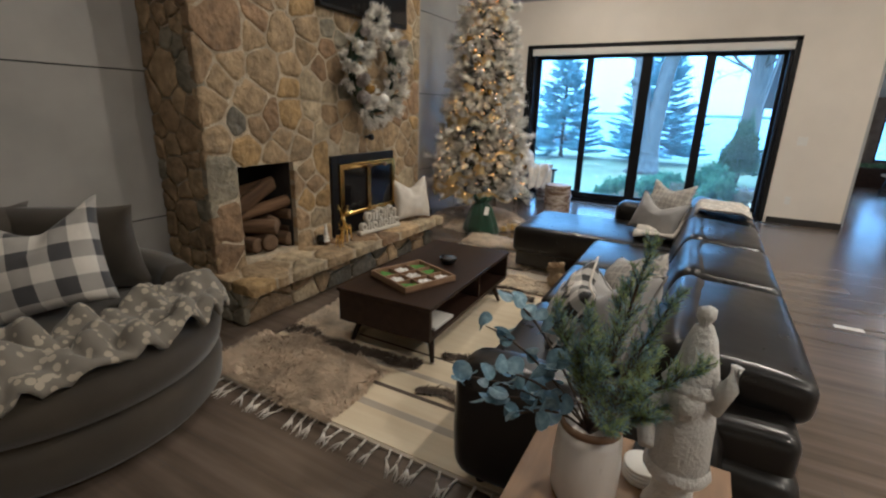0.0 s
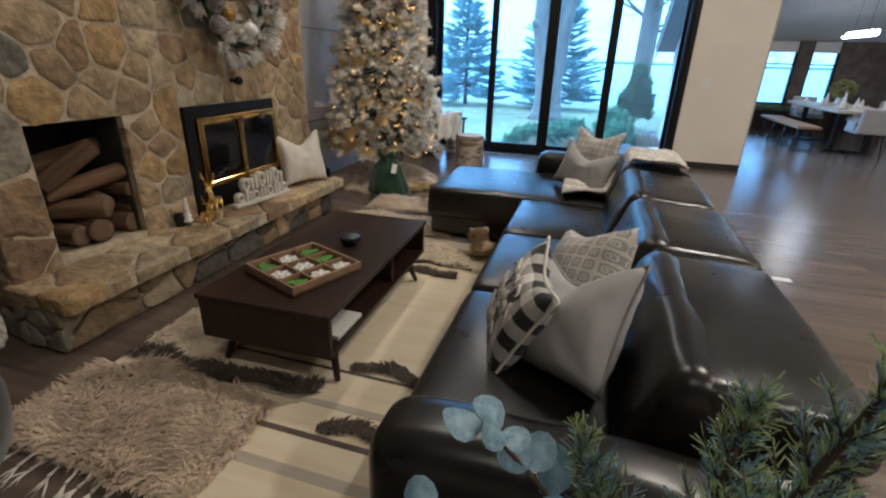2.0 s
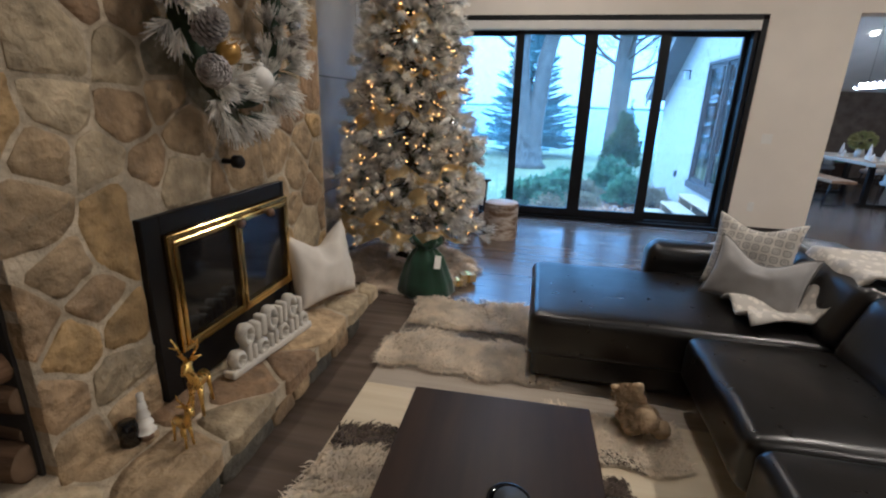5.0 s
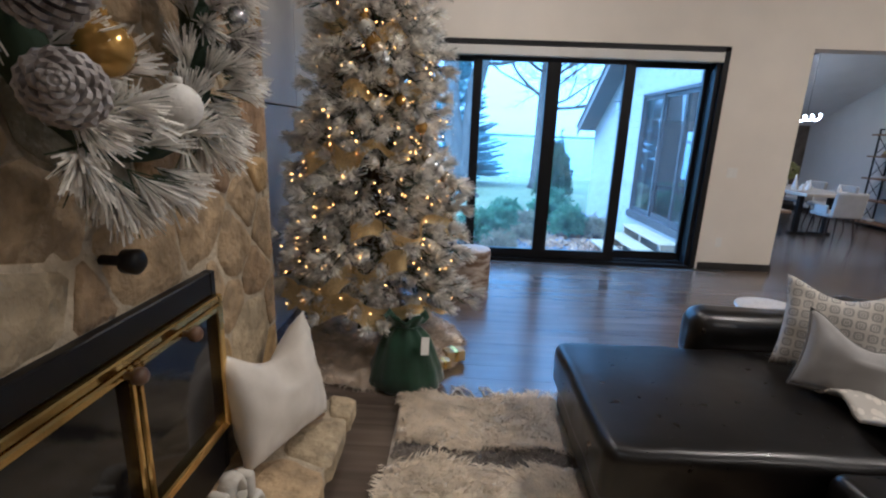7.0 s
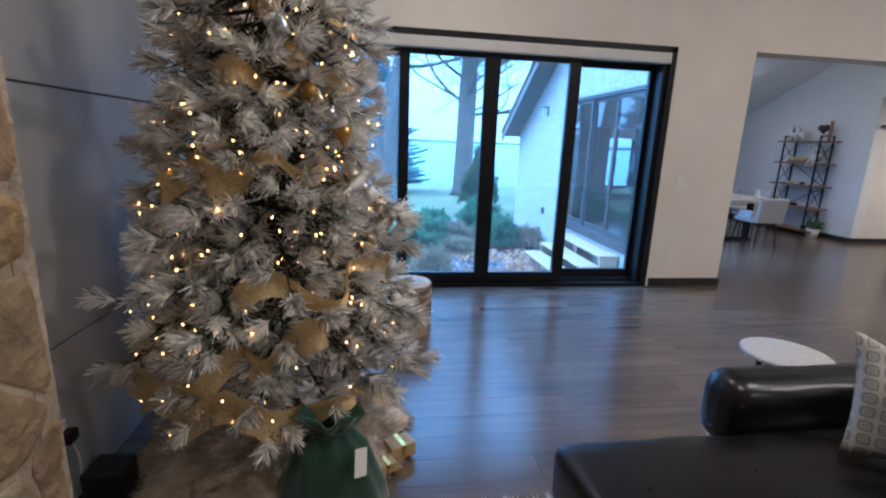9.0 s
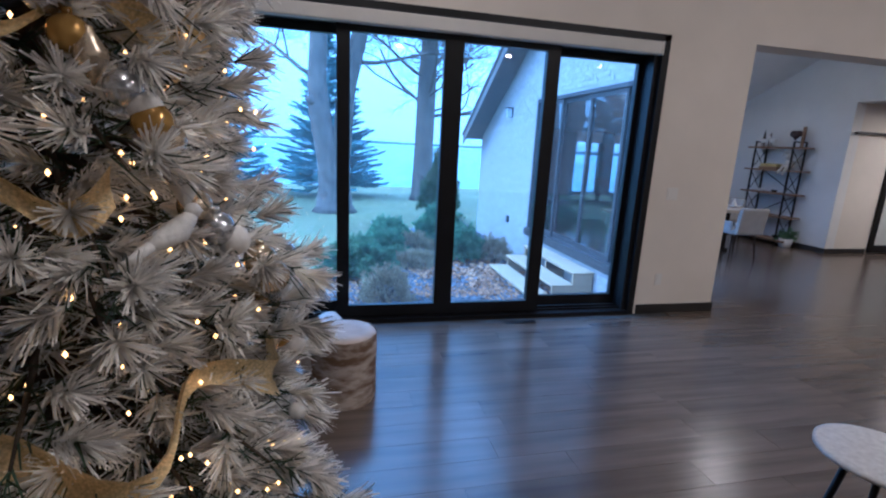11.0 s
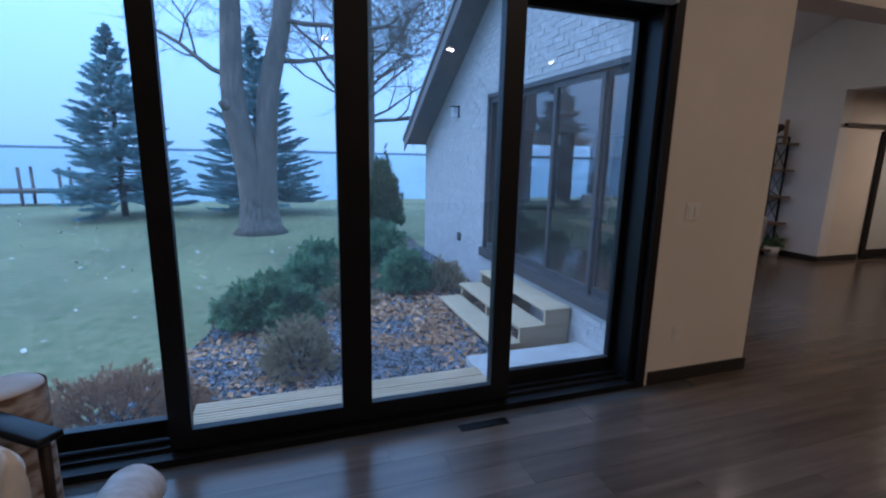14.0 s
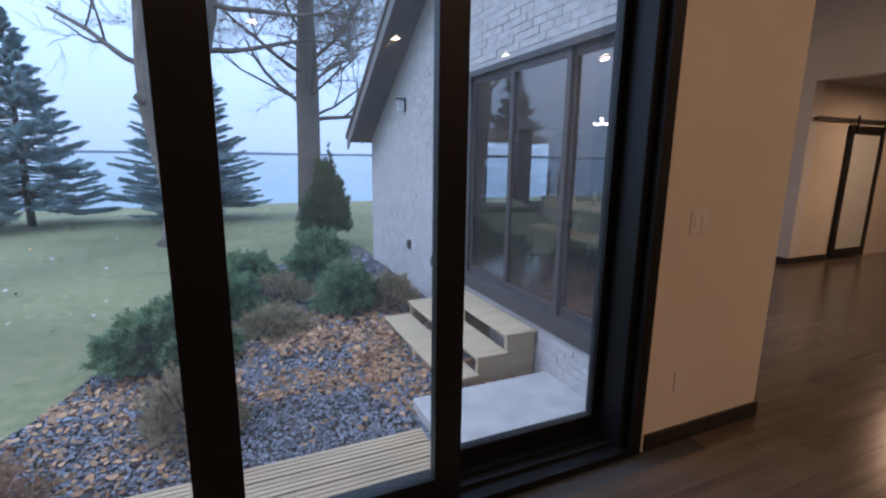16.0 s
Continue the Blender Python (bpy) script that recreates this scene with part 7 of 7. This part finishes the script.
def grow(bm, rng, p, d, r, length, depth, up, wig=0.22):
    """A limb that tapers, bends and divides."""
    pts, rad = [p], [r]
    q, dd = p.copy(), d.normalized()
    n = 5
    for i in range(n):
        dd = (dd + Vector((rng.uniform(-wig, wig), rng.uniform(-wig, wig), rng.uniform(-wig, wig) + up))).normalized()
        q = q + dd * length / n
        pts.append(q.copy())
        rad.append(r * (1 - 0.5 * (i + 1) / n))
    add_tube(bm, pts, rad, 8 if r > 0.08 else (5 if r > 0.02 else 3))
    if depth == 0:
        return
    for k in range(rng.choice((3, 4)) if depth > 1 else 4):
        i = rng.randint(2, n)
        side = Vector((rng.uniform(-1, 1), rng.uniform(-1, 1), rng.uniform(-0.2, 0.7)))
        nd = (dd * 0.7 + side * 0.85).normalized()
        grow(bm, rng, pts[i], nd, max(0.006, rad[i] * rng.uniform(0.42, 0.62)), length * rng.uniform(0.55, 0.8), depth - 1, up * 0.6, 0.3)


def bare_tree(at, label, seed, build):
    ob = thing("bare_tree", label, "tree", (at[0], at[1], hill(*at) - 0.05))
    rng = random.Random(seed)
    trunk, crown = bmesh.new(), bmesh.new()
    build(trunk, crown, rng)
    part("trunk", trunk, M_GREYBARK, ob)
    part("crown", crown, M_GREYBARK, ob, "bare branches")


def big_fork(trunk, crown, rng):
    add_tube(trunk, [(-0.08, 0, 0), (-0.07, 0, 0.25), (-0.09, 0, 0.9), (-0.16, 0, 1.6), (-0.32, 0, 2.4), (-0.46, 0, 3.2), (-0.5, 0, 4.0), (-0.42, 0, 6), (-0.3, 0.2, 9)], [0.66, 0.5, 0.4, 0.37, 0.33, 0.32, 0.28, 0.24, 0.15], 18)
    add_tube(trunk, [(0.1, 0, 0), (0.09, 0, 0.25), (0.1, 0, 0.9), (0.15, 0, 1.6), (0.25, 0, 2.5), (0.36, 0.05, 3.8), (0.75, 0.1, 5.4), (1.2, 0.2, 9)], [0.64, 0.48, 0.38, 0.33, 0.29, 0.27, 0.24, 0.14], 18)
    add_tube(trunk, [(-0.55, -0.1, 3.3), (-0.74, -0.2, 3.5)], [0.19, 0.14], 10)
    for p, d in (((-0.5, 0, 4.1), (-1, 0.3, 0.3)), ((0.8, 0, 5.6), (1, -0.3, 0.1)), ((-0.3, 0, 6.4), (-1, -0.4, 0.5)), ((0.95, 0.2, 6.4), (0.6, 0.6, 0.4)), ((0.7, 0.1, 4.6), (1, 0.2, -0.1)), ((1.0, 0.2, 7.5), (0.9, -0.3, 0.4)), ((-0.2, 0.2, 8), (-0.6, -0.3, 0.6))):
        grow(crown, rng, Vector(p), Vector(d), 0.075, 2.8, 4, -0.02)


def fan_tree(trunk, crown, rng):
    add_tube(trunk, [(0, 0, 0), (0, 0, 0.3), (0.02, 0, 2.2), (0.05, 0, 4.4), (0.1, 0, 7), (0.1, 0, 10)], [0.55, 0.42, 0.37, 0.36, 0.24, 0.14], 16)
    for k in range(13):
        a = k * 2.4
        z = 3.3 + 0.35 * (k % 8)
        grow(crown, rng, Vector((0.05, 0, z)), Vector((math.cos(a), math.sin(a), 0.8 if k % 2 else 0.35)), 0.08 - 0.003 * k, 3.0, 5, 0.0)


bare_tree((-1.98, 19.7), "old bare shade tree with a forked grey trunk", 5, big_fork)
bare_tree((1.45, 23.2), "bare shade tree with upswept fan of branches", 8, fan_tree)

# wooden step at the window, stairs and stoop of the wing
dk = thing("deck_step", "low step of grooved new pine boards below the window", "step", (0, 0, 0))
for k in range(4):
    y = 8.67 + 0.138 * k
    part("board", box(*[(-1.95, y + 0.033 * g, -0.15, 0.05, y + 0.033 * g + 0.026, -0.115) for g in range(4)], (-1.95, y, -0.152, 0.05, y + 0.128, -0.122)), M_DECK, dk, smooth=False)
part("frame", box((-1.93, 8.68, -0.62, 0.03, 9.2, -0.153)), M_DECK, dk, smooth=False)
sp = thing("garden_steps", "three open wooden steps up to the patio door", "steps", (0, 0, 0))
for k, (x, z) in enumerate(((1.36, -0.14), (1.05, -0.315), (0.74, -0.49))):
    part("tread", box((x, 10.36, z - 0.035, x + 0.34, 12.24, z), bevel=0.006, seg=1), M_DECK, sp, smooth=False)
    for y in (10.38, 11.28, 12.18):
        part("riser_block", box((x + 0.02, y, z - 0.175, x + 0.33, y + 0.04, z - 0.036)), M_DECK, sp, smooth=False)
for y in (10.39, 11.28, 12.17):
    part("stringer", box((0.78, y, -0.75, 1.7, y + 0.038, -0.51), (1.1, y, -0.51, 1.7, y + 0.038, -0.352), (1.4, y, -0.352, 1.7, y + 0.038, -0.178)), M_DECK, sp, smooth=False)
setting(part("stoop", box((0.36, 8.68, -0.78, 1.71, 10.2, -0.49), bevel=0.012), M_CONCRETE, smooth=False), "pale concrete stoop slab", "stoop")
lampw = thing("wall_lantern", "small dark wall lantern on the brick gable", "wall lamp", (WING_X, 14.24, 2.3))
part("backplate", box((-0.03, -0.05, -0.1, 0, 0.05, 0.1), bevel=0.004), M_BLACK, lampw, smooth=False)
part("cap", box((-0.15, -0.07, 0.08, -0.01, 0.07, 0.1)), M_BLACK, lampw, smooth=False)
part("glass", box((-0.13, -0.05, -0.1, -0.03, 0.05, 0.08), bevel=0.004), mat("frosted_lantern_glass", (0.5, 0.52, 0.55), 0.4), lampw, smooth=False)
hb = thing("outdoor_socket", "grey weatherproof socket box on brick wall", "socket", (WING_X, 14.0, 0.06))
part("cover", box((-0.05, -0.05, -0.07, 0, 0.05, 0.07), bevel=0.008), MF, hb, smooth=False)
dock = thing("boat_dock", "weathered dock with posts at the shore", "dock", (-10.6, 29, 0))
part("deck", box((-2.2, -0.6, -0.25, 1.1, 0.6, -0.12)), M_GREYBARK, dock, smooth=False)
for x in (-1.8, -0.4, 0.9):
    for y in (-0.5, 0.5):
        part("post", tube([(x, y, -2.0), (x, y, 0.75)], 0.06, 8), M_GREYBARK, dock)
part("float", ball((1.3, 0, -0.5), 0.3), MF, dock)

# ---- downlights ----
def downlight(x, y, z, tilt=0):
    ob = place(tagged(new("downlight"), "round recessed ceiling downlight, lit warm", "downlight", "ceiling downlights"), pose(x, y, z, tilt))
    ob.empty_display_size = 0.05
    part("trim", lathe([(0.07, 0.0), (0.095, -0.002), (0.098, 0.012), (0.07, 0.02)], 24), M_PLASTIC, ob)
    part("lens", lathe([(0, 0.012), (0.07, 0.012)], 24), M_LENS, ob, "glowing lens")


M_LENS = glow("downlight_lens", (1.0, 0.82, 0.6), 14.0)
for x, y, w in LAMPS:
    downlight(x, y, ceiling_z(y) - 0.03, -23 if y > 3.4 else 23)
for x, y, z, tl in ((4.3, 10.2, 3.98, -23), (4.3, 12.6, 2.95, -23), (7.6, 9.6, 2.565, 0)):
    downlight(x, y, z, tl)

# ---- dining room ----
dt = thing("dining_table", "long dining table with pale top on dark legs", "dining table", (4.3, 11.95, 0))
part("tabletop", box((-0.5, -1.25, 0.72, 0.5, 1.25, 0.77), bevel=0.006), mat("pale_table_top", (0.5, 0.45, 0.38), 0.4, var=0.15, scale=3), dt, smooth=False)
for s in (-1, 1):
    part("trestle", box((-0.36, s * 0.8 - 0.04, 0, 0.36, s * 0.8 + 0.04, 0.05), (-0.3, s * 0.8 - 0.035, 0.05, -0.22, s * 0.8 + 0.035, 0.72), (0.22, s * 0.8 - 0.035, 0.05, 0.3, s * 0.8 + 0.035, 0.72)), M_BLACK, dt, smooth=False)
bn = thing("dining_bench", "wooden bench with black loop legs at the table", "bench", (3.5, 11.9, 0))
part("seat", box((-0.19, -1.1, 0.41, 0.19, 1.1, 0.46), bevel=0.008), M_OAK, bn, smooth=False)
for y in (-0.95, -0.3, 0.35, 0.95):
    part("loop_leg", tube([(-0.1, y, 0.41), (-0.17, y, 0.02), (0.17, y, 0.02), (0.1, y, 0.41)], 0.022, 6), M_BLACK, bn)
M_SHELL = mat("pale_grey_upholstery", (0.4, 0.395, 0.39), 0.8, var=0.08, bump=0.2)


def dining_chair():
    ob = thing("dining_chair", "pale grey upholstered dining chair on thin legs", "chair", (0, 0, 0), 0, "chairs round the dining table")
    part("seat", pad(-0.24, -0.24, 0.42, 0.24, 0.24, 0.5, 0.035, 0.01), M_SHELL, ob)
    part("backrest", pad(-0.24, 0.18, 0.46, 0.24, 0.25, 0.88, 0.035, 0, 0, 6, pose(0, 0, 0, -7, 0, 0)), M_SHELL, ob)
    for sx in (-1, 1):
        part("side_wing", pad(sx * 0.24 - 0.02, -0.12, 0.46, sx * 0.24 + 0.02, 0.2, 0.62, 0.018, n=4), M_SHELL, ob)
        for sy in (-1, 1):
            part("leg", tube([(sx * 0.23, sy * 0.23, 0), (sx * 0.19, sy * 0.18, 0.43)], [0.01, 0.015], 6), M_WALNUT, ob)
    return ob


dc = dining_chair()
dc.matrix_basis = pose(4.25, 10.62, 0, 0, 0, 176)
for x, y, rz in ((5.1, 11.9, -92), (5.12, 12.7, -86), (4.3, 13.35, 3)):
    copy_thing(dc, pose(x, y, 0, 0, 0, rz))
pl = None
for x, y in ((3.98, 11.1), (3.98, 11.9), (3.98, 12.7), (4.62, 11.1), (4.62, 11.9), (4.62, 12.7)):
    if pl is None:
        pl = thing("place_setting", "white plate with folded napkin on the dining table", "plate", (x, y, 0.771), 0, "settings on the dining table")
        part("plate", lathe([(0, 0.004), (0.08, 0.004), (0.13, 0.016), (0.135, 0.02), (0.08, 0.01), (0, 0.01)], 24), M_WHITE, pl)
        part("napkin", lathe([(0.05, 0.012), (0.03, 0.08), (0, 0.15)], 8), M_WHITECLOTH, pl, "folded white napkin")
    else:
        copy_thing(pl, pose(x, y, 0.771))
cp = thing("centerpiece", "green and gold floral centerpiece in a white vase", "flowers", (4.35, 12.15, 0.771))
part("vase", lathe([(0, 0), (0.06, 0), (0.08, 0.08), (0.05, 0.16), (0.045, 0.16), (0, 0.1)], 20), M_WHITE, cp)
rc = np.random.default_rng(3)
d = rc.normal(0, 1, (160, 3))
d /= np.linalg.norm(d, axis=1)[:, None]
v, f = needles(d * np.array([0.18, 0.18, 0.14]) + np.array([0, 0, 0.3]), d, rc, 14, 0.8, 0.06, 0.009, 0.04)
quads("blooms", v, f, mat("gold_green_blooms", (0.22, 0.22, 0.06), 0.7, var=0.3, col2=(0.4, 0.36, 0.14)), cp)
for k, (x, y, h) in enumerate(((4.2, 11.6, 0.28), (4.35, 11.45, 0.2), (4.3, 12.6, 0.24))):
    cn = thing("table_cone_tree", "small white cone tree on the dining table", "decoration", (x, y, 0.771))
    part("cone", lathe([(0, 0), (0.05, 0), (0.052, 0.02), (0.02, h * 0.7), (0, h)], 16), M_WHITEGLIT, cn)
ch = thing("linear_chandelier", "spiral glowing linear chandelier over the dining table", "chandelier", (4.3, 12.1, 2.05))
part("light_tube", tube([(0.045 * math.sin(42 * s), -0.6 + 1.2 * s, 0.045 * math.cos(42 * s)) for s in [i / 130 for i in range(131)]], 0.014, 8), glow("led_tube", (1.0, 0.9, 0.82), 12.0), ch, "glowing tube")
part("canopy", box((-0.04, -0.3, 1.12, 0.04, 0.3, 1.15)), M_BLACK, ch, smooth=False)
for s in (-0.28, 0.28):
    part("wire", tube([(0, s, 0.02), (0, s, 1.12)], 0.003, 5), M_BLACK, ch)
pt = thing("window_planter", "dark wooden planter bench with greenery under the windows", "planter", (4.2, 14.56, 0))
part("box", box((-1.3, -0.2, 0, 1.3, 0.2, 0.46), bevel=0.01), M_WALNUT, pt, smooth=False)
g = np.stack([rc.uniform(-1.2, 1.2, 260), rc.uniform(-0.17, 0.17, 260), np.full(260, 0.48)], 1)
v, f = needles(g, rc.normal(0, 0.5, (260, 3)) + np.array([0, 0, 0.7]), rc, 10, 0.8, 0.1, 0.008, 0.03)
quads("greenery", v, f, M_JUNIPER, pt)

# open shelf unit
sh = thing("etagere_shelf", "black metal shelf with brown wooden boards", "shelf", (6.3, 11.98, 0))
LV = (0.08, 0.52, 0.95, 1.38, 1.8)
for z in LV:
    part("board", box((-0.16, -0.56, z, 0.16, 0.56, z + 0.03), bevel=0.003, seg=1), M_OAK, sh, smooth=False)
for y in (-0.4, 0.4):
    for x in (-0.14, 0.14):
        part("post", box((x - 0.012, y - 0.012, 0, x + 0.012, y + 0.012, 1.93)), M_BLACK, sh, smooth=False)
    part("top_loop", tube([(-0.14, y, 1.92), (0.14, y, 1.92)], 0.012, 6), M_BLACK, sh)
    for a, b in zip(LV, LV[1:]):
        part("cross_brace", tube([(-0.14, y, a + 0.04), (0.14, y, b - 0.02)], 0.007, 5), M_BLACK, sh)
        part("cross_brace", tube([(0.14, y, a + 0.04), (-0.14, y, b - 0.02)], 0.007, 5), M_BLACK, sh)
for a, b, s in ((LV[2], LV[3], 1), (LV[1], LV[2], -1)):
    part("back_brace", tube([(0.15, -0.4 * s, a), (0.15, 0.4 * s, b)], 0.008, 5), M_BLACK, sh)
hr = thing("heart_ornament", "dark heart on a wooden post", "decoration", (6.3, 11.7, 1.83))
part("heart", merge(ball((0, 0.05, 0.24), 0.06), ball((0, -0.05, 0.24), 0.06), lathe([(0, 0.12), (0.095, 0.23), (0, 0.25)], 14)), mat("dark_heart", (0.05, 0.03, 0.03), 0.7), hr)
part("post", box((-0.02, -0.17, 0, 0.02, -0.13, 0.36)), M_OAK, hr, smooth=False)
for y, h in ((12.36, 0.34), (12.22, 0.28)):
    tt = thing("twig_tree", "slim grey decorative twig tree on the shelf", "decoration", (6.3, y, 1.83))
    part("cone", lathe([(0, 0), (0.045, 0.02), (0.02, h * 0.6), (0, h)], 10), M_GREYBARK, tt)
for y in (12.1, 12.28):
    tagged(place(part("deer_figurine", merge(pad(-0.03, -0.07, 0.08, 0.03, 0.07, 0.15, 0.03, n=3), tube([(0, 0.06, 0.13), (0, 0.09, 0.2)], [0.025, 0.02], 8), *[tube([(x, yy, 0.1), (x, yy, 0)], 0.009, 5) for x in (-0.02, 0.02) for yy in (-0.05, 0.05)]), M_WHITE), pose(6.24, y, 1.83)), "small pale deer figurine on the shelf", "figurine")
bs = thing("bread_basket", "shallow basket with yellow cloth on the shelf", "basket", (6.28, 12.05, 1.41))
part("basket", pad(-0.12, -0.2, 0, 0.12, 0.2, 0.05, 0.02, n=3), M_OAK, bs)
part("cloth", pad(-0.11, -0.19, 0.04, 0.11, 0.19, 0.1, 0.03, 0.01, n=4), mat("yellow_cloth", (0.5, 0.4, 0.17), 0.9), bs, "yellow cloth")
tagged(place(part("plush_bunny", merge(ball((0, 0, 0.1), 0.09), ball((-0.02, 0, 0.24), 0.065), tube([(-0.03, 0.03, 0.28), (-0.08, 0.06, 0.34), (-0.1, 0.08, 0.25)], 0.018, 6), tube([(-0.03, -0.03, 0.28), (-0.08, -0.06, 0.32), (-0.1, -0.08, 0.22)], 0.018, 6), tube([(-0.08, 0.04, 0.08), (-0.17, 0.06, -0.06)], 0.028, 6), tube([(-0.08, -0.04, 0.08), (-0.17, -0.05, -0.08)], 0.028, 6)), M_WHITECLOTH), pose(6.26, 11.68, 1.41)), "white plush bunny sitting on the shelf", "plush toy")
for y, z, s in ((12.2, 0.98, 0.07), (11.9, 0.98, 0.06), (12.25, 0.11, 0.08), (11.65, 0.11, 0.09), (12.0, 0.55, 0.07)):
    jr_ = thing("shelf_bowl", "small ceramic bowl on the shelf", "bowl", (6.28, y, z))
    part("bowl", lathe([(0, 0), (s * 0.5, 0), (s, s * 0.7), (s * 0.92, s * 0.7), (s * 0.4, 0.02), (0, 0.02)], 16), M_WHITE if y > 12 else M_DARKGLASS, jr_)
fp = thing("floor_plant", "trailing green plant in a white pot beneath the shelf", "plant", (6.3, 11.48, 0))
part("pot", lathe([(0, 0), (0.09, 0), (0.12, 0.16), (0.11, 0.16), (0, 0.12)], 18), M_WHITE, fp)
g = rc.normal(0, 0.06, (60, 3)) + np.array([0, 0, 0.2])
v, f = needles(g, rc.normal(0, 1, (60, 3)) + np.array([0, 0, 0.4]), rc, 8, 0.7, 0.09, 0.01, 0.03)
quads("leaves", v, f, M_JUNIPER, fp)

# barn door in the hall
bd = setting(thing("door_2", "", "door", (7.92, 10.87, 0)), "black sliding barn door with frosted glass", "door")
part("leaf", box((-0.47, -0.02, 0.02, -0.37, 0.02, 2.02), (0.37, -0.02, 0.02, 0.47, 0.02, 2.02), (-0.37, -0.02, 0.02, 0.37, 0.02, 0.16), (-0.37, -0.02, 1.9, 0.37, 0.02, 2.02)), M_BLACK, bd, "black door frame", smooth=False)
part("pane", box((-0.38, -0.006, 0.15, 0.38, 0.006, 1.91)), mat("frosted_glass", (0.6, 0.62, 0.6), 0.5, var=0.03), bd, "frosted glass", smooth=False)
rl = tagged(thing("barn_door_rail", "", "door rail", (7.6, 10.85, 2.09)), "bronze sliding door rail with end stops", "door rail")
part("bar", box((-1.05, -0.02, -0.02, 1.3, 0.0, 0.025), bevel=0.003, seg=1), MF, rl, smooth=False)
for x in (-1.0, -0.1, 0.65, 1.25):
    part("bracket", lathe([(0, 0), (0.02, 0), (0.02, 0.05), (0, 0.05)], 10, pose(x, 0.0, 0, -90)), MF, rl)
for x in (-0.05, 0.68):
    part("hanger", box((x - 0.02, -0.03, -0.16, x + 0.02, -0.021, 0.07)), M_BLACK, rl, smooth=False)

# ---- bricks of the gable wall ----
wing = bpy.data.objects["wall_wing"]
BL, BH = 0.215, 0.076
bmb = box((-0.012, 0.004, 0.004, 0.02, BL - 0.004, BH - 0.004))
bme = bpy.data.meshes.new("brick")
bmb.to_mesh(bme)
bmb.free()
cnt, V, F = 0, [], []
jit = random.Random(6)
for j in range(62):
    z = -0.75 + j * BH
    for i in range(38):
        y = NORTH + 0.26 + i * BL + (BL / 2 if j % 2 else 0)
        if y + BL > WING_N or z + BH > rake(y + BL) - 0.02 or (DY0 - 0.02 < y + BL and y < DY1 + 0.02 and DZ0 - 0.1 < z + BH and z < DZ1):
            continue
        out = jit.uniform(-0.004, 0.003)
        if cnt < 300 and 12.9 < y < 16.3 and -0.2 < z < 2.4:
            ob = linked("brick", bme, M_BRICK, wing, smooth=False)
            ob.location = (WING_X + 0.01 + out, y, z)
            cnt += 1
        else:
            b = len(V)
            x = WING_X - 0.002 + out
            V += [(x, y + 0.004, z + 0.004), (x, y + BL - 0.004, z + 0.004), (x, y + BL - 0.004, z + BH - 0.004), (x, y + 0.004, z + BH - 0.004)]
            V += [(WING_X + 0.025, p[1], p[2]) for p in V[b:b + 4]]
            F += [(b + 3, b + 2, b + 1, b), (b, b + 1, b + 5, b + 4), (b + 2, b + 3, b + 7, b + 6), (b + 1, b + 2, b + 6, b + 5), (b + 3, b, b + 4, b + 7)]
tagged(soup("brickwork", V, F, varied(mat("whitewashed_brickwork", (0.42, 0.41, 0.405), 0.9, var=0.15, scale=14, bump=0.6, bscale=60, dist=0.008), 0.07), wing), kind="stuff")

# ---- floor planks ----
PL, PW = 1.22, 0.18
me = None
bmp = box((0.0007, 0.0007, -0.006, PL - 0.0007, PW - 0.0007, 0.0))
near, far_v, far_f = 0, [], []
rp_ = random.Random(3)
for j in range(int((DIN_N - SOUTH) / PW) + 1):
    y = SOUTH + j * PW
    off = rp_.uniform(0, PL)
    i0 = -1
    for i in range(-1, 13):
        x = WEST + i * PL + off
        lim = EAST if y < 6.6 or y > 10.9 else 10.2
        low = WEST if y < NORTH else 1.86
        if x + PL < low + 0.05 or x > lim - 0.05 or y + PW > (NORTH if x + PL < 1.9 else DIN_N):
            continue
        x0, x1 = max(x, low), min(x + PL, lim)
        if 4.6 < y < NORTH and -3.0 < x < 4.5 and x1 - x0 > PL - 0.001 and near < 290:
            if me is None:
                me = bpy.data.meshes.new("plank")
                bmp.to_mesh(me)
            ob = linked("plank", me, M_PLANK, floor, smooth=False)
            ob.location = (x, y, 0)
            near += 1
        else:
            b = len(far_v)
            far_v += [(x0 + 0.0007, y + 0.0007, 0), (x1 - 0.0007, y + 0.0007, 0), (x1 - 0.0007, y + PW - 0.0007, 0), (x0 + 0.0007, y + PW - 0.0007, 0)]
            far_f.append((b, b + 1, b + 2, b + 3))
bmp.free()
tagged(soup("planks_beyond", far_v, far_f, M_PLANK, floor), kind="stuff")
